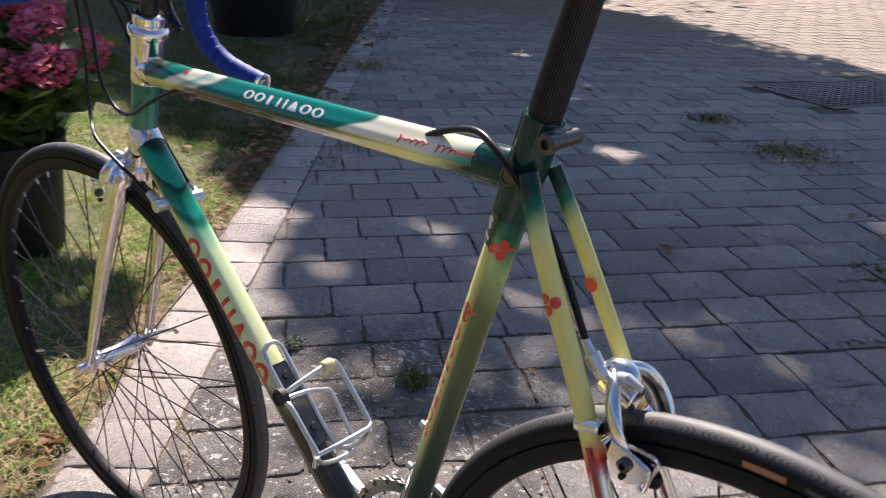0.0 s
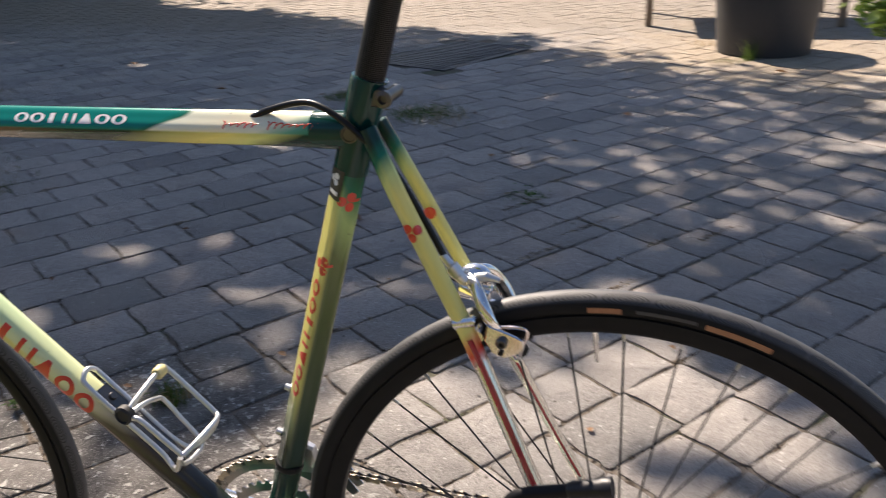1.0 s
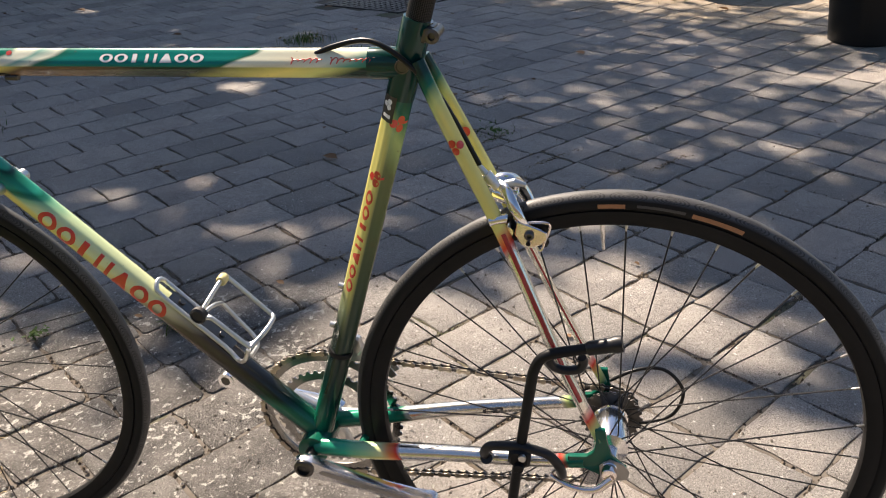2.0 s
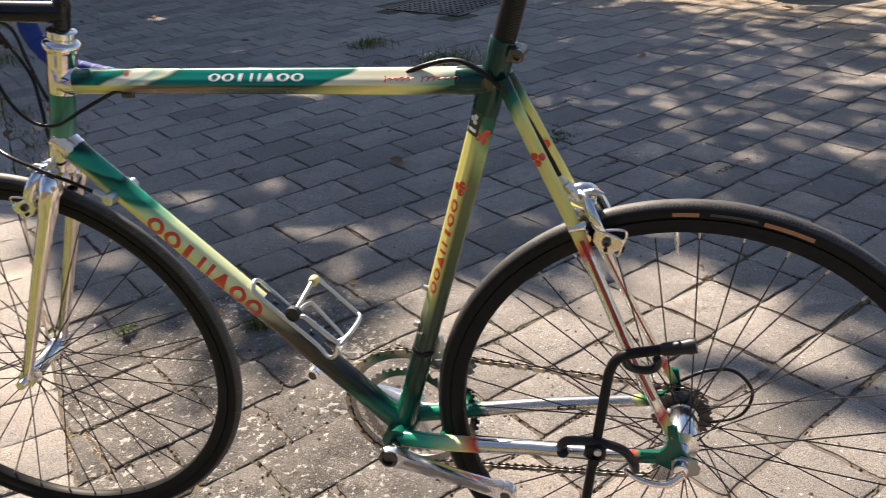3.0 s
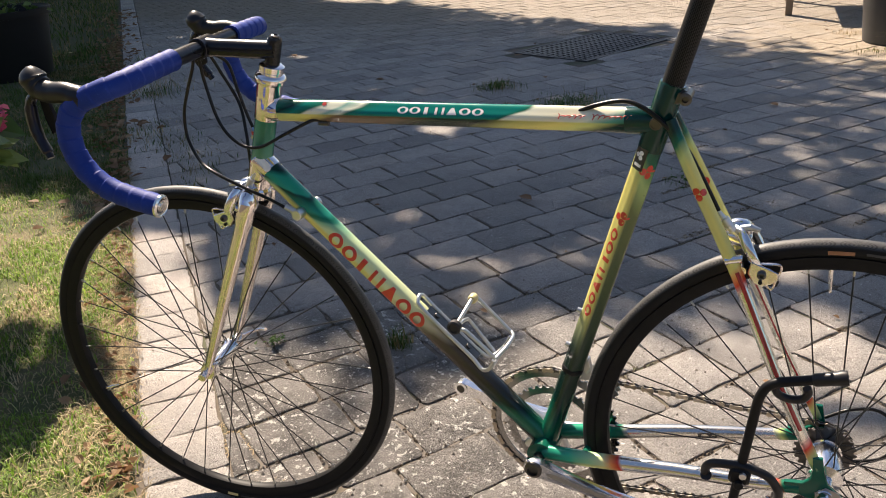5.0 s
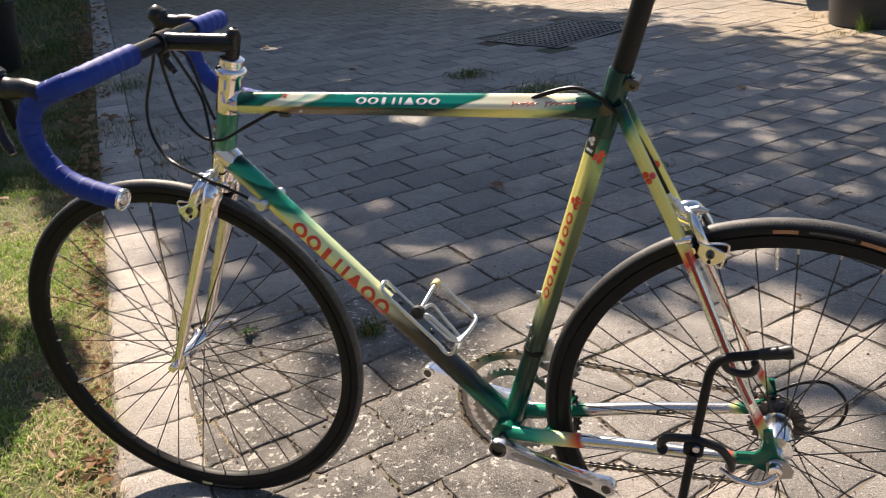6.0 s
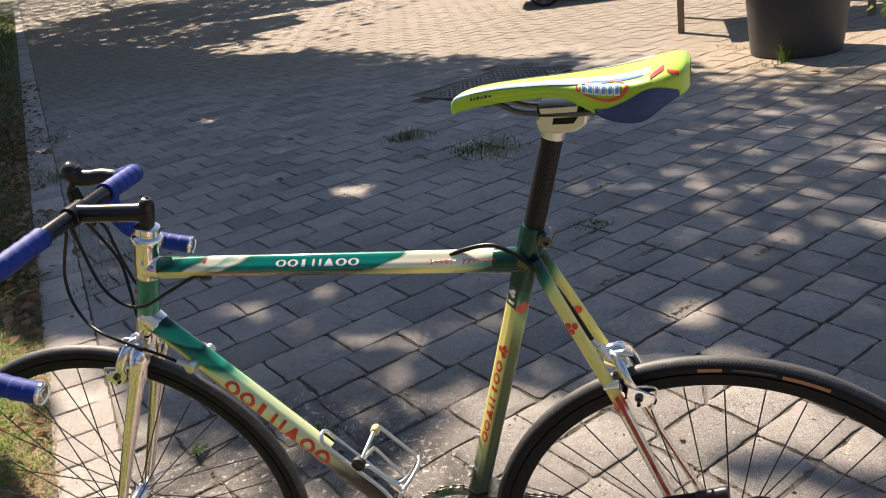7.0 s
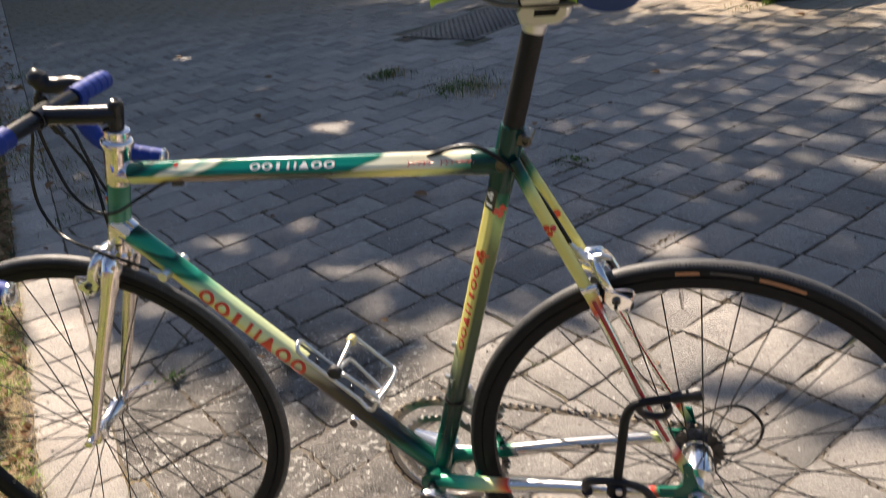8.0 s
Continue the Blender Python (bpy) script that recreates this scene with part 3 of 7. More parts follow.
part("lug_badge", lathe([(0.0078, 0), (0.0078, 0.0016), (0.0062, 0.0018), (0.0058, 0.0008), (0.0, 0.0008)], vec(-0.2435, -0.0172, 0.8065), (0, -1, 0), 24), M["steel"], seat_lug, "small round engraved badge")
# seat clamp bolt behind the lug
bolt_at = vec(-0.2095, 0, 0.839)
part("seat_bolt", joined(rod(bolt_at + vec(0, -0.017, 0), bolt_at + vec(0, 0.017, 0), 0.0062, 16), lathe([(0.0075, 0), (0.0078, 0.006), (0.004, 0.007), (0.0035, 0.003), (0, 0.003)], bolt_at + vec(0, -0.015, 0), (0, -1, 0), 20), block(0.022, 0.026, 0.016, pose(-0.2185, 0, 0.8385, 0, -16, 0), 0.003)), M["steel"], bicycle, "steel seat clamp bolt")

# stays
for s in (-1, 1):
    stay = [vec(-0.2270, s * 0.016, 0.812), vec(-0.200, s * 0.024, 0.757), vec(-0.135, s * 0.034, 0.628), vec(-0.070, s * 0.050, 0.486), vec(-0.012, s * 0.059, 0.372)]
    pts = smooth_path(stay, 6)
    ss = part("seat_stay", tube(pts, [(0.0085 if s < 0 else 0.0068) - 0.0022 * max(0, i / len(pts) - 0.35) for i in range(len(pts))], 16, side=(0, -1, 0)), M["seat_stay"], bicycle, "yellow seat stay with chromed lower half and red line")
    cs = smooth_path([BB + vec(0.006, s * 0.028, 0.004), vec(-0.300, s * 0.038, 0.298), vec(-0.20, s * 0.047, 0.315), vec(-0.10, s * 0.056, 0.328), vec(-0.030, s * 0.061, 0.338)], 6)
    ch = part("chain_stay", tube(cs, [0.0125 - 0.0045 * i / len(cs) for i in range(len(cs))], 18, side=(0, -1, 0)), M["chain_stay" if s < 0 else "far_chain_stay"], bicycle, "chain stay from green through red to chrome" if s < 0 else "chain stay from green to chrome")
    # dropout: a forged plate with a slot for the axle
    plate = [(-0.050, 0.333), (-0.030, 0.331), (-0.014, 0.324), (-0.004, 0.318), (0.012, 0.318), (0.020, 0.324), (0.020, 0.338), (0.010, 0.346), (0.002, 0.354), (-0.004, 0.372), (-0.008, 0.392), (-0.020, 0.392), (-0.018, 0.374), (-0.020, 0.358), (-0.028, 0.350), (-0.050, 0.347)]
    part("dropout", prism([(x, z) for x, z in plate], 0.0065, pose(0, s * 0.0625, 0), 0.0012), M["green"], bicycle, "green painted forged dropout")
    part("dropout_face", prism([(-0.010, 0.322), (0.008, 0.318), (0.022, 0.322), (0.024, 0.334), (0.016, 0.345), (0.000, 0.350), (-0.012, 0.340)], 0.0012, pose(0, s * 0.0668, 0), 0.0003), M["groove"], bicycle, "bare metal dropout face")
    part("thin_line", tube([p + vec(0.0020, -0.0068, 0.0008) for p in pts[12:-3]], 0.0028 if s < 0 else 0.0014, 8), M["maroon"], ss, "dark red pinstripe")
part("brake_bridge", rod(vec(-0.128, -0.034, 0.628), vec(-0.128, 0.034, 0.628), 0.006, 14), M["chrome"], bicycle)
part("chain_stay_bridge", rod(vec(-0.325, -0.034, 0.294), vec(-0.325, 0.034, 0.294), 0.006, 14), M["green"], bicycle)

# seat post, clamp and saddle
post_dir = -st_dir
POST_TOP = SEAT_TOP + post_dir * 0.122
part("seat_post", rod(SEAT_TOP - post_dir * 0.05, POST_TOP, 0.0136, 28, 6), M["carbon"], bicycle, "black carbon fibre seat post")
part("seat_collar", lathe([(0.0138, 0), (0.0158, 0.001), (0.0158, 0.004), (0.0138, 0.005)], SEAT_TOP - post_dir * 0.001, post_dir, 28), M["satin"], bicycle, "thin silver collar")
PT = POST_TOP
part("post_head", joined(lathe([(0.0137, 0), (0.0150, 0.002), (0.0150, 0.013), (0.0125, 0.016), (0.0125, 0.026), (0.008, 0.028)], PT, post_dir, 28),
    prism([(-0.022, 0.012), (0.000, 0.008), (0.022, 0.010), (0.034, 0.018), (0.036, 0.030), (0.030, 0.033), (-0.018, 0.034), (-0.026, 0.026)], 0.034, pose(PT.x + 0.010, 0, PT.z, 0, 0, 0), 0.003)), M["satin"], bicycle, "silver alloy seat post head")
part("rail_clamp", prism([(-0.018, 0.035), (0.026, 0.035), (0.028, 0.042), (-0.020, 0.042)], 0.048, pose(PT.x + 0.010, 0, PT.z), 0.002), M["satin"], bicycle, "silver saddle rail clamp")
part("clamp_slot", prism([(-0.006, 0.020), (0.020, 0.020), (0.026, 0.028), (-0.004, 0.028)], 0.0354, pose(PT.x + 0.010, 0, PT.z), 0.001), M["black"], bicycle)


def saddle_shape():
    """Rows across the saddle from nose to tail: x, half width, crown height, side drop."""
    rows = [(-0.315, 0.003, 1.014, 0.003), (-0.3125, 0.010, 1.020, 0.009), (-0.304, 0.016, 1.027, 0.010), (-0.285, 0.020, 1.033, 0.011), (-0.250, 0.021, 1.037, 0.010), (-0.205, 0.026, 1.039, 0.007), (-0.175, 0.033, 1.040, 0.006), (-0.150, 0.043, 1.041, 0.016),
            (-0.122, 0.056, 1.042, 0.030), (-0.095, 0.066, 1.045, 0.036), (-0.078, 0.069, 1.048, 0.035), (-0.064, 0.068, 1.051, 0.028), (-0.050, 0.064, 1.053, 0.021), (-0.040, 0.054, 1.053, 0.017), (-0.034, 0.034, 1.050, 0.012)]
    rows = [tuple(r) for r in smooth_path(rows, 4)]
    verts, faces, uvs, n = [], [], [], 33
    for i, (x, w, z, d) in enumerate(rows):
        for j in range(n):
            a = (j / (n - 1)) * 2 - 1
            s = abs(a)
            if s < 0.62:
                y, h = w * math.sin(s / 0.62 * 1.45) / math.sin(1.45), z - 0.010 * (s / 0.62) ** 2.4 * min(1, w / 0.04)
            else:
                k = (s - 0.62) / 0.38
                y, h = w * (1 - 0.10 * k * k), z - 0.010 * min(1, w / 0.04) - d * k
            verts.append(vec(x, math.copysign(y, a), h))
            uvs.append((i / len(rows), j / n))
    m = len(rows)
    for i in range(m - 1):
        for j in range(n - 1):
            faces.append((i * n + j, (i + 1) * n + j, (i + 1) * n + j + 1, i * n + j + 1))
    top = len(verts)
    verts += [p - vec(0, 0, 0.004) if k % n in (0, n - 1) else vec(p.x, p.y * 0.94, p.z - 0.006) for k, p in enumerate(list(verts))]
    uvs += uvs[:top]
    faces += [tuple(q + top for q in f[::-1]) for f in faces[:]]
    for i in range(m - 1):
        for j in (0, n - 1):
            faces.append((i * n + j, (i + 1) * n + j, top + (i + 1) * n + j, top + i * n + j))
    for j in range(n - 1):
        for i in (0, m - 1):
            faces.append((i * n + j, i * n + j + 1, top + i * n + j + 1, top + i * n + j))
    return (verts, faces, uvs), n, m


def saddle_patch(rows_, cols_, lift=0.0012):
    """A skin panel laid over a stretch of the saddle cover. cols_: function of the row giving first and last column."""
    (v, f, u), n, m = SADDLE
    verts, faces = [], []
    width = 9
    for k, i in enumerate(rows_):
        a, b = cols_(k / max(1, len(rows_) - 1))
        for q in range(width):
            c = a + (b - a) * q / (width - 1)
            c = min(max(c, 0), n - 1.001)
            j = int(c)
            lo, hi = v[i * n + j], v[i * n + min(j + 1, n - 1)]
            p = lo.lerp(hi, c - j)
            centre = vec(p.x, 0, p.z - 0.02)
            rim = vec(0, 0, -0.0042) if (q == 0 and a < 0) or (q == width - 1 and b > n - 1) else vec(0, 0, 0)
            verts.append(p + (p - centre).normalized() * lift + rim)
    for k in range(len(rows_) - 1):
        for q in range(width - 1):
            faces.append((k * width + q, (k + 1) * width + q, (k + 1) * width + q + 1, k * width + q + 1))
    return verts, faces, [(0, 0)] * len(verts)


SADDLE = saddle_shape()
saddle = part("saddle", SADDLE[0], M["lime"], bicycle, "lime green leather racing saddle with navy and white panels")
for flip in (0, 1):
    def cols(lo, hi, flip=flip):
        return (lambda t, lo=lo, hi=hi: (lo(t), hi(t)) if not flip else (32 - hi(t), 32 - lo(t)))
    part("side_panel", saddle_patch(list(range(30, 51)), cols(lambda t: -0.2, lambda t: 0.1 + 5.0 * math.sin(math.pi * (0.02 + 0.93 * t)))), M["navy"], saddle, "navy blue wing panel")
    part("white_stripe", saddle_patch(list(range(6, 42)), cols(lambda t: 8.6 + 2.0 * t, lambda t: 11.6 + 1.6 * t), 0.0010), M["white"], saddle, "white stripe")
    part("blue_stripe", saddle_patch(list(range(5, 40)), cols(lambda t: 6.6 + 3.6 * t, lambda t: 8.8 + 2.2 * t), 0.0014), M["blue_decal"], saddle, "blue stripe")
    part("red_mark", saddle_patch(list(range(41, 46)), cols(lambda t: 8.0 + 2 * t, lambda t: 9.5 + 3 * t), 0.0016), M["red"], saddle)
    part("red_mark", saddle_patch(list(range(46, 51)), cols(lambda t: 9.0 - 3 * t, lambda t: 10.0 - 2 * t), 0.0016), M["red"], saddle)


def on_saddle(i, c, lift):
    (v, f, u), n, m = SADDLE
    i = min(max(i, 0), m - 1.001)
    a, j = int(i), int(c)
    p = v[a * n + j].lerp(v[a * n + j + 1], c - j).lerp(v[(a + 1) * n + j].lerp(v[(a + 1) * n + j + 1], c - j), i - a)
    q = vec(p.x, 0, p.z - 0.02)
    return p + (p - q).normalized() * lift


def saddle_bar(i0, i1, c0, c1, lift=0.0016, slant=0.0):
    verts = [on_saddle(i0 + (i1 - i0) * a / 3 + slant * b / 3, c0 + (c1 - c0) * b / 3, lift) for a in range(4) for b in range(4)]
    faces = [(a * 4 + b, a * 4 + b + 1, a * 4 + b + 5, a * 4 + b + 4) for a in range(3) for b in range(3)]
    return verts, faces, [(0, 0)] * 16


# plain marks where the maker's lettering sits
oval = [on_saddle(31.4 + 4.4 * math.cos(t), 6.9 + 3.5 * math.sin(t), 0.0016) for t in np.linspace(0, 2 * math.pi, 41)[:-1]]
inner = [on_saddle(31.3 + 3.9 * math.cos(t), 7.05 + 3.05 * math.sin(t), 0.0016) for t in np.linspace(0, 2 * math.pi, 41)[:-1]]
part("maker_ring", (oval + inner, [(k, (k + 1) % 40, 40 + (k + 1) % 40, 40 + k) for k in range(40)], [(0, 0)] * 80), M["red"], saddle, "red oval ring")
for k in range(6):
    part("maker_bar_edge", saddle_bar(28.0 + k * 1.08, 28.95 + k * 1.08, 4.9, 8.4, 0.0018), M["white"], saddle)
    part("maker_bar", saddle_bar(28.2 + k * 1.08, 28.75 + k * 1.08, 5.2, 8.1, 0.0024), M["blue_decal"], saddle)
part("small_maker_bar", saddle_bar(28.7, 31.4, 8.6, 9.3, 0.0026), M["blue_decal"], saddle)
for k in range(6):
    part("model_bar", saddle_bar(12.0 + k * 0.55, 12.38 + k * 0.55, 2.6, 4.4 - 0.6 * (k % 2), 0.0014), M["decal_black"], saddle)
for s in (-1, 1):
    part("saddle_rail", tube(smooth_path([vec(-0.292, s * 0.006, 1.019), vec(-0.255, s * 0.014, 1.016), vec(-0.222, s * 0.019, 1.004), vec(-0.150, s * 0.021, 1.000), vec(-0.110, s * 0.030, 1.008), vec(-0.080, s * 0.040, 1.018)], 6), 0.0035, 10), M["steel"], saddle, "dark steel saddle rail")
part("clamp_cradle", prism([(-0.206, 0.999), (-0.154, 0.998), (-0.150, 1.009), (-0.206, 1.010)], 0.046, None, 0.002), M["black"], saddle)


# ---------- wheels ----------
def wheel(name, centre, turn, label, hub_half, flange, drive):
    """A spoked wheel in the plane of the frame, then turned by the matrix turn."""
    def ring(r, k=120):
        return [centre + vec(r * math.cos(t), 0, r * math.sin(t)) for t in np.linspace(0, 2 * math.pi, k + 1)[:-1]]

    def section(profile, k=144):
        verts, faces, uvs = [], [], []
        n = len(profile)
        for i in range(k):
            t = 2 * math.pi * i / k
            for j, (r, y) in enumerate(profile):
                verts.append(centre + vec(r * math.cos(t), y, r * math.sin(t)))
                uvs.append((i / k, j / n))
            for j in range(n):
                faces.append((i * n + j, i * n + (j + 1) % n, ((i + 1) % k) * n + (j + 1) % n, ((i + 1) % k) * n + j))
        return verts, faces, uvs

    rim_profile = [(0.2950, -0.003), (0.2962, -0.0075), (0.3000, -0.0098), (0.3080, -0.0106), (0.3135, -0.0106), (0.3140, -0.0085), (0.3140, 0.0085), (0.3135, 0.0106), (0.3080, 0.0106), (0.3000, 0.0098), (0.2962, 0.0075), (0.2950, 0.003)]
    w = part(name, moved(section(rim_profile), turn), M["rim"], bicycle, label)
    tyre_profile = [(0.3225 + 0.0122 * math.cos(a), 0.0118 * math.sin(a)) for a in np.linspace(0, 2 * math.pi, 19)[:-1]]
    tyre = part("tyre", moved(section(tyre_profile), turn), M["tyre"], w, "black tyre with dusty grey tread")
    for a0, a1, m, name2 in LABELS[name]:
        verts, faces = [], []
        for t in np.linspace(radians(a0), radians(a1), 12):
            for b in np.linspace(radians(88), radians(114) if name2 == "tyre_label" else radians(104), 4):
                for_y = -0.0118 * math.sin(b) * 1.03
                r = 0.3225 + 0.0122 * math.cos(b) * 1.03
                verts.append(centre + vec(r * math.cos(t), for_y - 0.0002, r * math.sin(t)))
        faces = [(i * 4 + j, i * 4 + j + 1, i * 4 + j + 5, i * 4 + j + 4) for i in range(11) for j in range(3)]
        part(name2, moved((verts, faces, [(0, 0)] * len(verts)), turn), m, tyre)
    hub = lathe([(0.006, -hub_half), (0.009, -hub_half + 0.004), (0.011, -flange - 0.006), (flange_r(name), -flange - 0.0015), (flange_r(name), -flange + 0.0015), (0.014, -flange + 0.006), (0.0125, 0), (0.014, flange - 0.006), (flange_r(name), flange - 0.0015), (flange_r(name), flange + 0.0015), (0.011, flange + 0.006), (0.009, hub_half - 0.004), (0.006, hub_half)], centre, (0, 1, 0), 28)
    part("hub", moved(hub, turn), M["alloy"], w, "polished silver hub")
    part("skewer", moved(rod(centre + vec(0, -hub_half - 0.016, 0), centre + vec(0, hub_half + 0.016, 0), 0.0035, 10), turn), M["steel"], w)
    part("skewer_nut", moved(disc_rod(centre + vec(0, hub_half + 0.006, 0), (0, 1, 0), 0.009, 0.014), turn), M["alloy"], w)
    # spokes: one mesh of unit length shared by all
    n, lace = 36, 3
    spoke_mesh = to_mesh("spoke", rod((0, 0, 0), (0, 0, 1), 0.00105, 6), M["spoke"])
    nip_mesh = to_mesh("nipple", lathe([(0.0011, 0), (0.0015, 0.002), (0.0017, 0.009), (0.0014, 0.011)], (0, 0, 0), (0, 0, 1), 8), M["bright_spoke"])
    for k in range(n):
        t = 2 * math.pi * k / n + math.radians(PHASE[name])
        s = -1 if k % 2 else 1
        way = 1 if (k // 2) % 2 else -1
        th = t + way * lace * math.pi / n * 2 * 0.93
        r0 = flange_r(name) - 0.0035
        a = turn @ (centre + vec(r0 * math.cos(th), s * (flange + 0.001 * way), r0 * math.sin(th)))
        b = turn @ (centre + vec(0.2955 * math.cos(t), s * 0.0015, 0.2955 * math.sin(t)))
        q = (b - a).to_track_quat("Z", "Y")
        sp = new("spoke", spoke_mesh)
        sp.parent = w
        sp.matrix_basis = Matrix.LocRotScale(a - ORIGIN["bicycle"], q, (1, 1, (b - a).length))
        ni = new("nipple", nip_mesh)
        ni.parent = w
        ni.matrix_basis = Matrix.LocRotScale(b - (b - a).normalized() * 0.009 - ORIGIN["bicycle"], q, (1, 1, 1))
    valve_a = math.radians(VALVE[name])
    d = vec(math.cos(valve_a), 0, math.sin(valve_a))
    part("valve", moved(tube([centre + d * 0.297, centre + d * 0.276, centre + d * 0.274, centre + d * 0.262], [0.0030, 0.0030, 0.0022, 0.0018], 10), turn), M["alloy"], w, "thin metal valve stem")
    return w


def flange_r(name):
    return 0.0225 if name == "rear_wheel" else 0.0175


PHASE = {"rear_wheel": 0.0, "front_wheel": 1.2}
VALVE = {"rear_wheel": 95, "front_wheel": 200}
LABELS = {"rear_wheel": [(67.4, 77.7, M["tan_label"], "tyre_label"), (79, 88.3, M["grey_label"], "tyre_print"), (90.5, 95.8, M["tan_label"], "tyre_label")],
          "front_wheel": [(262, 266, M["yellow"], "tyre_label"), (267, 278, M["grey_label"], "tyre_print")]}
rear_wheel = wheel("rear_wheel", REAR, Matrix(), "black rimmed rear wheel with steel spokes", 0.0600, 0.030, True)
front_wheel = wheel("front_wheel", FRONT, STEER, "black rimmed front wheel with steel spokes, slightly steered", 0.0480, 0.034, False)


def gear(centre, teeth, r, thick, hole):
    """A toothed ring."""
    pts = []
    for k in range(teeth):
        t = 2 * math.pi * k / teeth
        for d, rr in ((-0.32, r - 0.004), (-0.14, r), (0.14, r), (0.32, r - 0.004)):
            a = t + d * 2 * math.pi / teeth
            pts.append((rr * math.cos(a), rr * math.sin(a)))
    n = len(pts)
    verts = [centre + vec(x, y, z) for y in (-thick / 2, thick / 2) for x, z in pts]
    verts += [centre + vec(hole * math.cos(2 * math.pi * k / n), y, hole * math.sin(2 * math.pi * k / n)) for y in (-thick / 2, thick / 2) for k in range(n)]
    faces = []
    for k in range(n):
        j = (k + 1) % n
        faces += [(k, j, n + j, n + k), (2 * n + k, 2 * n + j, j, k), (3 * n + k, 3 * n + j, n + j, n + k), (2 * n + k, 2 * n + j, 3 * n + j, 3 * n + k)]
    return verts, faces, [(0, 0)] * len(verts)


# cassette with a bright freehub shell
cassette = part("cassette", lathe([(0.019, 0.030), (0.0205, 0.032), (0.0205, 0.054), (0.017, 0.056)], REAR, (0, 1, 0), 24), M["satin"], rear_wheel, "sprocket cassette")
for k, teeth in enumerate((23, 21, 19, 17, 15, 14, 13, 12)):
    ob = new("sprocket", to_mesh("sprocket", gear(REAR + vec(0, 0.0335 + 0.0034 * k, 0), teeth, teeth * 0.00168 + 0.002, 0.0017, 0.018), M["ring"] if k % 2 else M["steel"], ORIGIN["bicycle"]))
    ob.parent = cassette
part("hub_cap", lathe([(0.0, -0.070), (0.008, -0.070), (0.010, -0.067), (0.012, -0.064)], REAR, (0, 1, 0), 20), M["alloy"], rear_wheel)
part("hub_shell", lathe([(0.014, -0.034), (0.0215, -0.031), (0.0235, -0.026), (0.0235, 0.010), (0.0205, 0.020), (0.0205, 0.030)], REAR, (0, 1, 0), 32), M["alloy"], rear_wheel, "wide polished hub shell")
# quick-release lever lying along the dropout
part("quick_release_lever", joined(disc_rod(REAR + vec(0, -0.068, 0), (0, -1, 0), 0.0090, 0.012), tube(smooth_path([REAR + vec(0.004, -0.080, -0.004), REAR + vec(-0.016, -0.084, -0.020), REAR + vec(-0.045, -0.082, -0.021), REAR + vec(-0.070, -0.078, -0.010)], 5), [0.0052] * 6 + [0.0042] * 6 + [0.0034] * 4, 12)), M["chrome"], bicycle, "chromed quick-release lever")
part("front_skewer_nut", moved(disc_rod(FRONT + vec(0, -0.056, 0), (0, -1, 0), 0.0075, 0.013), STEER), M["chrome"], front_wheel)
part("front_release_lever", moved(tube(smooth_path([FRONT + vec(0, 0.062, 0), FRONT + vec(0.016, 0.072, 0.008), FRONT + vec(0.045, 0.074, 0.020), FRONT + vec(0.060, 0.068, 0.024)], 5), 0.0031, 10), STEER), M["chrome"], front_wheel, "chromed front quick-release lever")

# crankset
chainset = part("spider", joined(*[tube([BB + vec(0, 0.044, 0), BB + vec(0.064 * math.cos(a), 0.046, 0.064 * math.sin(a))], [0.012, 0.007], 10) for a in np.radians([8, 80, 152, 224, 296])], lathe([(0.012, 0.036), (0.018, 0.040), (0.018, 0.052), (0.010, 0.056)], BB, (0, 1, 0), 24)), M["satin"], bicycle, "silver chainring spider")
for teeth, r, y in ((53, 0.106, 0.0475), (39, 0.079, 0.0415)):
    ob = new("chainring", to_mesh("chainring", gear(BB + vec(0, y, 0), teeth, r, 0.0026, r - 0.0145), M["ring"], ORIGIN["bicycle"]))
    ob.parent = chainset


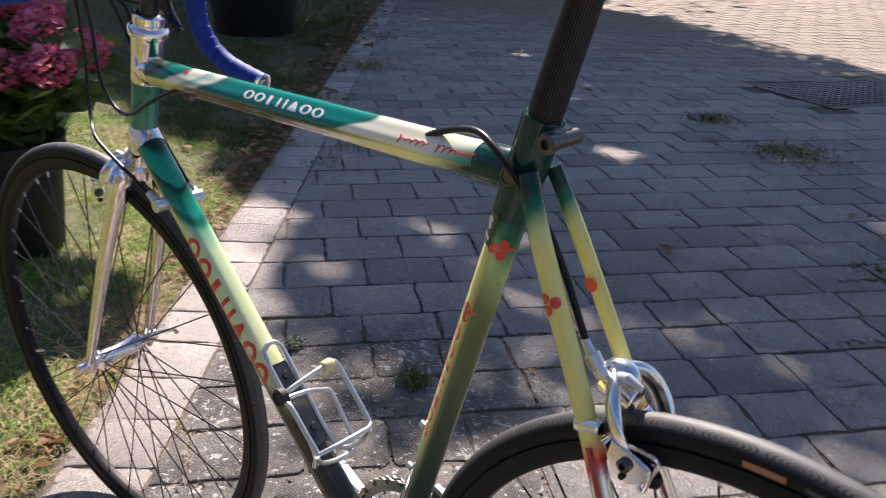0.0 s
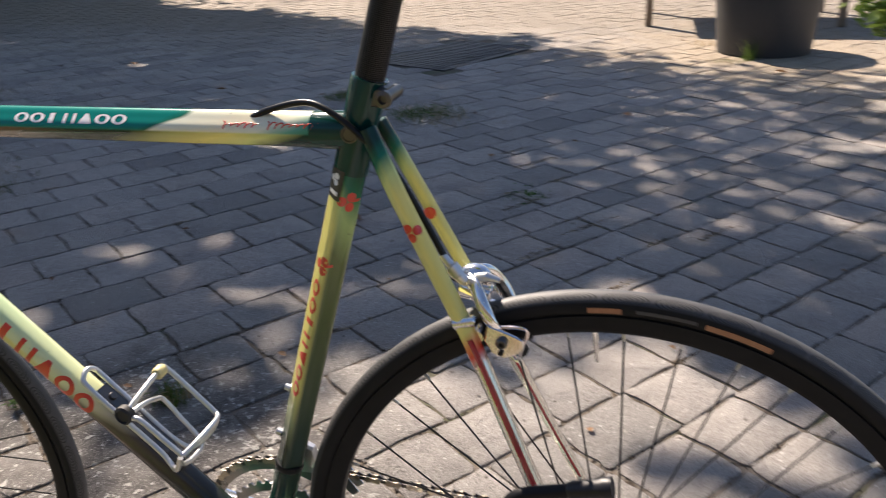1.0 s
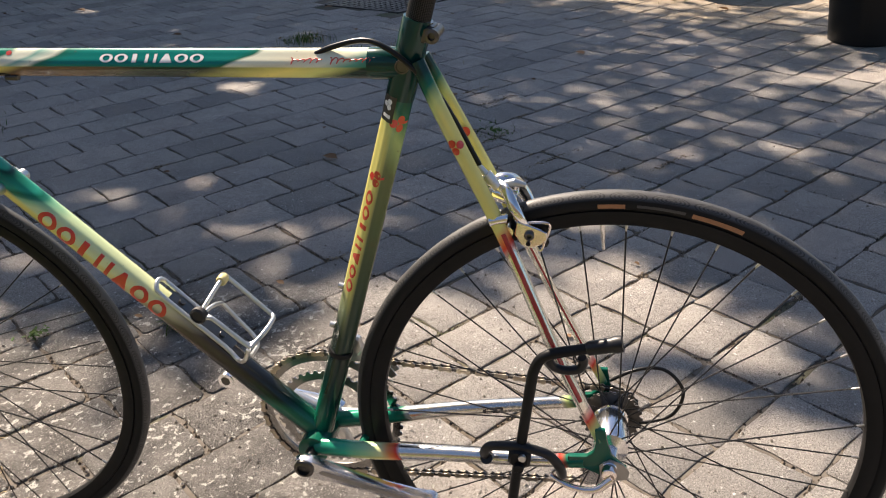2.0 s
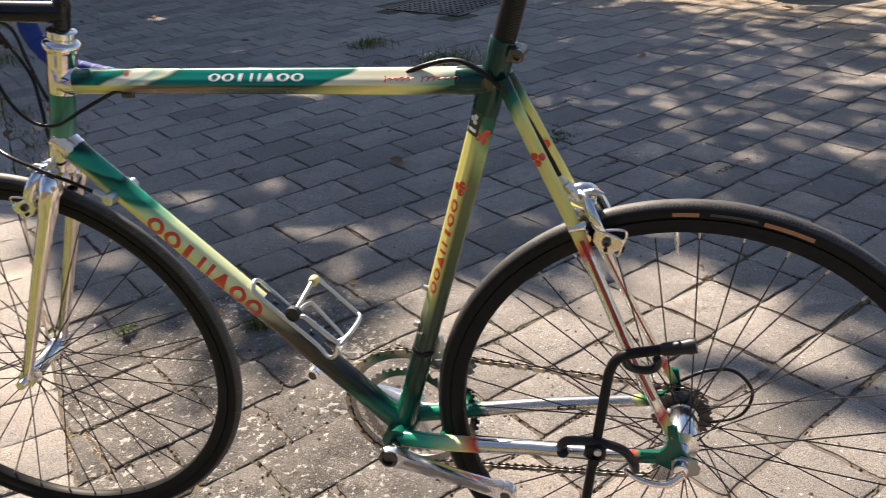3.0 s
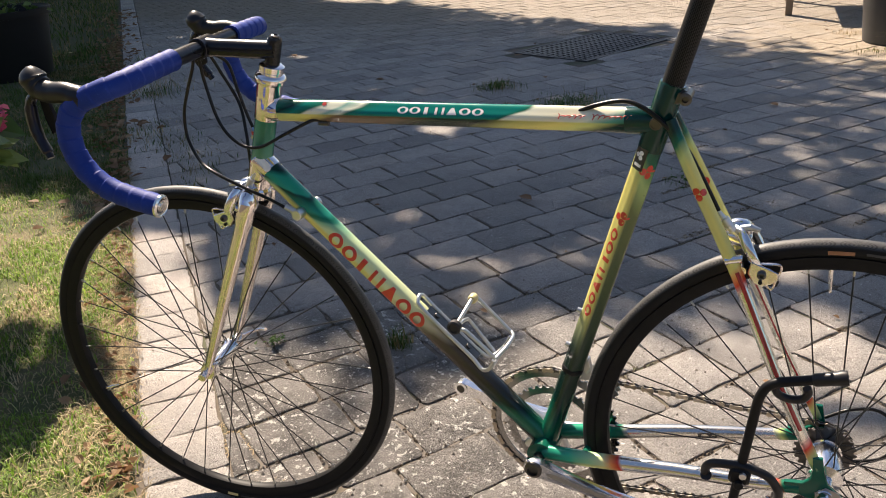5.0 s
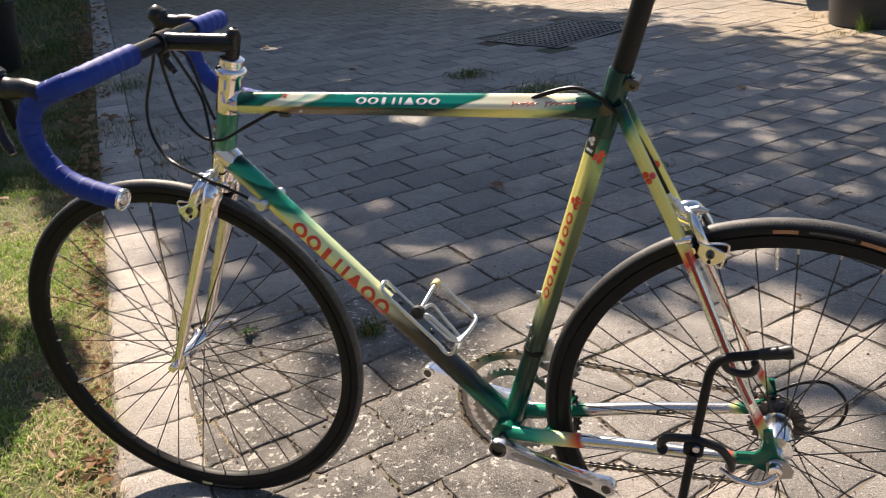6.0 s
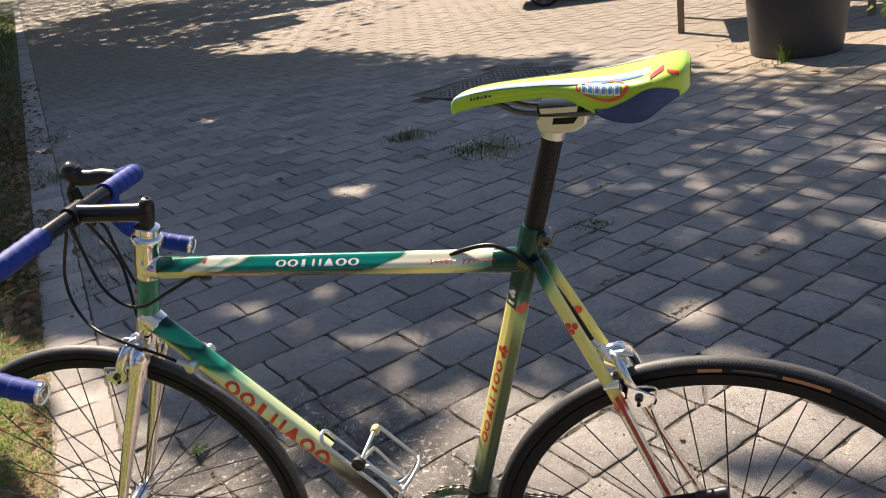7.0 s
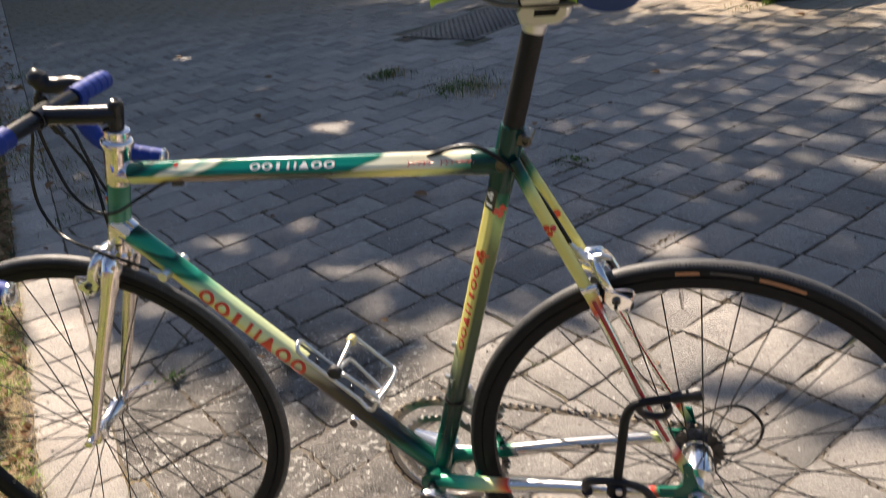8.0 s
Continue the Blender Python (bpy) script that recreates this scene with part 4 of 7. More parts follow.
def crank(side, angle):
    """A tapering crank arm with an empty pedal eye, turned by angle about the axle."""
    y = side * 0.062
    arm = [(-0.004, 0.0145), (0.010, 0.0138), (0.030, 0.0112), (0.070, 0.0096), (0.120, 0.0088), (0.155, 0.0098), (0.166, 0.0122), (0.176, 0.0118), (0.184, 0.006), (0.186, 0.0)]
    outline = [(x, z) for x, z in arm] + [(x, -z) for x, z in arm[::-1]][1:] + [(-0.014, -0.010), (-0.017, 0), (-0.014, 0.010)]
    m = Matrix.Translation(BB + vec(0, y, 0)) @ Matrix.Rotation(angle, 4, (0, 1, 0))
    skew = Matrix.Rotation(radians(4.5 * side), 4, (0, 0, 1))
    s = moved(prism(outline, 0.0145, None, 0.0035), m @ skew)
    eye = moved(lathe([(0.0075, -0.0085), (0.0125, -0.0085), (0.0130, -0.006), (0.0130, 0.006), (0.0125, 0.0085), (0.0075, 0.0085)], (0.1725, 0, 0), (0, 1, 0), 24), m @ skew)
    hole = moved(lathe([(0.0072, -0.0088), (0.0072, 0.0088)], (0.1725, 0, 0), (0, 1, 0), 20), m @ skew)
    cap = moved(lathe([(0.0135, 0.0), (0.0135, 0.004), (0.011, 0.006), (0.0085, 0.0062), (0.0080, 0.002), (0.0, 0.002)], (0, 0.006 * side, 0), (0, side, 0), 24), m)
    arm_ob = part("crank_arm", joined(s, eye), M["alloy"], bicycle, "polished alloy crank arm without a pedal")
    part("pedal_eye", hole, M["steel"], arm_ob, "empty pedal thread")
    part("crank_bolt", cap, M["steel"], arm_ob, "crank bolt")
    groove = [(0.026, 0.0050), (0.148, 0.0036), (0.153, 0.0), (0.148, -0.0036), (0.026, -0.0026), (0.021, 0.0)]
    part("crank_groove", moved(prism(groove, 0.0006, pose(0, side * 0.0074, 0), 0.0002), m @ skew), M["groove"], arm_ob, "shallow dull groove along the arm")


crank(1, math.atan2(-0.024, -0.176))
crank(-1, math.atan2(0.026, 0.172))
part("axle", rod(BB + vec(0, -0.060, 0), BB + vec(0, 0.060, 0), 0.0085, 16), M["steel"], bicycle)

# chain: links along the way over chainring, sprocket and the two pulleys
JOCKEY, TENSION = vec(0.012, 0.050, 0.268), vec(-0.020, 0.048, 0.222)


def chain_way():
    y1, y2 = 0.0475, 0.047
    pts = []
    c, r = BB, 0.1045
    for a in np.radians(np.arange(92, 268, 5)):
        pts.append(vec(c.x + r * math.cos(a), y1, c.z + r * math.sin(a)))
    lo = pts[-1]
    t2 = TENSION
    for k in range(1, 22):
        p = lo.lerp(t2 + vec(-0.004, 0, -0.011), k / 22)
        pts.append(p)
    for a in np.radians([250, 300, 350]):
        pts.append(t2 + vec(0.011 * math.cos(a), 0, 0.011 * math.sin(a)))
    for k in range(1, 4):
        pts.append((t2 + vec(0.010, 0, 0.004)).lerp(JOCKEY + vec(-0.011, 0, 0.0), k / 4))
    for a in np.radians([180, 120, 60]):
        pts.append(JOCKEY + vec(0.011 * math.cos(a), 0, 0.011 * math.sin(a)))
    for a in np.radians([-40, -10, 20, 50, 80]):
        pts.append(REAR + vec(0.035 * math.cos(a), y2, 0.035 * math.sin(a)))
    last = pts[-1]
    first = pts[0]
    for k in range(1, 32):
        pts.append(last.lerp(first, k / 32))
    # even steps of half an inch
    out, left = [pts[0]], 0.0127
    for a, b in zip(pts, pts[1:] + pts[:1]):
        seg = (b - a).length
        at = 0.0
        while seg - at >= left:
            at += left
            out.append(a.lerp(b, at / seg))
            left = 0.0127
        left -= seg - at
    return out


def link_mesh(y0, tall, waist, m):
    """Two waisted side plates and their pins."""
    return to_mesh("chain_link", joined(
        *[prism([(-0.0094, tall * 0.5), (-0.0064, tall), (-0.0026, waist), (0.0026, waist), (0.0064, tall), (0.0094, tall * 0.5), (0.0094, -tall * 0.5), (0.0064, -tall), (0.0026, -waist), (-0.0026, -waist), (-0.0064, -tall), (-0.0094, -tall * 0.5)], 0.0011, pose(0, y, 0)) for y in (-y0, y0)],
        *[rod((x, -y0 - 0.0008, 0), (x, y0 + 0.0008, 0), 0.0020, 8) for x in (-0.00635, 0.00635)]), m)


LINKS = (link_mesh(0.0032, 0.0047, 0.0029, M["chain"]), link_mesh(0.0021, 0.0042, 0.0022, M["steel"]))
way = chain_way()
chain_root = part("chain_run", tube([p for p in way], 0.0012, 5, closed=True), M["chain"], bicycle, "oily steel roller chain")
for k, (a, b) in enumerate(zip(way, way[1:] + way[:1])):
    d = b - a
    if d.length < 0.005:
        continue
    ob = new("chain_link", LINKS[k % 2])
    ob.parent = chain_root
    ob.matrix_basis = Matrix.Translation((a + b) / 2 - ORIGIN["bicycle"]) @ Matrix.Rotation(math.atan2(-d.z, d.x), 4, (0, 1, 0))

# rear derailleur and its cable loop
der = part("rear_derailleur", joined(prism([(0.000, 0.318), (0.014, 0.314), (0.026, 0.292), (0.022, 0.262), (0.008, 0.256), (-0.002, 0.276)], 0.020, pose(0, 0.072, 0), 0.004), disc_rod(vec(0.010, 0.062, 0.312), (0, 1, 0), 0.011, 0.018)), M["satin"], bicycle, "silver rear derailleur")
part("pulley_cage", joined(*[prism([(0.024, 0.276), (0.012, 0.284), (-0.004, 0.262), (-0.036, 0.222), (-0.026, 0.208), (-0.008, 0.214)], 0.0022, pose(0, y, 0), 0.0005) for y in (0.041, 0.057)]), M["alloy"], der)
for c in (JOCKEY, TENSION):
    ob = new("pulley", to_mesh("pulley", gear(c, 11, 0.0125, 0.005, 0.003), M["black"], ORIGIN["bicycle"]))
    ob.parent = der
part("derailleur_cable", tube(smooth_path([vec(-0.050, 0.066, 0.345), vec(-0.010, 0.072, 0.362), vec(0.030, 0.076, 0.384), vec(0.066, 0.078, 0.386), vec(0.092, 0.078, 0.356), vec(0.084, 0.078, 0.318), vec(0.056, 0.076, 0.302), vec(0.024, 0.074, 0.296)], 8), 0.0025, 10), M["cable"], bicycle, "black looped cable housing")
# front derailleur clamped to the seat tube
fd = BB - st_dir * 0.150
derailleur = part("front_derailleur", joined(prism([(0.004, 0.018), (0.016, 0.014), (0.020, -0.004), (0.012, -0.014), (0.0, 0.000)], 0.012, pose(fd.x + 0.004, 0.024, fd.z - 0.006), 0.003),
    *[prism([(-0.040, 0.000), (-0.015, 0.012), (0.030, 0.002), (0.052, -0.030), (0.044, -0.036), (0.020, -0.012), (-0.030, -0.014)], 0.0018, pose(fd.x + 0.010, y, fd.z - 0.030), 0.0004) for y in (0.040, 0.055)]), M["satin"], bicycle, "silver front derailleur")
part("clamp_band", lathe([(0.0154, -0.004), (0.0161, -0.003), (0.0161, 0.003), (0.0154, 0.004)], fd, st_dir, 20), M["black"], derailleur)
# bottle bosses on the seat tube
for k in (0.315, 0.418):
    p = BB.lerp(SEAT_TOP, k) + vec(-0.0148, 0, 0.004)
    part("bottle_boss", tube([p, p + vec(-0.006, 0, 0.002)], [0.0042, 0.0036], 12), M["satin"], bicycle)


# ---------- rim brakes ----------
def caliper(m, near, label, stout):
    """A side-pull brake. Local x points away from the frame, z up, the origin at the cable side of the arms; near is the y side with the bolt plate."""
    arms = []
    for s in (-1, 1):
        way_ = smooth_path([vec(-0.004, s * 0.006, 0.002), vec(0.006, s * 0.020, -0.002), vec(0.016, s * 0.031, -0.017), vec(0.026, s * 0.031, -0.035), vec(0.031, s * 0.022, -0.052)], 6)
        arms.append(tube(way_, [stout * (1.0 + 0.25 * math.sin(math.pi * i / len(way_)) - 0.2 * i / len(way_)) for i in range(len(way_))], 16, squash=0.72))
    hump = smooth_path([vec(-0.016, 0, -0.006), vec(-0.006, 0, 0.002), vec(0.006, 0, 0.002), vec(0.014, 0, -0.006)], 4)
    body = part("brake_caliper", moved(joined(*arms, disc_rod(vec(-0.014, 0, -0.010), (1, 0, -0.2), 0.0105, 0.030), tube(hump, [0.0105 - 0.0060 * abs(2 * i / (len(hump) - 1) - 1) ** 2 for i in range(len(hump))], 16)), m), M["alloy"], bicycle, label)
    plate = pose(0.033, near * 0.036, -0.044, 0, 24, 0) @ Matrix.Scale(0.84, 4)
    part("brake_plate", moved(moved(prism([(-0.022, 0.010), (0.002, 0.013), (0.019, 0.013), (0.024, 0.004), (0.020, -0.006), (0.010, -0.017), (-0.004, -0.018), (-0.018, -0.008)], 0.0055, None, 0.0014), plate), m), M["alloy"], body, "flat alloy arm plate")
    part("pivot_bolt", moved(moved(lathe([(0.0066, 0), (0.0066, 0.004), (0.0045, 0.006), (0.003, 0.0055), (0.0028, 0.002), (0, 0.002)], (0, near * 0.002, 0), (0, near, 0), 18), plate), m), M["steel"], body)
    part("plate_screw", moved(moved(lathe([(0.0032, 0), (0.0030, 0.0035), (0, 0.004)], (0.004, near * 0.002, -0.0115), (0, near, 0), 12), plate), m), M["black"], body)
    for s in (-1, 1):
        part("brake_shoe", moved(block(0.046, 0.010, 0.012, pose(0.031, s * 0.0165, -0.056, 0, 20, 0), 0.003), m), M["black"], body, "black brake block")
        part("shoe_holder", moved(disc_rod(vec(0.031, s * 0.020, -0.056), (0, s, 0), 0.0062, 0.012), m), M["steel"], body)
    part("release_lever", moved(tube([vec(0.004, near * 0.010, 0.004), vec(0.014, near * 0.014, 0.008), vec(0.026, near * 0.014, 0.005)], [0.0044, 0.0046, 0.0026], 12), m), M["satin"], body, "small release lever")
    part("cable_anchor", moved(tube([vec(-0.012, near * 0.036, -0.031), vec(-0.011, near * 0.036, -0.031), vec(0.008, near * 0.036, -0.026), vec(0.009, near * 0.036, -0.026)], [0.004, 0.0058, 0.0058, 0.0045], 14), m), M["alloy"], body, "round cable anchor")
    part("barrel_adjuster", moved(tube([vec(-0.006, near * 0.015, 0.002), vec(-0.011, near * 0.016, 0.008), vec(-0.0115, near * 0.016, 0.0085), vec(-0.018, near * 0.016, 0.017), vec(-0.0185, near * 0.016, 0.0175), vec(-0.026, near * 0.016, 0.027)], [0.0052, 0.0052, 0.0066, 0.0066, 0.004, 0.0032], 14), m), M["satin"], body, "knurled barrel adjuster")
    part("return_spring", moved(tube(smooth_path([vec(0.030, near * 0.032, -0.032), vec(0.050, near * 0.034, -0.030), vec(0.055, near * 0.032, -0.036), vec(0.050, near * 0.031, -0.052), vec(0.045, near * 0.030, -0.066), vec(0.036, near * 0.030, -0.054)], 5), 0.0017, 8), m), M["chrome"], body, "bent wire spring")
    return body


caliper(Matrix.Translation(vec(-0.137, 0, 0.672)), -1, "silver rear rim brake", 0.0066)
caliper(STEER @ Matrix.Translation(vec(-0.884, 0, 0.672)) @ Matrix.Rotation(math.pi, 4, (0, 0, 1)), 1, "silver front rim brake", 0.0086)

# ---------- fork, headset, stem and handlebar (turn with the steering) ----------
for s in (-1, 1):
    blade = smooth_path([vec(-0.868, s * 0.031, 0.660), vec(-0.8825, s * 0.036, 0.625), vec(-0.9165, s * 0.043, 0.543), vec(-0.9545, s * 0.048, 0.451), vec(-0.985, s * 0.051, 0.377), vec(-1.003, s * 0.052, 0.334)], 6)
    part("fork_blade", moved(tube(blade, [0.0135 - 0.0070 * (i / len(blade)) ** 1.3 for i in range(len(blade))], 18, squash=0.78), STEER), M["chrome"], bicycle, "slim chromed fork blade")
    part("crown_shoulder", moved(tube([blade[0] + vec(0.004, 0, 0.010), blade[0], blade[2], blade[4], blade[6], blade[7]], [0.006, 0.0140, 0.0158, 0.0160, 0.0150, 0.0134], 20, squash=0.86), STEER), M["chrome"], bicycle, "rounded chromed shoulder of the fork crown")
    part("fork_end", moved(prism([(-1.018, 0.322), (-0.998, 0.318), (-0.988, 0.330), (-0.985, 0.352), (-0.998, 0.356), (-1.014, 0.342)], 0.006, pose(0, s * 0.0515, 0), 0.0015), STEER), M["chrome"], bicycle)
part("fork_crown", moved(joined(tube(smooth_path([vec(-0.874, -0.036, 0.650), vec(-0.872, -0.026, 0.664), vec(-0.870, 0, 0.668), vec(-0.872, 0.026, 0.664), vec(-0.874, 0.036, 0.650)], 5), 0.0135, 16), lathe([(0.020, -0.018), (0.0205, -0.008), (0.0215, -0.003), (0.0195, 0.0)], HEAD_LOW, HEAD_UP, 24)), STEER), M["chrome"], bicycle, "chromed fork crown")
part("headset", (lathe([(0.0186, 0.150), (0.0194, 0.158), (0.0198, 0.171), (0.0202, 0.1735), (0.0232, 0.176), (0.0240, 0.1800), (0.0234, 0.1845), (0.0205, 0.1875), (0.0176, 0.189), (0.0176, 0.1910), (0.0188, 0.1925), (0.0188, 0.2005), (0.0150, 0.203)], HEAD_LOW, HEAD_UP, 30)), M["chrome"], bicycle, "chromed upper headset cups")
part("lower_headset_cup", lathe([(0.0190, -0.003), (0.0212, -0.005), (0.0200, -0.012)], HEAD_LOW, HEAD_UP, 30), M["chrome"], bicycle)
CLAMP = vec(-0.918, 0, 0.893)
quill_top = head(0.244)
stem = part("stem", moved(joined(tube([head(0.196), head(0.238), head(0.2425), quill_top], [0.0112, 0.0112, 0.0098, 0.0090], 24), tube([head(0.224) + vec(0.004, 0, 0), head(0.224).lerp(CLAMP, 0.35), head(0.224).lerp(CLAMP, 0.8), CLAMP], [0.0140, 0.0138, 0.0134, 0.0150], 20), tube([CLAMP + vec(0, -0.019, 0), CLAMP + vec(0, -0.018, 0), CLAMP + vec(0, 0.018, 0), CLAMP + vec(0, 0.019, 0)], [0.0150, 0.0162, 0.0162, 0.0150], 24)), STEER), M["gloss_black"], bicycle, "black quill stem")
part("stem_bolt", moved(lathe([(0.0068, 0), (0.0066, 0.003), (0.0035, 0.004), (0.0032, 0.0005), (0, 0.0005)], head(0.243), HEAD_UP, 16), STEER), M["steel"], stem)


def bar_way(s):
    """One half of the drop bar, from the clamp out, forward, down and back."""
    return [vec(-0.918, s * 0.010, 0.893), vec(-0.918, s * 0.060, 0.893), vec(-0.919, s * 0.130, 0.892), vec(-0.922, s * 0.175, 0.890), vec(-0.932, s * 0.200, 0.886), vec(-0.955, s * 0.212, 0.879), vec(-0.985, s * 0.216, 0.866), vec(-1.004, s * 0.219, 0.842), vec(-1.006, s * 0.222, 0.808), vec(-0.990, s * 0.225, 0.776), vec(-0.962, s * 0.228, 0.754), vec(-0.925, s * 0.230, 0.741), vec(-0.884, s * 0.231, 0.731)]


bar_pts = [smooth_path(bar_way(s), 8) for s in (-1, 1)]
handlebar = part("handlebar", moved(joined(tube(bar_pts[0][:50], 0.0120, 16), tube(bar_pts[1][:50], 0.0120, 16)), STEER), M["gloss_black"], bicycle, "black drop handlebar")
for s, pts in zip((-1, 1), bar_pts):
    # overlapping turns of tape
    run = pts[11:]
    dense = []
    for a, b in zip(run, run[1:]):
        dense += [a.lerp(b, k / 3) for k in range(3)]
    dense.append(run[-1])
    dist, rad = 0.0, []
    for i, p in enumerate(dense):
        dist += (p - dense[i - 1]).length if i else 0
        rad.append(0.0148 + 0.0011 * (1 - (dist / 0.021) % 1.0))
    part("bar_tape", moved(tube(dense, rad, 18), STEER), M["tape"], handlebar, "blue cork handlebar tape wound in turns")
    end = pts[-1]
    d = (pts[-1] - pts[-3]).normalized()
    part("bar_plug", moved(lathe([(0.0160, 0), (0.0160, 0.003), (0.0135, 0.005), (0.0125, 0.004), (0.011, 0.0035), (0.006, 0.004), (0.0055, 0.0055), (0.0, 0.0055)], end - d * 0.001, d, 24), STEER), M["alloy"], handlebar, "silver bar end plug")
    # brake hood, knob and lever
    hood_base = vec(-0.985, s * 0.217, 0.872)
    hood = part("brake_hood", moved(tube(smooth_path([vec(-0.972, s * 0.215, 0.871), vec(-0.998, s * 0.214, 0.880), vec(-1.026, s * 0.211, 0.880), vec(-1.044, s * 0.208, 0.885), vec(-1.053, s * 0.206, 0.898), vec(-1.055, s * 0.2055, 0.914)], 6), [0.0155] * 4 + [0.0142] * 8 + [0.0148] * 6 + [0.0165] * 5 + [0.0180, 0.0180, 0.0172, 0.0160, 0.0142, 0.0115, 0.008, 0.003], 18), STEER), M["hood"], handlebar, "black rubber brake hood")
    part("brake_lever", moved(tube(smooth_path([vec(-1.048, s * 0.207, 0.882), vec(-1.066, s * 0.208, 0.866), vec(-1.069, s * 0.210, 0.838), vec(-1.064, s * 0.213, 0.818), vec(-1.055, s * 0.216, 0.800), vec(-1.050, s * 0.218, 0.790)], 6), [0.0065] * 8 + [0.0075] * 10 + [0.0068] * 8 + [0.005] * 5, 12, squash=1.3), STEER), M["gloss_black"], hood, "black brake lever")
    part("shift_paddle", moved(prism([(-1.058, 0.866), (-1.046, 0.870), (-1.040, 0.848), (-1.042, 0.824), (-1.052, 0.818), (-1.058, 0.840)], 0.006, pose(0, s * 0.198, 0), 0.0015), STEER), M["black"], hood)

# ---------- cables ----------
def cable(pts, label="black cable housing", r=0.0026, m=None, name="cable"):
    s = tube(smooth_path(pts, 8), r, 10)
    return part(name, moved(s, m) if m else s, M["cable"], bicycle, label)


def turned(x, y, z):
    return STEER @ vec(x, y, z)


cable([turned(-0.922, -0.026, 0.882), vec(-0.932, -0.031, 0.862), vec(-0.960, -0.018, 0.825), vec(-0.985, -0.006, 0.785), vec(-0.985, -0.008, 0.745), vec(-0.958, -0.020, 0.712), vec(-0.918, -0.034, 0.698), vec(-0.872, -0.034, 0.680), vec(-0.826, -0.031, 0.662), vec(-0.792, -0.029, 0.646)])
cable([turned(-0.922, -0.012, 0.880), vec(-0.922, -0.020, 0.840), vec(-0.902, -0.026, 0.780), vec(-0.872, -0.026, 0.748), vec(-0.835, -0.025, 0.744), vec(-0.790, -0.022, 0.765), vec(-0.745, -0.012, 0.786), vec(-0.728, -0.006, 0.787)])
cable([turned(-0.924, 0.020, 0.880), turned(-0.915, 0.028, 0.850), vec(-0.895, 0.020, 0.800), vec(-0.878, 0.004, 0.760), vec(-0.872, -0.004, 0.735), vec(-0.876, 0.0, 0.700)])
cable([turned(-0.918, 0.012, 0.882), vec(-0.905, 0.020, 0.862), vec(-0.892, 0.018, 0.820), vec(-0.876, 0.014, 0.776), vec(-0.862, 0.016, 0.738), vec(-0.848, 0.022, 0.705), vec(-0.822, 0.026, 0.672), vec(-0.792, 0.027, 0.646)])
cable([vec(-0.350, -0.004, 0.812), vec(-0.322, -0.007, 0.824), vec(-0.285, -0.012, 0.8325), vec(-0.258, -0.019, 0.826), vec(-0.230, -0.0225, 0.806), vec(-0.206, -0.018, 0.779), vec(-0.187, -0.015, 0.746), vec(-0.172, -0.0155, 0.718), vec(-0.162, -0.016, 0.699)], "black rear brake cable housing", 0.0031)
for at in (vec(-0.728, 0, 0.7815),):
    part("cable_stop", tube([at + vec(-0.009, -0.004, 0), at + vec(-0.008, -0.004, 0), at + vec(0.006, -0.004, 0), at + vec(0.008, -0.004, 0)], [0.003, 0.0042, 0.0042, 0.0035], 12), M["steel"], bicycle)
for s in (-1, 1):
    c = DT_A.lerp(DT_B, 0.172) + vec(-0.003, 0, -0.005)
    part("shifter_boss", joined(disc_rod(c + vec(0, s * 0.015, 0.001), (0, s, 0), 0.0085, 0.018), tube([c + vec(0, s * 0.027, 0.001), c + vec(-0.010, s * 0.028, 0.008), c + vec(-0.020, s * 0.028, 0.012)], [0.0062, 0.0050, 0.0045], 12)), M["satin"], bicycle, "silver cable adjuster boss")

# ---------- bottle cage of bent alloy rod on the down tube ----------
U = dt_dir
W = vec(-U.z, 0, U.x) * -1.0
if W.z < 0:
    W = -W


def on_dt(u, y, h):
    return DT_A + U * u + W * h + vec(0, y, 0)


cage = part("bottle_cage", tube(smooth_path([on_dt(0.476, -0.040, 0.066), on_dt(0.482, -0.036, 0.046), on_dt(0.478, -0.020, 0.024), on_dt(0.455, -0.013, 0.021), on_dt(0.40, -0.013, 0.021), on_dt(0.345, -0.013, 0.022), on_dt(0.334, -0.009, 0.025), on_dt(0.330, 0, 0.027), on_dt(0.334, 0.009, 0.025), on_dt(0.345, 0.013, 0.022), on_dt(0.40, 0.013, 0.021), on_dt(0.455, 0.013, 0.021), on_dt(0.478, 0.020, 0.024), on_dt(0.482, 0.034, 0.046), on_dt(0.477, 0.034, 0.068)], 6), 0.0031, 12), M["satin"], bicycle, "silver bent alloy rod bottle cage")
part("cage_hoop", tube(smooth_path([on_dt(0.406, -0.040, 0.058), on_dt(0.400, -0.039, 0.066), on_dt(0.396, -0.020, 0.074), on_dt(0.392, 0.010, 0.080), on_dt(0.391, 0.026, 0.080), on_dt(0.396, 0.033, 0.077), on_dt(0.430, 0.035, 0.075), on_dt(0.466, 0.035, 0.074), on_dt(0.475, 0.030, 0.077), on_dt(0.477, 0.010, 0.084), on_dt(0.477, -0.020, 0.082), on_dt(0.476, -0.040, 0.072)], 6), 0.0031, 12), M["satin"], cage)
part("cage_rail", tube(smooth_path([on_dt(0.402, -0.040, 0.056), on_dt(0.410, -0.041, 0.066), on_dt(0.418, -0.041, 0.070), on_dt(0.450, -0.041, 0.071), on_dt(0.476, -0.040, 0.071)], 6), 0.0031, 12), M["satin"], cage)
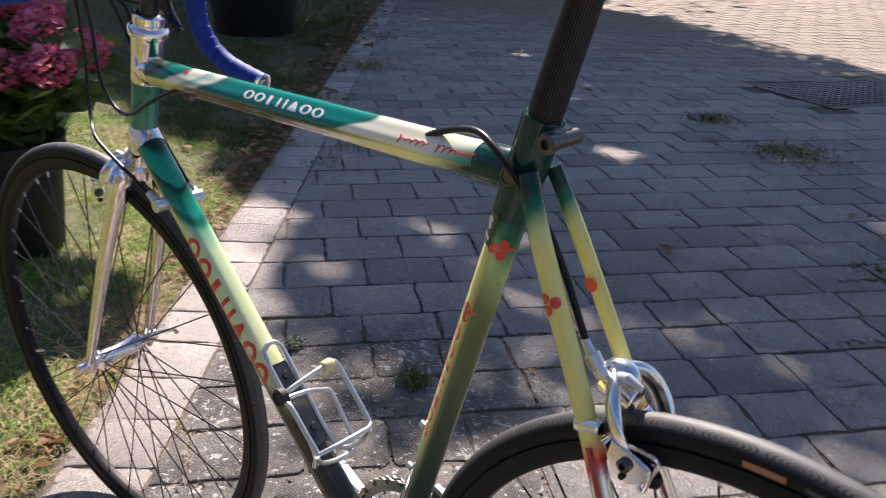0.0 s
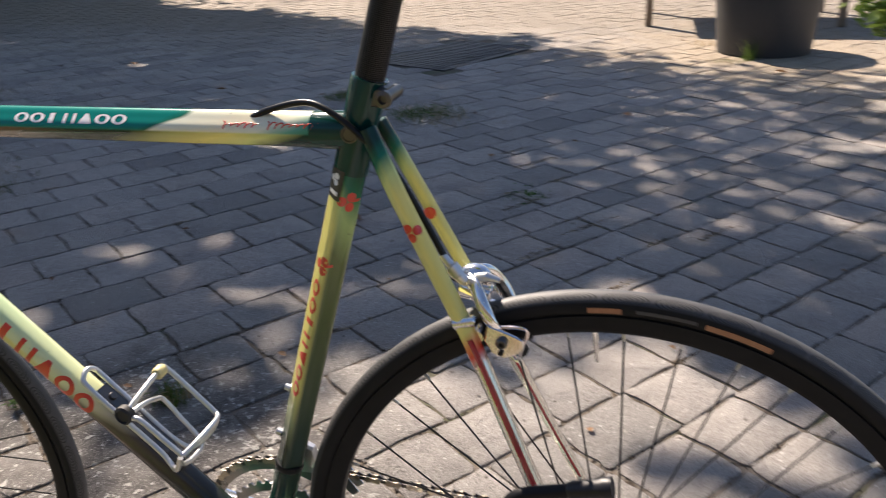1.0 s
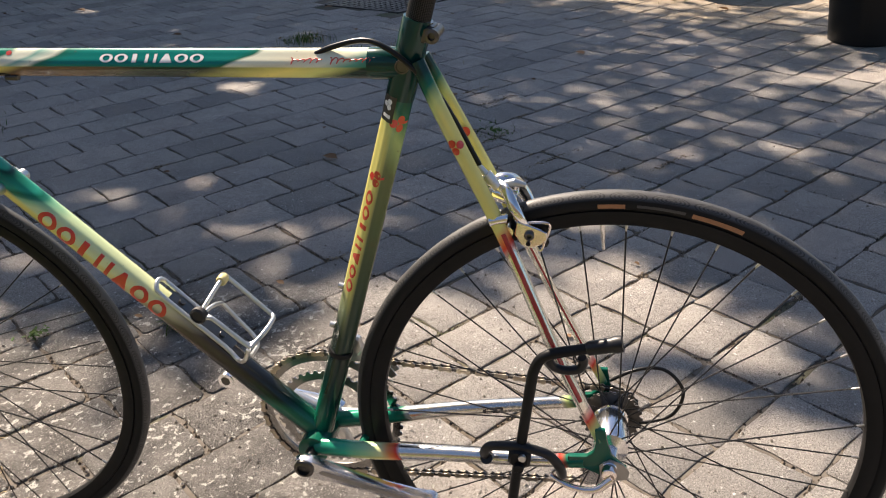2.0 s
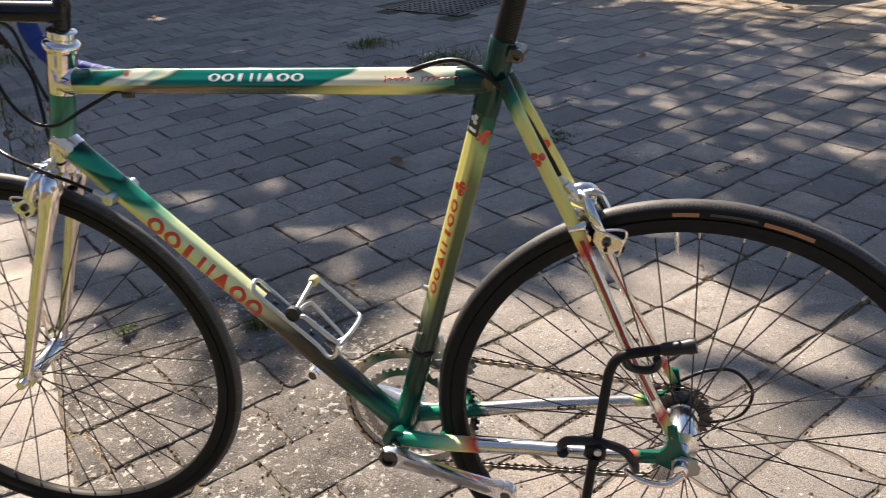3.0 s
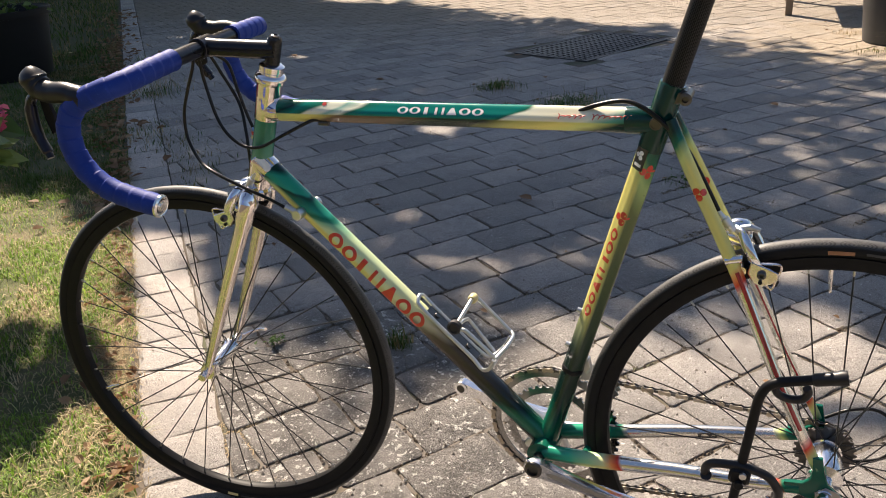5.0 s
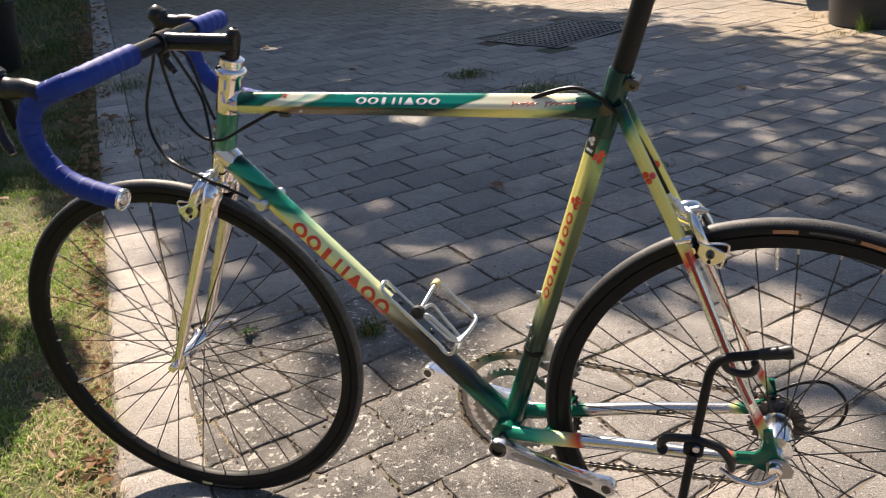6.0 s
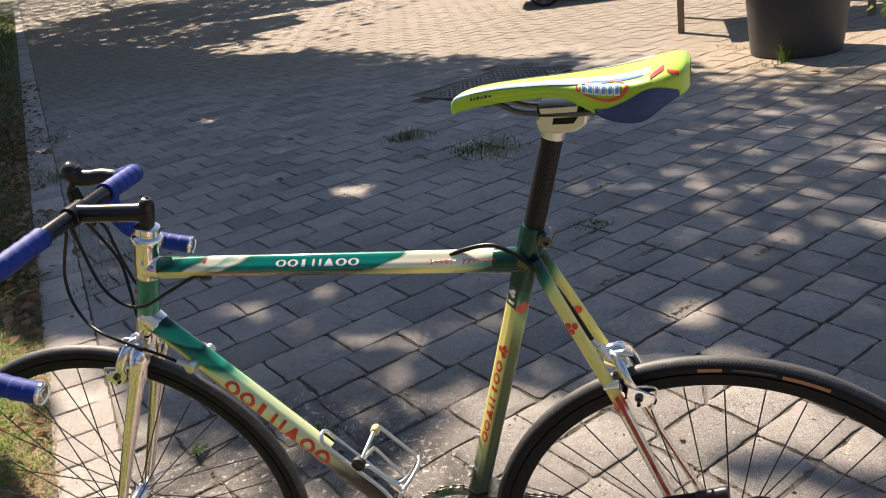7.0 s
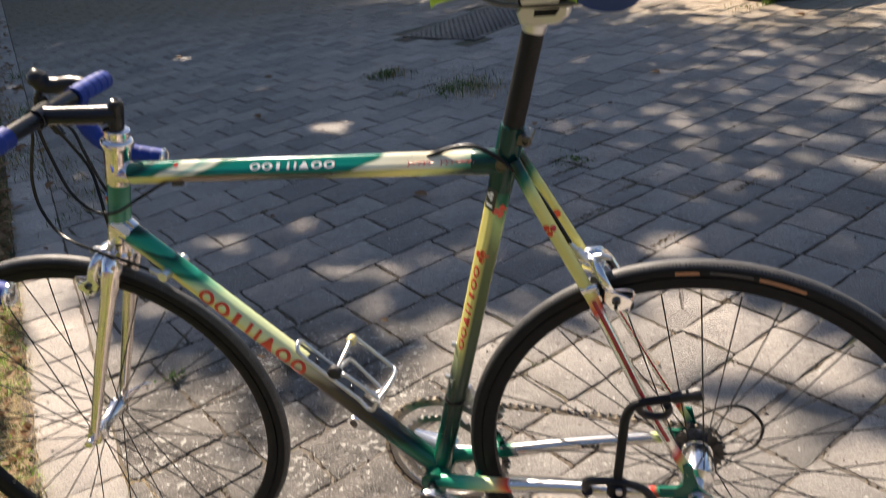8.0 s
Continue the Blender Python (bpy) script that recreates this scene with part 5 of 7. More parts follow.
part("cage_inner_rail", tube(smooth_path([on_dt(0.402, -0.030, 0.052), on_dt(0.405, -0.005, 0.053), on_dt(0.409, 0.020, 0.042), on_dt(0.415, 0.034, 0.035), on_dt(0.445, 0.036, 0.029), on_dt(0.476, 0.036, 0.024), on_dt(0.486, 0.025, 0.026), on_dt(0.487, 0.0, 0.032), on_dt(0.484, -0.025, 0.046), on_dt(0.478, -0.037, 0.058)], 6), 0.0029, 12), M["satin"], cage)
part("cage_plate", prism([(0.355, 0.0185), (0.462, 0.0185), (0.462, 0.022), (0.355, 0.022)], 0.018, Matrix(((U.x, 0, W.x, DT_A.x), (0, 1, 0, 0), (U.z, 0, W.z, DT_A.z), (0, 0, 0, 1))), 0.0008), M["steel"], cage)
part("cage_clip", tube([on_dt(0.3925, 0.012, 0.080), on_dt(0.3925, 0.014, 0.080), on_dt(0.392, 0.024, 0.080), on_dt(0.392, 0.026, 0.080)], [0.006, 0.0072, 0.0072, 0.006], 14), M["yellow"], cage, "small yellow rubber clip")
part("cage_knob", lathe([(0.0105, 0), (0.0108, 0.003), (0.0108, 0.008), (0.0080, 0.010), (0.0075, 0.008), (0.0, 0.008)], on_dt(0.400, -0.036, 0.060), (0, -1, 0), 22), M["iron"], cage, "dark round adjusting knob")
for u in (0.372, 0.440):
    part("cage_bolt", disc_rod(on_dt(u, 0, 0.021), W, 0.0045, 0.004), M["steel"], cage)


# ---------- decals: plain shapes in the maker's colours ----------
def wrap(points, a, b, r, n_up, lift=0.0004):
    """Lays (u along, v across) metres onto a tube's side towards -y."""
    a, b = Vector(a), Vector(b)
    d = (b - a).normalized()
    up = Vector(n_up)
    up = (up - d * up.dot(d)).normalized()
    side = vec(0, -1, 0)
    flute = next((f for p, f in ((TT_A, FLUTE_TT), (DT_A, FLUTE_DT), (SEAT_TOP, FLUTE_ST)) if (p - a).length < 1e-6), None)
    far = (b - a).length
    return [a + d * u + (r * (fluted(u / far, v / r, *flute) if flute else 1.0) + lift) * (side * math.cos(v / r) + up * math.sin(v / r)) for u, v in points]


def ring_mark(u, v, ru, rv, hole, k=28):
    outer = [(u + ru * math.cos(t), v + rv * math.sin(t)) for t in np.linspace(0, 2 * math.pi, k + 1)[:-1]]
    inner_ = [(u + ru * hole * math.cos(t), v + rv * hole * 1.25 * math.sin(t)) for t in np.linspace(0, 2 * math.pi, k + 1)[:-1]]
    return outer + inner_, [(i, (i + 1) % k, k + (i + 1) % k, k + i) for i in range(k)]


def bar_mark(u, v, w, h, slant=0.0, k=8):
    pts = [(u - w / 2 + w * i + slant * (j / k - 0.5), v - h / 2 + h * j / k) for i in (0, 1) for j in range(k + 1)]
    return pts, [(j, j + 1, k + 2 + j, k + 1 + j) for j in range(k)]


def dot_mark(u, v, r, k=16):
    return [(u, v)] + [(u + r * math.cos(t), v + r * math.sin(t)) for t in np.linspace(0, 2 * math.pi, k + 1)[:-1]], [(0, 1 + i, 1 + (i + 1) % k) for i in range(k)]


def decal(name, marks, a, b, r, n_up, material, parent, label="", lift=0.0004):
    v, f = [], []
    for pts, faces in marks:
        k = len(v)
        v += wrap(pts, a, b, r, n_up, lift)
        f += [tuple(i + k for i in face) for face in faces]
    return part(name, (v, f, [(0, 0)] * len(v)), material, parent, label)


def wedge_mark(u, v, w, h, k=8):
    """A plain wedge standing on its broad side."""
    pts = [(u + side * w * (0.12 + 0.38 * (1 - j / k)), v - h / 2 + h * j / k) for side in (-1, 1) for j in range(k + 1)]
    return pts, [(j, j + 1, k + 2 + j, k + 1 + j) for j in range(k)]


def maker_row(u0, step, h, v0, a, b, r, n_up, material, parent):
    """Seven plain marks of letter size in a row: rings, bars and a wedge."""
    for k in range(7):
        u = u0 + step * k
        if k in (0, 1, 5, 6):
            m = [ring_mark(u, v0, step * 0.45, h / 2, 0.50)]
        elif k == 2:
            m = [bar_mark(u - step * 0.10, v0, step * 0.30, h)]
        elif k == 3:
            m = [bar_mark(u + d * step * 0.28, v0, step * 0.20, h) for d in (-1, 1)]
        else:
            m = [wedge_mark(u, v0, step * 0.80, h)]
        decal("maker_mark", m, a, b, r, n_up, material, parent)


def clover(u, v, r, a, b, rad, n_up, parent):
    marks = [dot_mark(u + r * 0.62 * math.cos(t), v + r * 0.62 * math.sin(t), r * 0.52) for t in np.radians([90, 210, 330])]
    marks.append(bar_mark(u - r * 0.2, v - r * 0.9, r * 0.3, r * 0.9, r * 0.2))
    decal("clover_mark", marks, a, b, rad, n_up, M["red"], parent, "red clover emblem")


maker_row(0.1770, 0.0294, 0.0262, 0.0010, DT_A, DT_B, 0.0176, (0, 0, 1), M["red"], down_tube)
maker_row(0.2297, 0.0187, 0.0122, 0.0100, TT_A, TT_B, 0.0166, (0, 0, 1), M["white"], top_tube)
maker_row(0.2085, 0.0206, 0.0135, 0.0078, SEAT_TOP, BB, 0.0154, (-1, 0, 0), M["red"], seat_tube)
clover(0.182, 0.0060, 0.0095, SEAT_TOP, BB, 0.0154, (-1, 0, 0), seat_tube)
clover(0.111, -0.0085, 0.0095, SEAT_TOP, BB, 0.0154, (-1, 0, 0), seat_tube)
for s, y in ((-1, -0.0285),):
    a, b = vec(-0.200, s * 0.024, 0.757), vec(-0.135, s * 0.034, 0.628)
    clover(0.035, 0.0, 0.0085, a, b, 0.0086, (1, 0, 0.3), bicycle)
decal("clover_mark", [dot_mark(0.036, 0.000, 0.006)], vec(-0.200, 0.024, 0.757), vec(-0.135, 0.034, 0.628), 0.0086, (1, 0, 0.3), M["red"], bicycle)
sticker = decal("model_sticker", [bar_mark(0.0965, 0.0085, 0.030, 0.018)], SEAT_TOP, BB, 0.0154, (-1, 0, 0), M["decal_black"], seat_tube, "small black sticker with a white emblem", 0.0016)
decal("sticker_emblem", [dot_mark(0.0915 + 0.0036 * math.cos(t), 0.0085 + 0.0036 * math.sin(t), 0.0031) for t in np.radians([90, 210, 330])] + [bar_mark(0.1050, 0.0085, 0.004, 0.012)], SEAT_TOP, BB, 0.0154, (-1, 0, 0), M["white"], sticker, "", 0.0019)
decal("red_dot", [dot_mark(0.101, 0.017, 0.0036)], TT_A, TT_B, 0.0166, (0, 0, 1), M["red"], top_tube)


def scribble(u0, length, loops, tall):
    """One running stroke with loops, laid on the top tube."""
    pts = []
    for k in range(loops * 10 + 1):
        t = k / (loops * 10)
        a = 2 * math.pi * loops * t
        big = 1.9 if t < 0.14 else 1.0 + 0.5 * math.sin(7 * t + u0 * 90)
        pts.append((u0 + length * t + 0.0022 * math.sin(a + 0.8), 0.0068 + tall * big * math.cos(a)))
    return tube(wrap(pts, TT_A, TT_B, 0.0166, (0, 0, 1), 0.0002), 0.00062, 5)


part("handwritten_mark", joined(scribble(0.452, 0.036, 5, 0.0021), scribble(0.497, 0.050, 7, 0.0022)), M["red"], top_tube, "thin red scribbled mark")
decal("lug_emblem", [bar_mark(0.010, 0.011, 0.020, 0.012, 0.006), dot_mark(0.022, 0.010, 0.006)], DT_A, DT_B, 0.0190, (0, 0, 1), M["white"], down_tube, "worn silver lug emblem", 0.0006)
for z, c in ((0.098, M["blue_decal"]), (0.092, M["red"]), (0.085, M["yellow"])):
    p = head(z)
    part("head_badge", prism([(-0.004, -0.003), (0.004, -0.003), (0.004, 0.003), (-0.004, 0.003)], 0.010, pose(p.x - 0.0150, -0.004, p.z, 0, 0, 0), 0.001), c, head_tube)
decal("cable_guard_mark", [ring_mark(0.235, 0.0, 0.010, 0.004, 0.6), ring_mark(0.247, 0.0, 0.006, 0.004, 0.5)], vec(-0.393, 0.028, 0.290), vec(-0.03, 0.061, 0.338), 0.0102, (0, 0, 1), M["decal_black"], bicycle)

# ---------- display stand hooked to the rear stays ----------
stand = thing("bicycle_stand", (-0.13, -0.10, 0), "black powder-coated hook stand holding the rear stays", "bicycle stand")
part("post", tube(smooth_path([vec(-0.140, -0.100, 0.010), vec(-0.128, -0.100, 0.140), vec(-0.112, -0.100, 0.305), vec(-0.095, -0.100, 0.458), vec(-0.089, -0.100, 0.496), vec(-0.076, -0.100, 0.514), vec(-0.045, -0.100, 0.524), vec(-0.020, -0.100, 0.531)], 6), 0.0062, 16), M["black"], stand, "bent black steel post")
part("rubber_grip", tube([vec(-0.034, -0.100, 0.5268), vec(-0.032, -0.100, 0.5275), vec(-0.008, -0.100, 0.534), vec(-0.004, -0.100, 0.535), vec(0.003, -0.100, 0.537)], [0.0066, 0.0080, 0.0086, 0.0098, 0.0092], 16), M["hood"], stand, "black rubber end grip")
part("upper_hook", tube(smooth_path([vec(-0.070, -0.100, 0.518), vec(-0.074, -0.098, 0.507), vec(-0.069, -0.094, 0.496), vec(-0.056, -0.092, 0.491), vec(-0.042, -0.092, 0.494), vec(-0.037, -0.094, 0.504), vec(-0.039, -0.096, 0.512)], 6), 0.0052, 12), M["hood"], stand, "rubber coated upper hook")
part("lower_hook", tube(smooth_path([vec(-0.145, -0.078, 0.344), vec(-0.148, -0.092, 0.362), vec(-0.140, -0.100, 0.379), vec(-0.120, -0.104, 0.386), vec(-0.098, -0.104, 0.386), vec(-0.072, -0.102, 0.378), vec(-0.058, -0.098, 0.358), vec(-0.055, -0.086, 0.336), vec(-0.058, -0.074, 0.330)], 6), 0.0058, 12), M["hood"], stand, "rubber coated lower hook")
part("hook_end", tube([vec(-0.146, -0.090, 0.352), vec(-0.147, -0.074, 0.340), vec(-0.147, -0.072, 0.339)], [0.0074, 0.0080, 0.006], 12), M["hood"], stand)
part("hook_clamp", joined(block(0.026, 0.024, 0.024, pose(-0.104, -0.101, 0.374, 0, 6, 0), 0.004), disc_rod(vec(-0.104, -0.114, 0.366), (0, -1, 0), 0.006, 0.006)), M["black"], stand)
part("clamp_screw", disc_rod(vec(-0.100, -0.116, 0.382), (0, -1, 0), 0.0045, 0.004), M["bright_spoke"], stand)
part("base", joined(tube(smooth_path([vec(-0.36, -0.30, 0.011), vec(-0.20, -0.20, 0.011), vec(-0.14, -0.100, 0.012), vec(0.0, -0.19, 0.011), vec(0.13, -0.30, 0.011)], 6), 0.010, 12), tube([vec(-0.14, -0.10, 0.012), vec(-0.13, 0.14, 0.011)], [0.010, 0.010], 12)), M["black"], stand, "three-legged black steel base")


# ---------- ground: one sheet, lawn, paving ----------
EDGE = vec(-1.37, 0.10, 0)  # a point on the border between lawn and paving
ALONG = vec(-0.685, 0.7285, 0).normalized()  # runs away from the viewer along that border
INTO = vec(ALONG.y, -ALONG.x, 0)  # from the lawn into the paving


def from_edge(p):
    return (Vector(p) - EDGE).dot(INTO)


ground = lone("ground", ([vec(-400, -400, -0.0046), vec(400, -400, -0.0046), vec(400, 400, -0.0046), vec(-400, 400, -0.0046)], [(0, 1, 2, 3)], [(0, 0)] * 4), M["joint"], (0, 0, -0.0046), "sandy soil with moss under the paving", "ground", kind="structure")


def lawn_height(x, y):
    return 0.004 + 0.012 * noise.noise(vec(x * 1.1, y * 1.1, 0)) + 0.004 * noise.noise(vec(x * 6, y * 6, 3))


def lawn_sheet():
    verts, faces = [], []
    a = [-12 + 0.5 * i for i in range(16)] + [-4 + 0.12 * i for i in range(100)] + [8 + 1.2 * i for i in range(1, 40)]
    b = [0.0, 0.02, 0.05] + [0.05 + 0.12 * i for i in range(1, 40)] + [5 + 1.5 * i for i in range(1, 30)]
    for i, s in enumerate(a):
        for j, d in enumerate(b):
            wob = -0.012 + 0.014 * noise.noise(vec(s * 5, 2.0, 0)) + 0.010 * noise.noise(vec(s * 17, 5.0, 0))
            p = EDGE + ALONG * s - INTO * (d - wob if j < 3 else d)
            z = lawn_height(p.x, p.y) if j else -0.012
            verts.append(vec(p.x, p.y, z))
    n = len(b)
    for i in range(len(a) - 1):
        for j in range(n - 1):
            faces.append((i * n + j, i * n + j + 1, (i + 1) * n + j + 1, (i + 1) * n + j))
    return verts, faces, [(0, 0)] * len(verts)


lone("lawn", lawn_sheet(), M["lawn"], EDGE, "patchy lawn soil with thin dry grass beside the paving", "lawn", kind="structure")


def blades(places, seed, tall, wide, lean=0.6):
    """Bent grass blades at places: each a tapering strip of two faces."""
    r = np.random.RandomState(seed)
    n = len(places)
    p = np.array(places)
    ang, h = r.uniform(0, 2 * np.pi, n), tall * r.uniform(0.45, 1.25, n)
    dx, dy = np.cos(ang), np.sin(ang)
    out = h * lean * r.uniform(0.2, 1.3, n)
    w = wide * r.uniform(0.6, 1.3, n)
    face = ang + np.pi / 2 + r.uniform(-0.5, 0.5, n)
    sx, sy = np.cos(face) * w, np.sin(face) * w
    v = np.zeros((n, 5, 3))
    v[:, 0] = np.stack([p[:, 0] - sx, p[:, 1] - sy, p[:, 2]], 1)
    v[:, 1] = np.stack([p[:, 0] + sx, p[:, 1] + sy, p[:, 2]], 1)
    mid = np.stack([p[:, 0] + dx * out * 0.35, p[:, 1] + dy * out * 0.35, p[:, 2] + h * 0.62], 1)
    v[:, 2] = mid + np.stack([sx * 0.8, sy * 0.8, 0 * sx], 1)
    v[:, 3] = mid - np.stack([sx * 0.8, sy * 0.8, 0 * sx], 1)
    v[:, 4] = np.stack([p[:, 0] + dx * out, p[:, 1] + dy * out, p[:, 2] + h * np.maximum(0.25, 1 - 0.35 * out / h)], 1)
    base = np.arange(n)[:, None] * 5
    quads = (base + [0, 1, 2, 3]).tolist()
    tris = (base + [3, 2, 4]).tolist()
    return [Vector(q) for q in v.reshape(-1, 3)], quads + tris, [(0, 0)]


def quick(name, shape, material, at, label, category, kind="stuff"):
    me = bpy.data.meshes.new(name)
    me.from_pydata([(p[0] - at[0], p[1] - at[1], p[2] - at[2]) for p in shape[0]], [], shape[1])
    me.materials.append(material)
    ob = new(name, me)
    ob.location = at
    return tagged(ob, label, category, "", kind)


rs = np.random.RandomState(7)
spots = []
while len(spots) < 95000:
    s, d = rs.uniform(-2.2, 6.5), abs(rs.normal(0, 0.9)) if rs.rand() < 0.75 else rs.uniform(0, 3.2)
    if s > 2.5 and rs.rand() < 0.45:
        continue
    p = EDGE + ALONG * s - INTO * d
    thin = noise.noise(vec(p.x * 2.3, p.y * 2.3, 9))
    if thin < -0.12 and rs.rand() < 0.80:
        continue
    if d < 0.07 and rs.rand() < 0.6:
        continue
    spots.append((p.x, p.y, lawn_height(p.x, p.y) - 0.003))
# blades split at the shade line; the shady ones get the darker colour
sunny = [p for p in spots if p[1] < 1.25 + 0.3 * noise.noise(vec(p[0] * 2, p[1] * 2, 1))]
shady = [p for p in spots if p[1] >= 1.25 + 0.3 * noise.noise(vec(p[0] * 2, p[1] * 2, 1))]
quick("shaded_grass", blades(shady, 4, 0.036, 0.0015, 1.1), M["weed"], EDGE, "grass blades under the tree, coloured darker for its shade", "grass")
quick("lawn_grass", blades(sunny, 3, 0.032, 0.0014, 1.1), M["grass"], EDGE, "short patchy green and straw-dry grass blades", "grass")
spots = []
while len(spots) < 14000:
    s, d = rs.uniform(-2.2, 5.0), abs(rs.normal(0, 0.30)) if rs.rand() < 0.6 else rs.uniform(-0.025, 0.11)
    p = EDGE + ALONG * s - INTO * (d + 0.012)
    if noise.noise(vec(p.x * 2.0, p.y * 2.0, 4)) < -0.05 and s > 0.6:
        continue
    spots.append((p.x, p.y, 0.003 + max(0, lawn_height(p.x, p.y))))
quick("dry_grass_clippings", blades(spots, 5, 0.016, 0.0010, 2.8), M["straw"], EDGE, "dry straw and clippings along the lawn border", "straw")


def leaf_cards(places, seed, size, curl=0.35, flat=1.0, long=1.7):
    """Small leaves: six points, folded along the midrib and curled."""
    r = np.random.RandomState(seed)
    verts, faces = [], []
    for x, y, z in places:
        l = size * r.uniform(0.6, 1.35)
        w = l / long
        m = Euler((r.uniform(-1, 1) * flat, r.uniform(-1, 1) * flat, r.uniform(0, 6.283))).to_matrix()
        c = curl * l * r.uniform(0.2, 1.2)
        pts = [(-l / 2, 0, c * 0.3), (-l * 0.12, -w / 2, c), (l * 0.22, -w * 0.42, c), (l / 2, 0, 0), (l * 0.22, w * 0.42, c), (-l * 0.12, w / 2, c), (0, 0, 0.0)]
        k = len(verts)
        for q in pts:
            verts.append(m @ Vector(q) + Vector((x, y, z)))
        faces += [(k, k + 1, k + 6), (k + 1, k + 2, k + 6), (k + 2, k + 3, k + 6), (k + 3, k + 4, k + 6), (k + 4, k + 5, k + 6), (k + 5, k, k + 6)]
    return verts, faces, [(0, 0)]


spots = []
for k in range(900):
    s, d = rs.uniform(-2.0, 7.0), abs(rs.normal(0.0, 0.07)) - (0.05 if rs.rand() < 0.015 else 0.0)
    p = EDGE + ALONG * s - INTO * (d + 0.01)
    spots.append((p.x, p.y, 0.010 + rs.uniform(0, 0.012)))
quick("dead_leaf_litter", leaf_cards(spots, 8, 0.030, 0.3, 0.45), M["dead_leaf"], EDGE, "brown dead leaves gathered along the lawn border", "leaf litter")
spots = []
for k in range(520):
    s, d = rs.uniform(1.2, 9.5), rs.normal(0.06, 0.10)
    p = EDGE + ALONG * s - INTO * d
    if noise.noise(vec(s * 1.3, 4.0, 0)) > -0.25 and (d > 0 or s > 2.0):
        spots.append((p.x, p.y, 0.012 + rs.uniform(0, 0.016)))
quick("dead_leaf_drift", leaf_cards(spots, 28, 0.052, 0.22, 0.35), M["dead_leaf"], EDGE, "drift of larger brown leaves along the shaded border", "leaf litter")
spots = []
while len(spots) < 16000:
    s, d = rs.uniform(5.5, 30.0), abs(rs.normal(0, 1.6))
    p = EDGE + ALONG * s - INTO * (d + 0.04)
    spots.append((p.x, p.y, lawn_height(p.x, p.y) - 0.003))
# far blades use the darker colour too, to deepen their shade
quick("far_lawn_grass", blades(spots, 13, 0.075, 0.0050, 0.9), M["weed"], EDGE, "short grass of the far lawn, coloured darker for shade", "grass")
spots = [(rs.uniform(-6, 2.5), rs.uniform(0.6, 8.5), 0.006) for k in range(150)]
spots = [p for p in spots if from_edge((p[0], p[1], 0)) > 0.1]
quick("scattered_leaf_scraps", leaf_cards(spots, 9, 0.022, 0.25, 0.25), M["dead_leaf"], (0, 0, 0), "scattered dry leaf scraps on the paving", "leaf litter")
# sand washed into the joints beside the lawn, higher in some places than in others
grit_rng = random.Random(77)
sand_verts, sand_faces = [], []
NX, NY = 100, 62
for j in range(NY + 1):
    for i in range(NX + 1):
        x, y = -1.25 + i * 0.02, -0.42 + j * 0.02
        swell = noise.noise((x * 2.6, y * 2.6, 3.0)) + 0.45 * noise.noise((x * 17.0, y * 17.0, 8.0))
        rim = min(1.0, min(i, NX - i) / 10.0, min(j, NY - j) / 10.0)
        sand_verts.append(vec(x, y, -0.0062 + rim * min(0.0034, max(0.0, 0.0024 + 0.0030 * swell))))
for j in range(NY):
    for i in range(NX):
        k = j * (NX + 1) + i
        sand_faces.append((k, k + 1, k + NX + 2, k + NX + 1))
quick("joint_sand", (sand_verts, sand_faces, [(0, 0)] * (4 * len(sand_faces))), M["joint_sand"], (0, 0, 0), "pale sand washed into the paving joints", "sand")
# loose grit and crumbs lying on the blocks
sand_verts, sand_faces = [], []
for k in range(6200):
    x, y = (grit_rng.gauss(-0.55, 0.55), grit_rng.gauss(0.05, 0.42)) if k < 2600 else (grit_rng.uniform(-1.2, 2.4), grit_rng.uniform(-0.3, 4.6))
    if from_edge((x, y, 0)) < 0.02:
        continue
    r = 0.0012 + 0.0036 * grit_rng.random() ** 3
    a, f = grit_rng.random() * 6.28, 0.6 + 0.8 * grit_rng.random()
    b = len(sand_verts)
    for q in range(5):
        w = a + q * 1.2566
        sand_verts.append(vec(x + r * f * math.cos(w) * (0.8 + 0.4 * grit_rng.random()), y + r / f * math.sin(w), 0.0002))
    sand_verts.append(vec(x, y, 0.0003 + r * 1.1))
    sand_faces += [(b + q, b + (q + 1) % 5, b + 5) for q in range(5)]
quick("paving_grit", (sand_verts, sand_faces, [(0, 0)] * (3 * len(sand_faces))), M["grit"], (0, 0, 0), "loose pale grit and crumbs on the paving", "grit")
leaf_at = [(-2.249, 2.856, 25), (-1.95, 4.6, 70), (-3.72, 4.43, 10), (-1.0, 1.78, 140), (-0.70, 2.60, 40), (-2.6, 3.7, 0), (-1.55, 3.9, 100), (-4.75, 4.0, 60), (-4.6, 3.75, 10), (-5.1, 4.5, 80), (0.62, 4.6, 10), (-0.2, 3.4, 50)]
for x, y, a in leaf_at:
    ob = lone("fallen_leaf", leaf_cards([(x, y, 0.008)], int(a) + 3, 0.062, 0.14, 0.10), M["dead_leaf"], (x, y, 0.0), "curled dry fallen leaf on the paving", "leaf", "fallen leaves")


def tuft(x, y, n, spread, tall, mat, label, name="weed_tuft"):
    r = np.random.RandomState(int(abs(x * 917 + y * 331)) % 9999)
    pl = [(x + r.normal(0, spread), y + r.normal(0, spread), -0.004) for _ in range(n)]
    lone(name, blades(pl, n, tall, 0.0016, 0.9 if tall > 0.01 else 4.0)[:2] + ([(0, 0)] * (n * 5),), M[mat], (x, y, 0), label, "weed", "", "stuff", smooth=False)


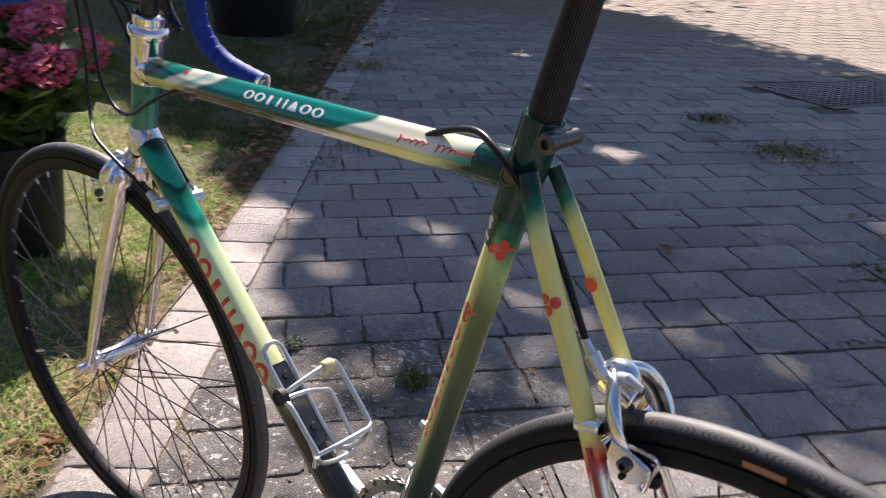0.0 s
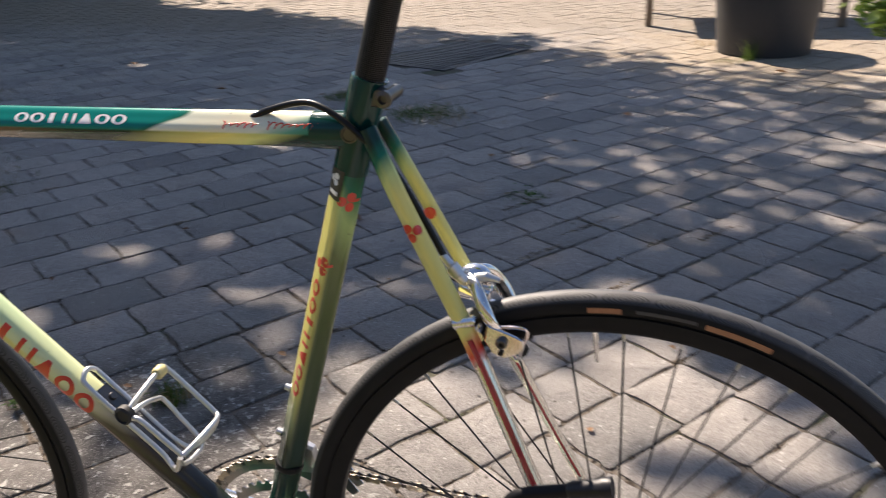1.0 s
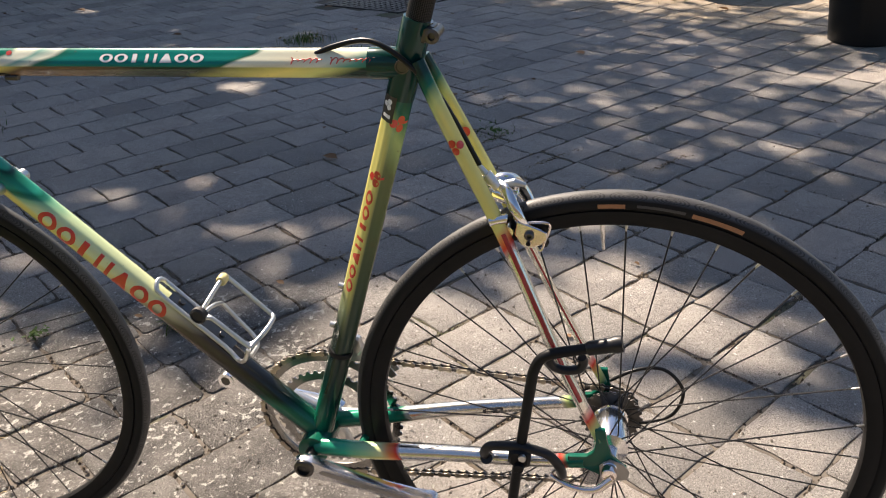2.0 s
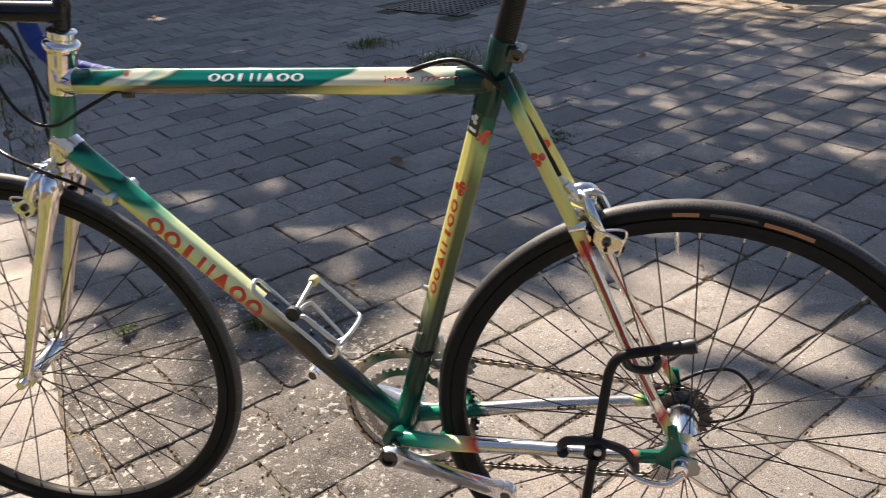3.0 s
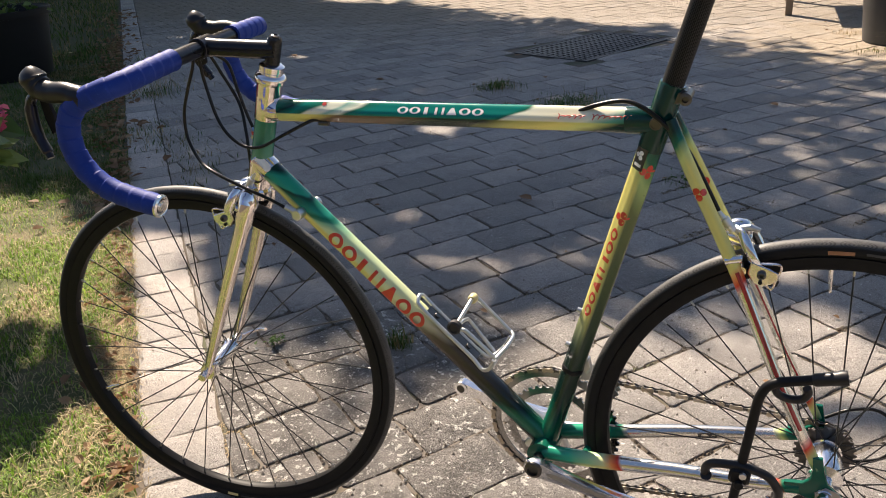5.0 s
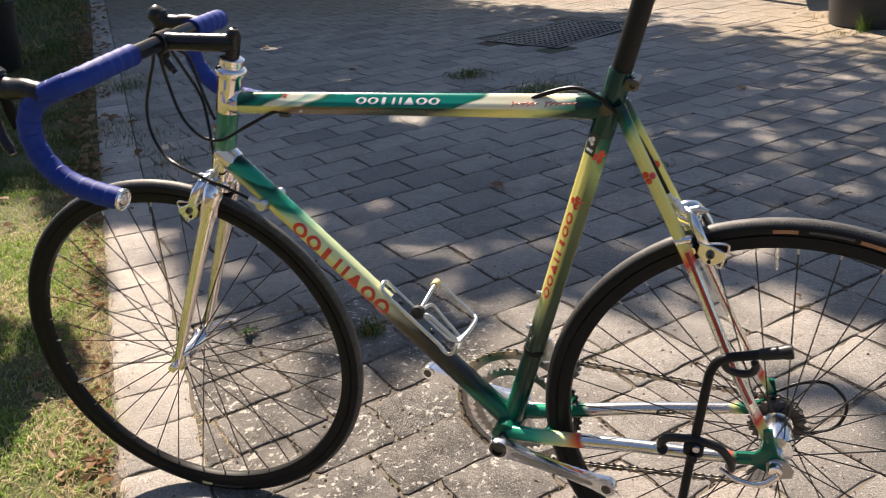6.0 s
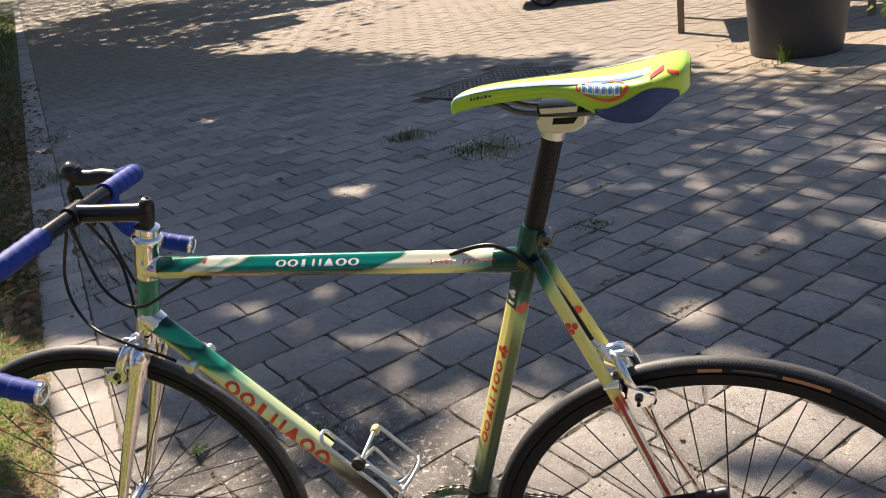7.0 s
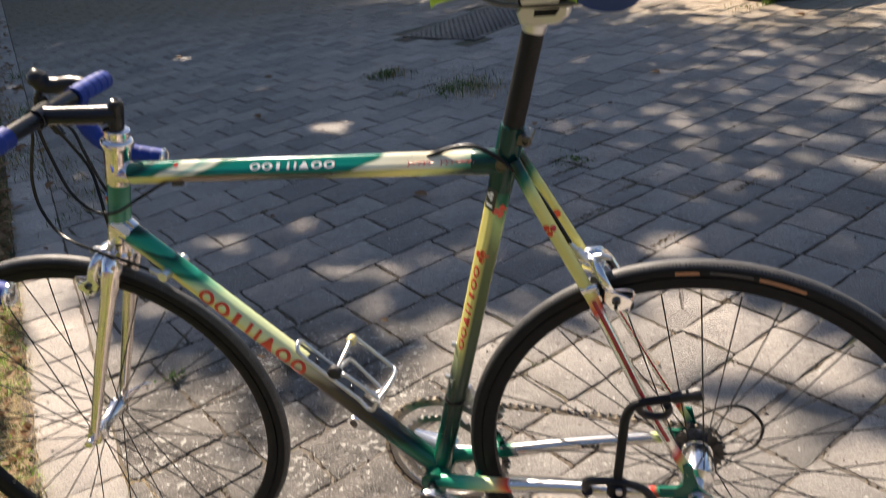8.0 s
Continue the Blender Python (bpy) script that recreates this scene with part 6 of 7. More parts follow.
for x, y, n, sp in ((-1.308, 0.548, 34, 0.016), (-1.19, 3.29, 120, 0.07), (-1.30, 3.20, 50, 0.05), (-1.76, 3.62, 60, 0.045), (-0.46, 2.12, 30, 0.04)):
    r = random.Random(int(-x * 1000))
    pl = [(x + r.gauss(0, sp), y + r.gauss(0, sp), r.uniform(0.004, 0.026)) for _ in range(n)]
    lone("weed_tuft", leaf_cards(pl, n, 0.017, 0.2, 0.6, 1.8)[:2] + ([(0, 0)] * (7 * n),), M["clover"], (x, y, 0), "small green leafy weed growing in a paving joint", "weed", "", "stuff", smooth=False)
for x, y, n, sp, tall, mat in [(-0.985, 0.640, 110, 0.018, 0.055, "weed"), (-1.19, 3.29, 300, 0.10, 0.050, "weed"), (-1.14, 3.24, 160, 0.12, 0.045, "straw"), (-1.76, 3.62, 190, 0.06, 0.055, "weed"), (-1.74, 3.60, 70, 0.07, 0.04, "straw"), (-0.46, 2.12, 60, 0.05, 0.022, "weed"), (-1.55, 3.2, 40, 0.04, 0.03, "weed"),
                               (0.19, 5.60, 60, 0.06, 0.055, "straw"), (0.47, 5.02, 70, 0.025, 0.16, "weed"), (0.33, 4.95, 90, 0.06, 0.04, "weed"), (-3.0, 2.15, 140, 0.09, 0.04, "weed"), (-2.75, 1.98, 90, 0.07, 0.035, "weed"), (-3.9, 3.1, 120, 0.08, 0.05, "weed"), (-4.9, 4.1, 120, 0.10, 0.06, "weed"), (-6.7, 9.9, 80, 0.12, 0.05, "weed"), (-4.15, 3.22, 200, 0.16, 0.06, "straw"), (-4.05, 3.15, 120, 0.12, 0.07, "weed"), (-3.35, 2.28, 140, 0.10, 0.045, "weed"), (-3.30, 2.26, 110, 0.12, 0.05, "straw"), (-2.55, 1.82, 90, 0.06, 0.04, "weed"), (-2.45, 1.55, 60, 0.05, 0.03, "weed")]:
    tuft(x, y, n, sp, tall, mat, "small green weed tuft growing in a paving joint" if mat == "weed" else "dry straw-coloured weed tuft by the pot")
for x, y, n, sp in ((-0.237, 1.889, 160, 0.06), (-1.12, 3.22, 200, 0.10), (-0.03, 1.30, 90, 0.05), (-1.17, 0.15, 260, 0.045), (-0.98, 0.02, 60, 0.05)):
    tuft(x, y, n, sp, 0.005, "straw", "dry brown moss and clippings in a paving joint", "dry_moss")


# ---------- drain grate let into the paving ----------
grate_m = pose(-1.52, 5.06, -0.004, 0, 0, 66)
grate = thing("drain_grate", (-1.52, 5.06, -0.004), "dark cast-iron drain grate let into the paving", "drain grate")
GW, GD = 0.98, 0.62
part("grate_frame", moved(joined(block(GW + 0.06, 0.03, 0.016, pose(0, -GD / 2 - 0.015, 0.0)), block(GW + 0.06, 0.03, 0.016, pose(0, GD / 2 + 0.015, 0.0)), block(0.03, GD, 0.016, pose(-GW / 2 - 0.015, 0, 0.0)), block(0.03, GD, 0.016, pose(GW / 2 + 0.015, 0, 0.0))), grate_m), M["iron"], grate)
for k in range(18):
    part("grate_bar", moved(block(0.026, GD, 0.014, pose(-GW / 2 + GW * (k + 0.5) / 18, 0, 0.0), 0.003), grate_m), M["iron"], grate)
for k in range(13):
    part("cross_bar", moved(block(GW, 0.024, 0.012, pose(0, -GD / 2 + GD * (k + 0.5) / 13, 0.0008), 0.002), grate_m), M["iron"], grate)

# ---------- pots and plants ----------
big = vec(0.575, 5.38, 0)
planter = thing("planter", big, "large round dark grey plastic planter at the edge of the paving", "planter")
part("pot_wall", lathe([(0.0, 0.0), (0.290, 0.0), (0.302, 0.006), (0.340, 0.400), (0.356, 0.402), (0.360, 0.410), (0.360, 0.440), (0.350, 0.446), (0.332, 0.440), (0.325, 0.400), (0.300, 0.350)], big, (0, 0, 1), 48), M["pot"], planter, "dark grey plastic pot with a rolled rim")
part("soil", lathe([(0.0, 0.400), (0.18, 0.402), (0.328, 0.395)], big, (0, 0, 1), 32), M["soil"], planter)
small = vec(1.225, 3.80, 0)
leafy = thing("potted_plant", small, "black pot with a bushy light green leafy plant", "potted plant")
part("pot", lathe([(0.0, 0.0), (0.150, 0.0), (0.158, 0.006), (0.192, 0.300), (0.204, 0.302), (0.206, 0.328), (0.198, 0.332), (0.186, 0.325), (0.170, 0.27)], small, (0, 0, 1), 40), M["black_pot"], leafy, "black plastic pot")
part("soil", lathe([(0.0, 0.290), (0.10, 0.292), (0.182, 0.286)], small, (0, 0, 1), 28), M["soil"], leafy)
rr = random.Random(11)
stems, leaves = [], []
for k in range(46):
    a, out = rr.uniform(0, 6.283), rr.uniform(0.05, 0.50)
    tip = small + vec(out * math.cos(a), out * math.sin(a), rr.uniform(0.42, 0.74) - out * 0.40)
    base = small + vec(0.05 * math.cos(a), 0.05 * math.sin(a), 0.28)
    pts = smooth_path([base, base.lerp(tip, 0.55) + vec(0, 0, 0.05), tip], 4)
    stems.append(tube(pts, [0.006 - 0.004 * i / len(pts) for i in range(len(pts))], 6))
    for i in range(3, len(pts)):
        for _ in range(5):
            leaves.append(tuple(pts[i] + vec(rr.uniform(-0.06, 0.06), rr.uniform(-0.06, 0.06), rr.uniform(-0.05, 0.04))))
part("stem", joined(*stems), M["hydrangea_leaf"], leafy)
part("foliage", leaf_cards(leaves, 12, 0.085, 0.18, 0.75, 1.9)[:2] + ([(0, 0)] * (7 * len(leaves)),), M["plant_leaf"], leafy, "many pointed light green leaves", smooth=False)

hyd = vec(-2.36, 0.29, 0)
flower = thing("flowering_hydrangea", hyd, "pink flowering hydrangea in a black plastic pot on the lawn", "potted plant")
part("pot", lathe([(0.0, 0.0), (0.150, 0.0), (0.156, 0.006), (0.186, 0.320), (0.198, 0.322), (0.200, 0.350), (0.190, 0.354), (0.178, 0.345), (0.170, 0.30)], hyd, (0, 0, 1), 40), M["black_pot"], flower, "black plastic pot")
part("soil", lathe([(0.0, 0.310), (0.10, 0.312), (0.176, 0.306)], hyd, (0, 0, 1), 28), M["soil"], flower)
stems, leaves, heads = [], [], []
for k in range(22):
    a, out = k * 2.4, 0.05 + 0.28 * math.sqrt((k + 0.5) / 22)
    tip = hyd + vec(out * math.cos(a), out * math.sin(a) + 0.02, 0.76 - 0.55 * out + rr.uniform(-0.04, 0.04))
    base = hyd + vec(0.04 * math.cos(a), 0.04 * math.sin(a), 0.31)
    pts = smooth_path([base, base.lerp(tip, 0.5) + vec(0, 0, 0.04), tip], 4)
    stems.append(tube(pts, 0.004, 6))
    for i in range(2, len(pts)):
        for _ in range(4):
            leaves.append(tuple(pts[i] + vec(rr.uniform(-0.07, 0.07), rr.uniform(-0.07, 0.07), rr.uniform(-0.09, 0.01))))
    if k % 5 != 4:
        heads.append(tip)
part("stem", joined(*stems), M["hydrangea_leaf"], flower)
part("foliage", leaf_cards(leaves, 13, 0.105, 0.16, 0.7, 1.5)[:2] + ([(0, 0)] * (7 * len(leaves)),), M["hydrangea_leaf"], flower, "broad green hydrangea leaves", smooth=False)
for c in heads:
    pts = []
    for k in range(130):
        z = 1 - 2 * (k + 0.5) / 130
        t = k * 2.39996
        q = math.sqrt(1 - z * z)
        R = 0.062 * rr.uniform(0.88, 1.08)
        pts.append(tuple(c + vec(R * q * math.cos(t), R * q * math.sin(t), R * z * 0.8)))
    part("flower_head", leaf_cards(pts, 17, 0.024, 0.2, 0.9, 1.1)[:2] + ([(0, 0)] * (7 * len(pts)),), M["petal"], flower, "round pink flower head", smooth=False)

far_pot = vec(-5.62, 3.42, 0)
tub = thing("planter", far_pot, "large black plastic tub planter on the lawn", "planter")
part("pot_wall", lathe([(0.0, 0.0), (0.300, 0.0), (0.310, 0.006), (0.372, 0.455), (0.392, 0.457), (0.396, 0.500), (0.386, 0.505), (0.366, 0.495), (0.355, 0.45), (0.34, 0.40)], far_pot, (0, 0, 1), 48), M["black_pot"], tub, "black plastic tub with a broad rim")
part("soil", lathe([(0.0, 0.450), (0.20, 0.452), (0.362, 0.445)], far_pot, (0, 0, 1), 32), M["soil"], tub)
leaves = [tuple(far_pot + vec(rr.gauss(0, 0.13), rr.gauss(0, 0.13), 0.47 + abs(rr.gauss(0, 0.09)))) for _ in range(150)]
part("foliage", leaf_cards(leaves, 19, 0.07, 0.2, 0.8, 1.7)[:2] + ([(0, 0)] * (7 * len(leaves)),), M["hydrangea_leaf"], tub, smooth=False)

# ---------- wooden garden table and a wheeled black cart at the back ----------
table = thing("garden_table", (0.35, 7.3, 0), "weathered wooden slatted garden table on square legs", "garden table")
TX = [(-0.235, 6.56), (1.25, 6.62), (-0.268, 7.45), (1.21, 7.52)]
for x, y in TX:
    part("leg", block(0.055, 0.055, 0.70, pose(x, y, 0.35, 0, 0, 2), 0.005), M["wood"], table)
for k in range(8):
    t = k / 7
    a, b = Vector((-0.33, 6.48)).lerp(Vector((-0.37, 7.54)), t), Vector((1.34, 6.54)).lerp(Vector((1.30, 7.60)), t)
    mid, d = (a + b) / 2, b - a
    part("tabletop_slat", block(d.length, 0.150, 0.028, pose(mid.x, mid.y, 0.724, 0, 0, math.degrees(math.atan2(d.y, d.x))), 0.004), M["wood"], table)
for (xa, ya), (xb, yb) in ((TX[0], TX[1]), (TX[2], TX[3]), (TX[0], TX[2]), (TX[1], TX[3])):
    d = math.hypot(xb - xa, yb - ya) - 0.05
    part("apron", block(d, 0.022, 0.090, pose((xa + xb) / 2, (ya + yb) / 2, 0.655, 0, 0, math.degrees(math.atan2(yb - ya, xb - xa))), 0.003), M["wood"], table)

cart = thing("garden_cart", (-2.3, 9.9, 0), "black garden cart with thin spoked wheels", "garden cart")
part("tub", prism([(-0.62, 0.16), (0.62, 0.16), (0.74, 0.52), (-0.74, 0.52)], 0.80, pose(-1.75, 9.95, 0, 0, 0, 8), 0.02), M["black_pot"], cart, "black plastic cart body")
for x, y in ((-1.90, 9.35), (-1.05, 9.48)):
    c = vec(x, y, 0.20)
    wv = part("cart_wheel", tube([c + Matrix.Rotation(radians(8), 3, "Z") @ vec(0.185 * math.cos(t), 0, 0.185 * math.sin(t)) for t in np.linspace(0, 6.2832, 41)[:-1]], 0.016, 10, closed=True), M["black"], cart)
    part("wheel_spokes", joined(*[rod(c, c + Matrix.Rotation(radians(8), 3, "Z") @ vec(0.18 * math.cos(t), 0, 0.18 * math.sin(t)), 0.004, 6) for t in np.radians(range(0, 360, 30))], disc_rod(c + vec(0.003, -0.03, 0), (-0.14, 1, 0), 0.03, 0.06)), M["steel"], wv)
    part("axle_stub", rod(c, c + vec(-0.05, 0.40, 0), 0.012, 8), M["steel"], cart)

# ---------- plain unseen wall closing the place behind the viewer, added for dark reflections ---
lone("wall_south", block(26.0, 0.24, 2.6, pose(2.0, -6.5, 1.29, 0, 0, -8), 0.01), M["unseen_wall"], (2.0, -6.5, 0), "plain dark brown wall, unseen, added for dark reflections", "wall", kind="structure")

# ---------- trees whose crowns shade the paving; they stand beyond the view ----------
SUN_STEP = TO_SUN / TO_SUN.z


FLECKS = ((-1.74, 2.69, 0.15, 0.11), (1.00, 3.04, 0.52, 0.18), (0.59, 2.78, 0.13, 0.07), (0.56, 2.07, 0.13, 0.06), (-0.10, 3.45, 0.12, 0.08), (-0.42, 2.58, 0.12, 0.06), 
          (-0.90, 0.97, 0.15, 0.09), (-2.10, 1.10, 0.12, 0.07), (-1.62, 0.89, 0.13, 0.06), (-3.69, 4.43, 0.14, 0.09), (-0.08, 1.40, 0.18, 0.10), (-0.43, 1.35, 0.12, 0.07), (1.30, 3.75, 0.5, 0.16),
          (-1.08, 1.13, 0.12, 0.09), (-0.95, 1.18, 0.10, 0.06), (-0.79, 1.29, 0.12, 0.06), (-0.63, 1.27, 0.12, 0.07), (-0.70, 0.86, 0.16, 0.08), (-1.35, 1.53, 0.10, 0.06), (-1.62, 1.36, 0.14, 0.07))

# thin sprays of unseen leaves, added to cast soft shade on sunny paving
SHADE_SPRAYS = ((0.36, 0.57, 0.17, 0.09), (0.10, 0.66, 0.10, 0.06))


def in_fleck(x, y):
    """Openings in the crown where the sun comes through."""
    return any(((x - a) / c) ** 2 + ((y - b) / d) ** 2 + 0.35 + 0.9 * noise.noise(vec(x * 9, y * 9, a)) < 1 for a, b, c, d in FLECKS)


def lawn_patch_caster(x, y):
    """Dense unseen leaves, added low over the lawn to cast its dark patch."""
    return 1.0 if (abs((x + 1.95) / 0.38) ** 2.6 + abs((y - 0.01) / 0.40) ** 2.6) + 0.45 * noise.noise(vec(x * 5, y * 5, 3.0)) < 1 else 0.0


def shade_density(x, y):
    """How thick the crown is on the sun's way to a place on the ground, 0 to 1."""
    d1 = 0.86 * (y - 4.85 + 0.57 * x)  # beyond the crown's far rim
    near = 0.64 + 0.52 * math.exp(-((x + 0.03) / 0.40) ** 2) - 0.42 * math.exp(-((x + 1.00) / 0.24) ** 2) + 0.10 * math.exp(-((x + 1.60) / 0.32) ** 2) + 0.32 * math.exp(-((x + 0.58) / 0.20) ** 2) + 0.60 * min(1.1, max(0.0, -x - 1.9))
    d2 = near - y
    if y < (1.15 if from_edge((x, y, 0)) > 0 else 1.05) + 0.25 * max(0.0, -x - 2.3):
        d2 = max(d2, 0.25 - from_edge((x, y, 0)))
    d3 = x - 1.15 - 0.10 * (y - 1.5)
    wob = 0.34 * noise.noise(vec(x * 1.1, y * 1.1, 1.7)) + 0.26 * noise.noise(vec(x * 3.1, y * 3.1, 6.1)) + 0.16 * noise.noise(vec(x * 8, y * 8, 2.1))
    inside = -max(d1, d2, d3 * 0.7) + wob
    gaps = noise.noise(vec(x * 2.1, y * 2.1, 11.0)) + 0.8 * noise.noise(vec(x * 5.3, y * 5.3, 4.0)) + 0.5 * noise.noise(vec(x * 11, y * 11, 8.0))
    thick = 1.0 if gaps < (0.95 if y > 0.95 else 0.60) and not in_fleck(x, y) else 0.07
    # thin places in the crown let dim flecks through, more of them near its rim
    dapple = noise.noise(vec(x * 2.7, y * 3.6, 21.0)) + 0.7 * noise.noise(vec(x * 6.5, y * 8.0, 14.0))
    thick *= 1.0 - min(0.86, max(0.0, (dapple - (0.50 if y < 1.5 and x > -0.7 else 0.74 if x > -0.6 else 0.52)) * 2.4))
    # the crown is thinner towards its far side
    thick *= 1.0 - 0.17 * min(1.0, max(0.0, (x + 1.1) * 2.0)) - 0.44 * min(1.0, max(0.0, (x + 0.55) * 1.6)) * min(1.0, max(0.0, (y - 1.4) * 1.5))
    soft = 0.75 if d1 > max(d2, d3 * 0.7) else 0.30
    strip = from_edge((x, y, 0)) - 0.16 - 0.55 * max(0.0, 0.62 - y) + 0.10 * noise.noise(vec(x * 5, y * 5, 7.0))
    if from_edge((x, y, 0)) > 0.0 and strip < 0.14 and 0.15 < y < 1.0:
        thick *= max(0.0, strip / 0.14)
    for a, b, c, d in SHADE_SPRAYS:
        if ((x - a) / c) ** 2 + ((y - b) / d) ** 2 + 0.5 * noise.noise(vec(x * 7, y * 7, a)) < 1:
            return 0.5
    return min(1.0, max(0.0, 0.5 + inside / soft)) * thick


def lawn_shade(x, y):
    """The second crown shades the lawn and the far, left-hand paving."""
    if x < -3.2 and y > 1.6 and from_edge((x, y, 0)) < 0.30 + 0.5 * noise.noise(vec(x * 1.5, y * 1.5, 8.0)):
        return 0.95
    if 0.86 * (y - 4.85 + 0.57 * x) < 0.3 * noise.noise(vec(x * 1.2, y * 1.2, 5.0)):
        return 0.0 if y < 0.64 + 0.60 * min(1.1, max(0.0, -x - 1.9)) else 1.0
    far = y - 10.2 + 0.30 * (x + 7) + 1.2 * noise.noise(vec(x * 0.7, y * 0.7, 2.0))
    clump = 0.95 if noise.noise(vec(x * 0.9, y * 0.9, 7.0)) + 0.6 * noise.noise(vec(x * 2.3, y * 2.3, 3.0)) > -0.14 else (0.10 if x > -5.5 else 0.30)
    if x > -5.5 - 0.35 * (y - 9.0) + 1.6 * noise.noise(vec(x * 0.8, y * 0.8, 9.0)):
        return 0.02
    return clump if far > 0 else (0.80 * clump if x < -6 else 0.25 * clump)


def crown(name_seed, n, box, low, high, size, dens):
    r = np.random.RandomState(name_seed)
    pts = []
    while len(pts) < n:
        x, y = r.uniform(box[0], box[1]), r.uniform(box[2], box[3])
        if r.rand() > dens(x, y):
            continue
        h = r.uniform(low, high)
        pts.append((x + SUN_STEP.x * h, y + SUN_STEP.y * h, h))
    return leaf_cards(pts, name_seed + 1, size, 0.15, 1.1, 1.6)


def tree(at, limbs, leaf_shape, label):
    at = Vector(at)
    t = thing("tree", at, label, "tree")
    trunk = smooth_path([at + vec(0, 0, -0.05), at + vec(0.05, 0.02, 0.8), at + vec(0.25, 0.12, 2.0), at + vec(0.7, 0.3, 3.3)], 6)
    part("trunk", tube(trunk, [0.30 - 0.14 * i / len(trunk) + 0.10 * math.exp(-i * 0.9) for i in range(len(trunk))], 16), M["bark"], t)
    fork = trunk[-1]
    for tip in limbs:
        tip = Vector(tip)
        mid = fork.lerp(tip, 0.5) + vec(0, 0, 0.5)
        pts = smooth_path([fork - vec(0.1, 0.05, 0.2), mid, tip], 6)
        part("limb", tube(pts, [0.13 - 0.10 * i / len(pts) for i in range(len(pts))], 10), M["bark"], t)
    part("crown", leaf_shape[:2] + ([(0, 0)] * len(leaf_shape[0]),), M["tree_leaf"], t, "broad leafy crown with gaps", smooth=False)


# last limb and second crown are added to cast the lawn's dark patch
tree((-10.3, 5.2, 0), [(-4.6, 6.2, 4.8), (-5.2, 8.0, 5.6), (-6.2, 9.6, 5.6), (-3.2, 5.6, 4.6), (-7.6, 7.8, 5.8), (-3.7, 1.9, 2.5)],
     joined(crown(21, 48000, (-4.4, 1.6, 0.0, 8.2), 5.0, 8.0, 0.105, shade_density), crown(41, 1000, (-2.6, -1.2, -0.7, 0.8), 2.1, 2.8, 0.085, lawn_patch_caster)), "broad-crowned garden tree beyond the lawn")
tree((-12.6, 9.4, 0), [(-9.5, 12.5, 5.2), (-8.0, 10.8, 5.4), (-12.5, 14.5, 5.8), (-10.5, 10.0, 5.0)],
     joined(crown(31, 88000, (-15.0, -4.2, 1.5, 19.0), 4.6, 7.4, 0.19, lawn_shade), crown(51, 26000, (-36.0, -14.5, 4.0, 34.0), 5.0, 8.0, 0.32, lawn_shade)), "second garden tree behind the lawn")


# ---------- paving pieces ----------
def paver_shape(poly, top, r, depth=0.016, bev=0.0026, rings=3):
    """A worn concrete block: a convex outline with rounded shoulders. Outline about its own middle."""
    n = len(poly)
    inner = []
    for i in range(n):
        p = poly[i]
        d = Vector((p[0], p[1]))
        k = max(0.0, 1 - bev * 1.5 / max(d.length, 1e-4))
        inner.append((p[0] * k, p[1] * k))
    verts = [vec(x, y, -depth) for x, y in poly] + [vec(p[0] * 0.85 + q[0] * 0.15, p[1] * 0.85 + q[1] * 0.15, top - bev * 0.7) for p, q in zip(poly, inner)] + [vec(x, y, top) for x, y in inner]
    faces = []
    if rings == 1:
        verts = [vec(x, y, -depth) for x, y in poly] + [vec(x, y, top) for x, y in inner]
        return verts, [(i, (i + 1) % n, n + (i + 1) % n, n + i) for i in range(n)] + [tuple(n + i for i in range(n))], []
    for k in range(2):
        faces += [(k * n + i, k * n + (i + 1) % n, (k + 1) * n + (i + 1) % n, (k + 1) * n + i) for i in range(n)]
    faces.append(tuple(2 * n + i for i in range(n)))
    return verts, faces, [(0, 0)] * len(verts)


def rough_rect(l, w, r):
    """A block outline with worn corners and uneven, chipped sides."""
    pts = []
    corners = ((-1, -1), (1, -1), (1, 1), (-1, 1))
    for i, (cx, cy) in enumerate(corners):
        a, b = r.uniform(0.003, 0.015), r.uniform(0.003, 0.013)
        x, y = cx * l / 2 + r.uniform(-0.0035, 0.003), cy * w / 2 + r.uniform(-0.0035, 0.003)
        first, second = (x, y - cy * b), (x - cx * a, y)
        pts += [first, second] if cx * cy > 0 else [second, first]
        nx, ny = corners[(i + 1) % 4]
        for t in (0.26, 0.5, 0.75):
            t += r.uniform(-0.08, 0.08)
            mx, my = (cx * (1 - t) + nx * t) * l / 2, (cy * (1 - t) + ny * t) * w / 2
            push = r.uniform(-0.0050, 0.0024)
            pts.append((mx + (push * cx if cx == nx else 0), my + (push * cy if cy == ny else 0)))
    return pts


def clip(poly, side, off):
    """Keeps the part of a polygon with side . p > off."""
    out = []
    for i, p in enumerate(poly):
        q = poly[(i + 1) % len(poly)]
        a, b = side[0] * p[0] + side[1] * p[1] - off, side[0] * q[0] + side[1] * q[1] - off
        if a > 0:
            out.append(p)
        if a * b < 0:
            t = a / (a - b)
            out.append((p[0] + (q[0] - p[0]) * t, p[1] + (q[1] - p[1]) * t))
    return out


COURSE = radians(53.2)
CU, CV = Vector((math.cos(COURSE), math.sin(COURSE))), Vector((-math.sin(COURSE), math.cos(COURSE)))
LEN, WID, GAP = 0.2360, 0.1815, 0.0054
pr = random.Random(5)
NARROW = 0.1625
SIZES = ((LEN, WID, 14), (0.165, NARROW, 6), (0.195, NARROW, 6), (0.225, NARROW, 6))
SHAPES = {(a, b): [to_mesh("paver", paver_shape(rough_rect(a - GAP, b - GAP, pr), 0.0, pr), M["paver"]) for _ in range(k)] for a, b, k in SIZES}
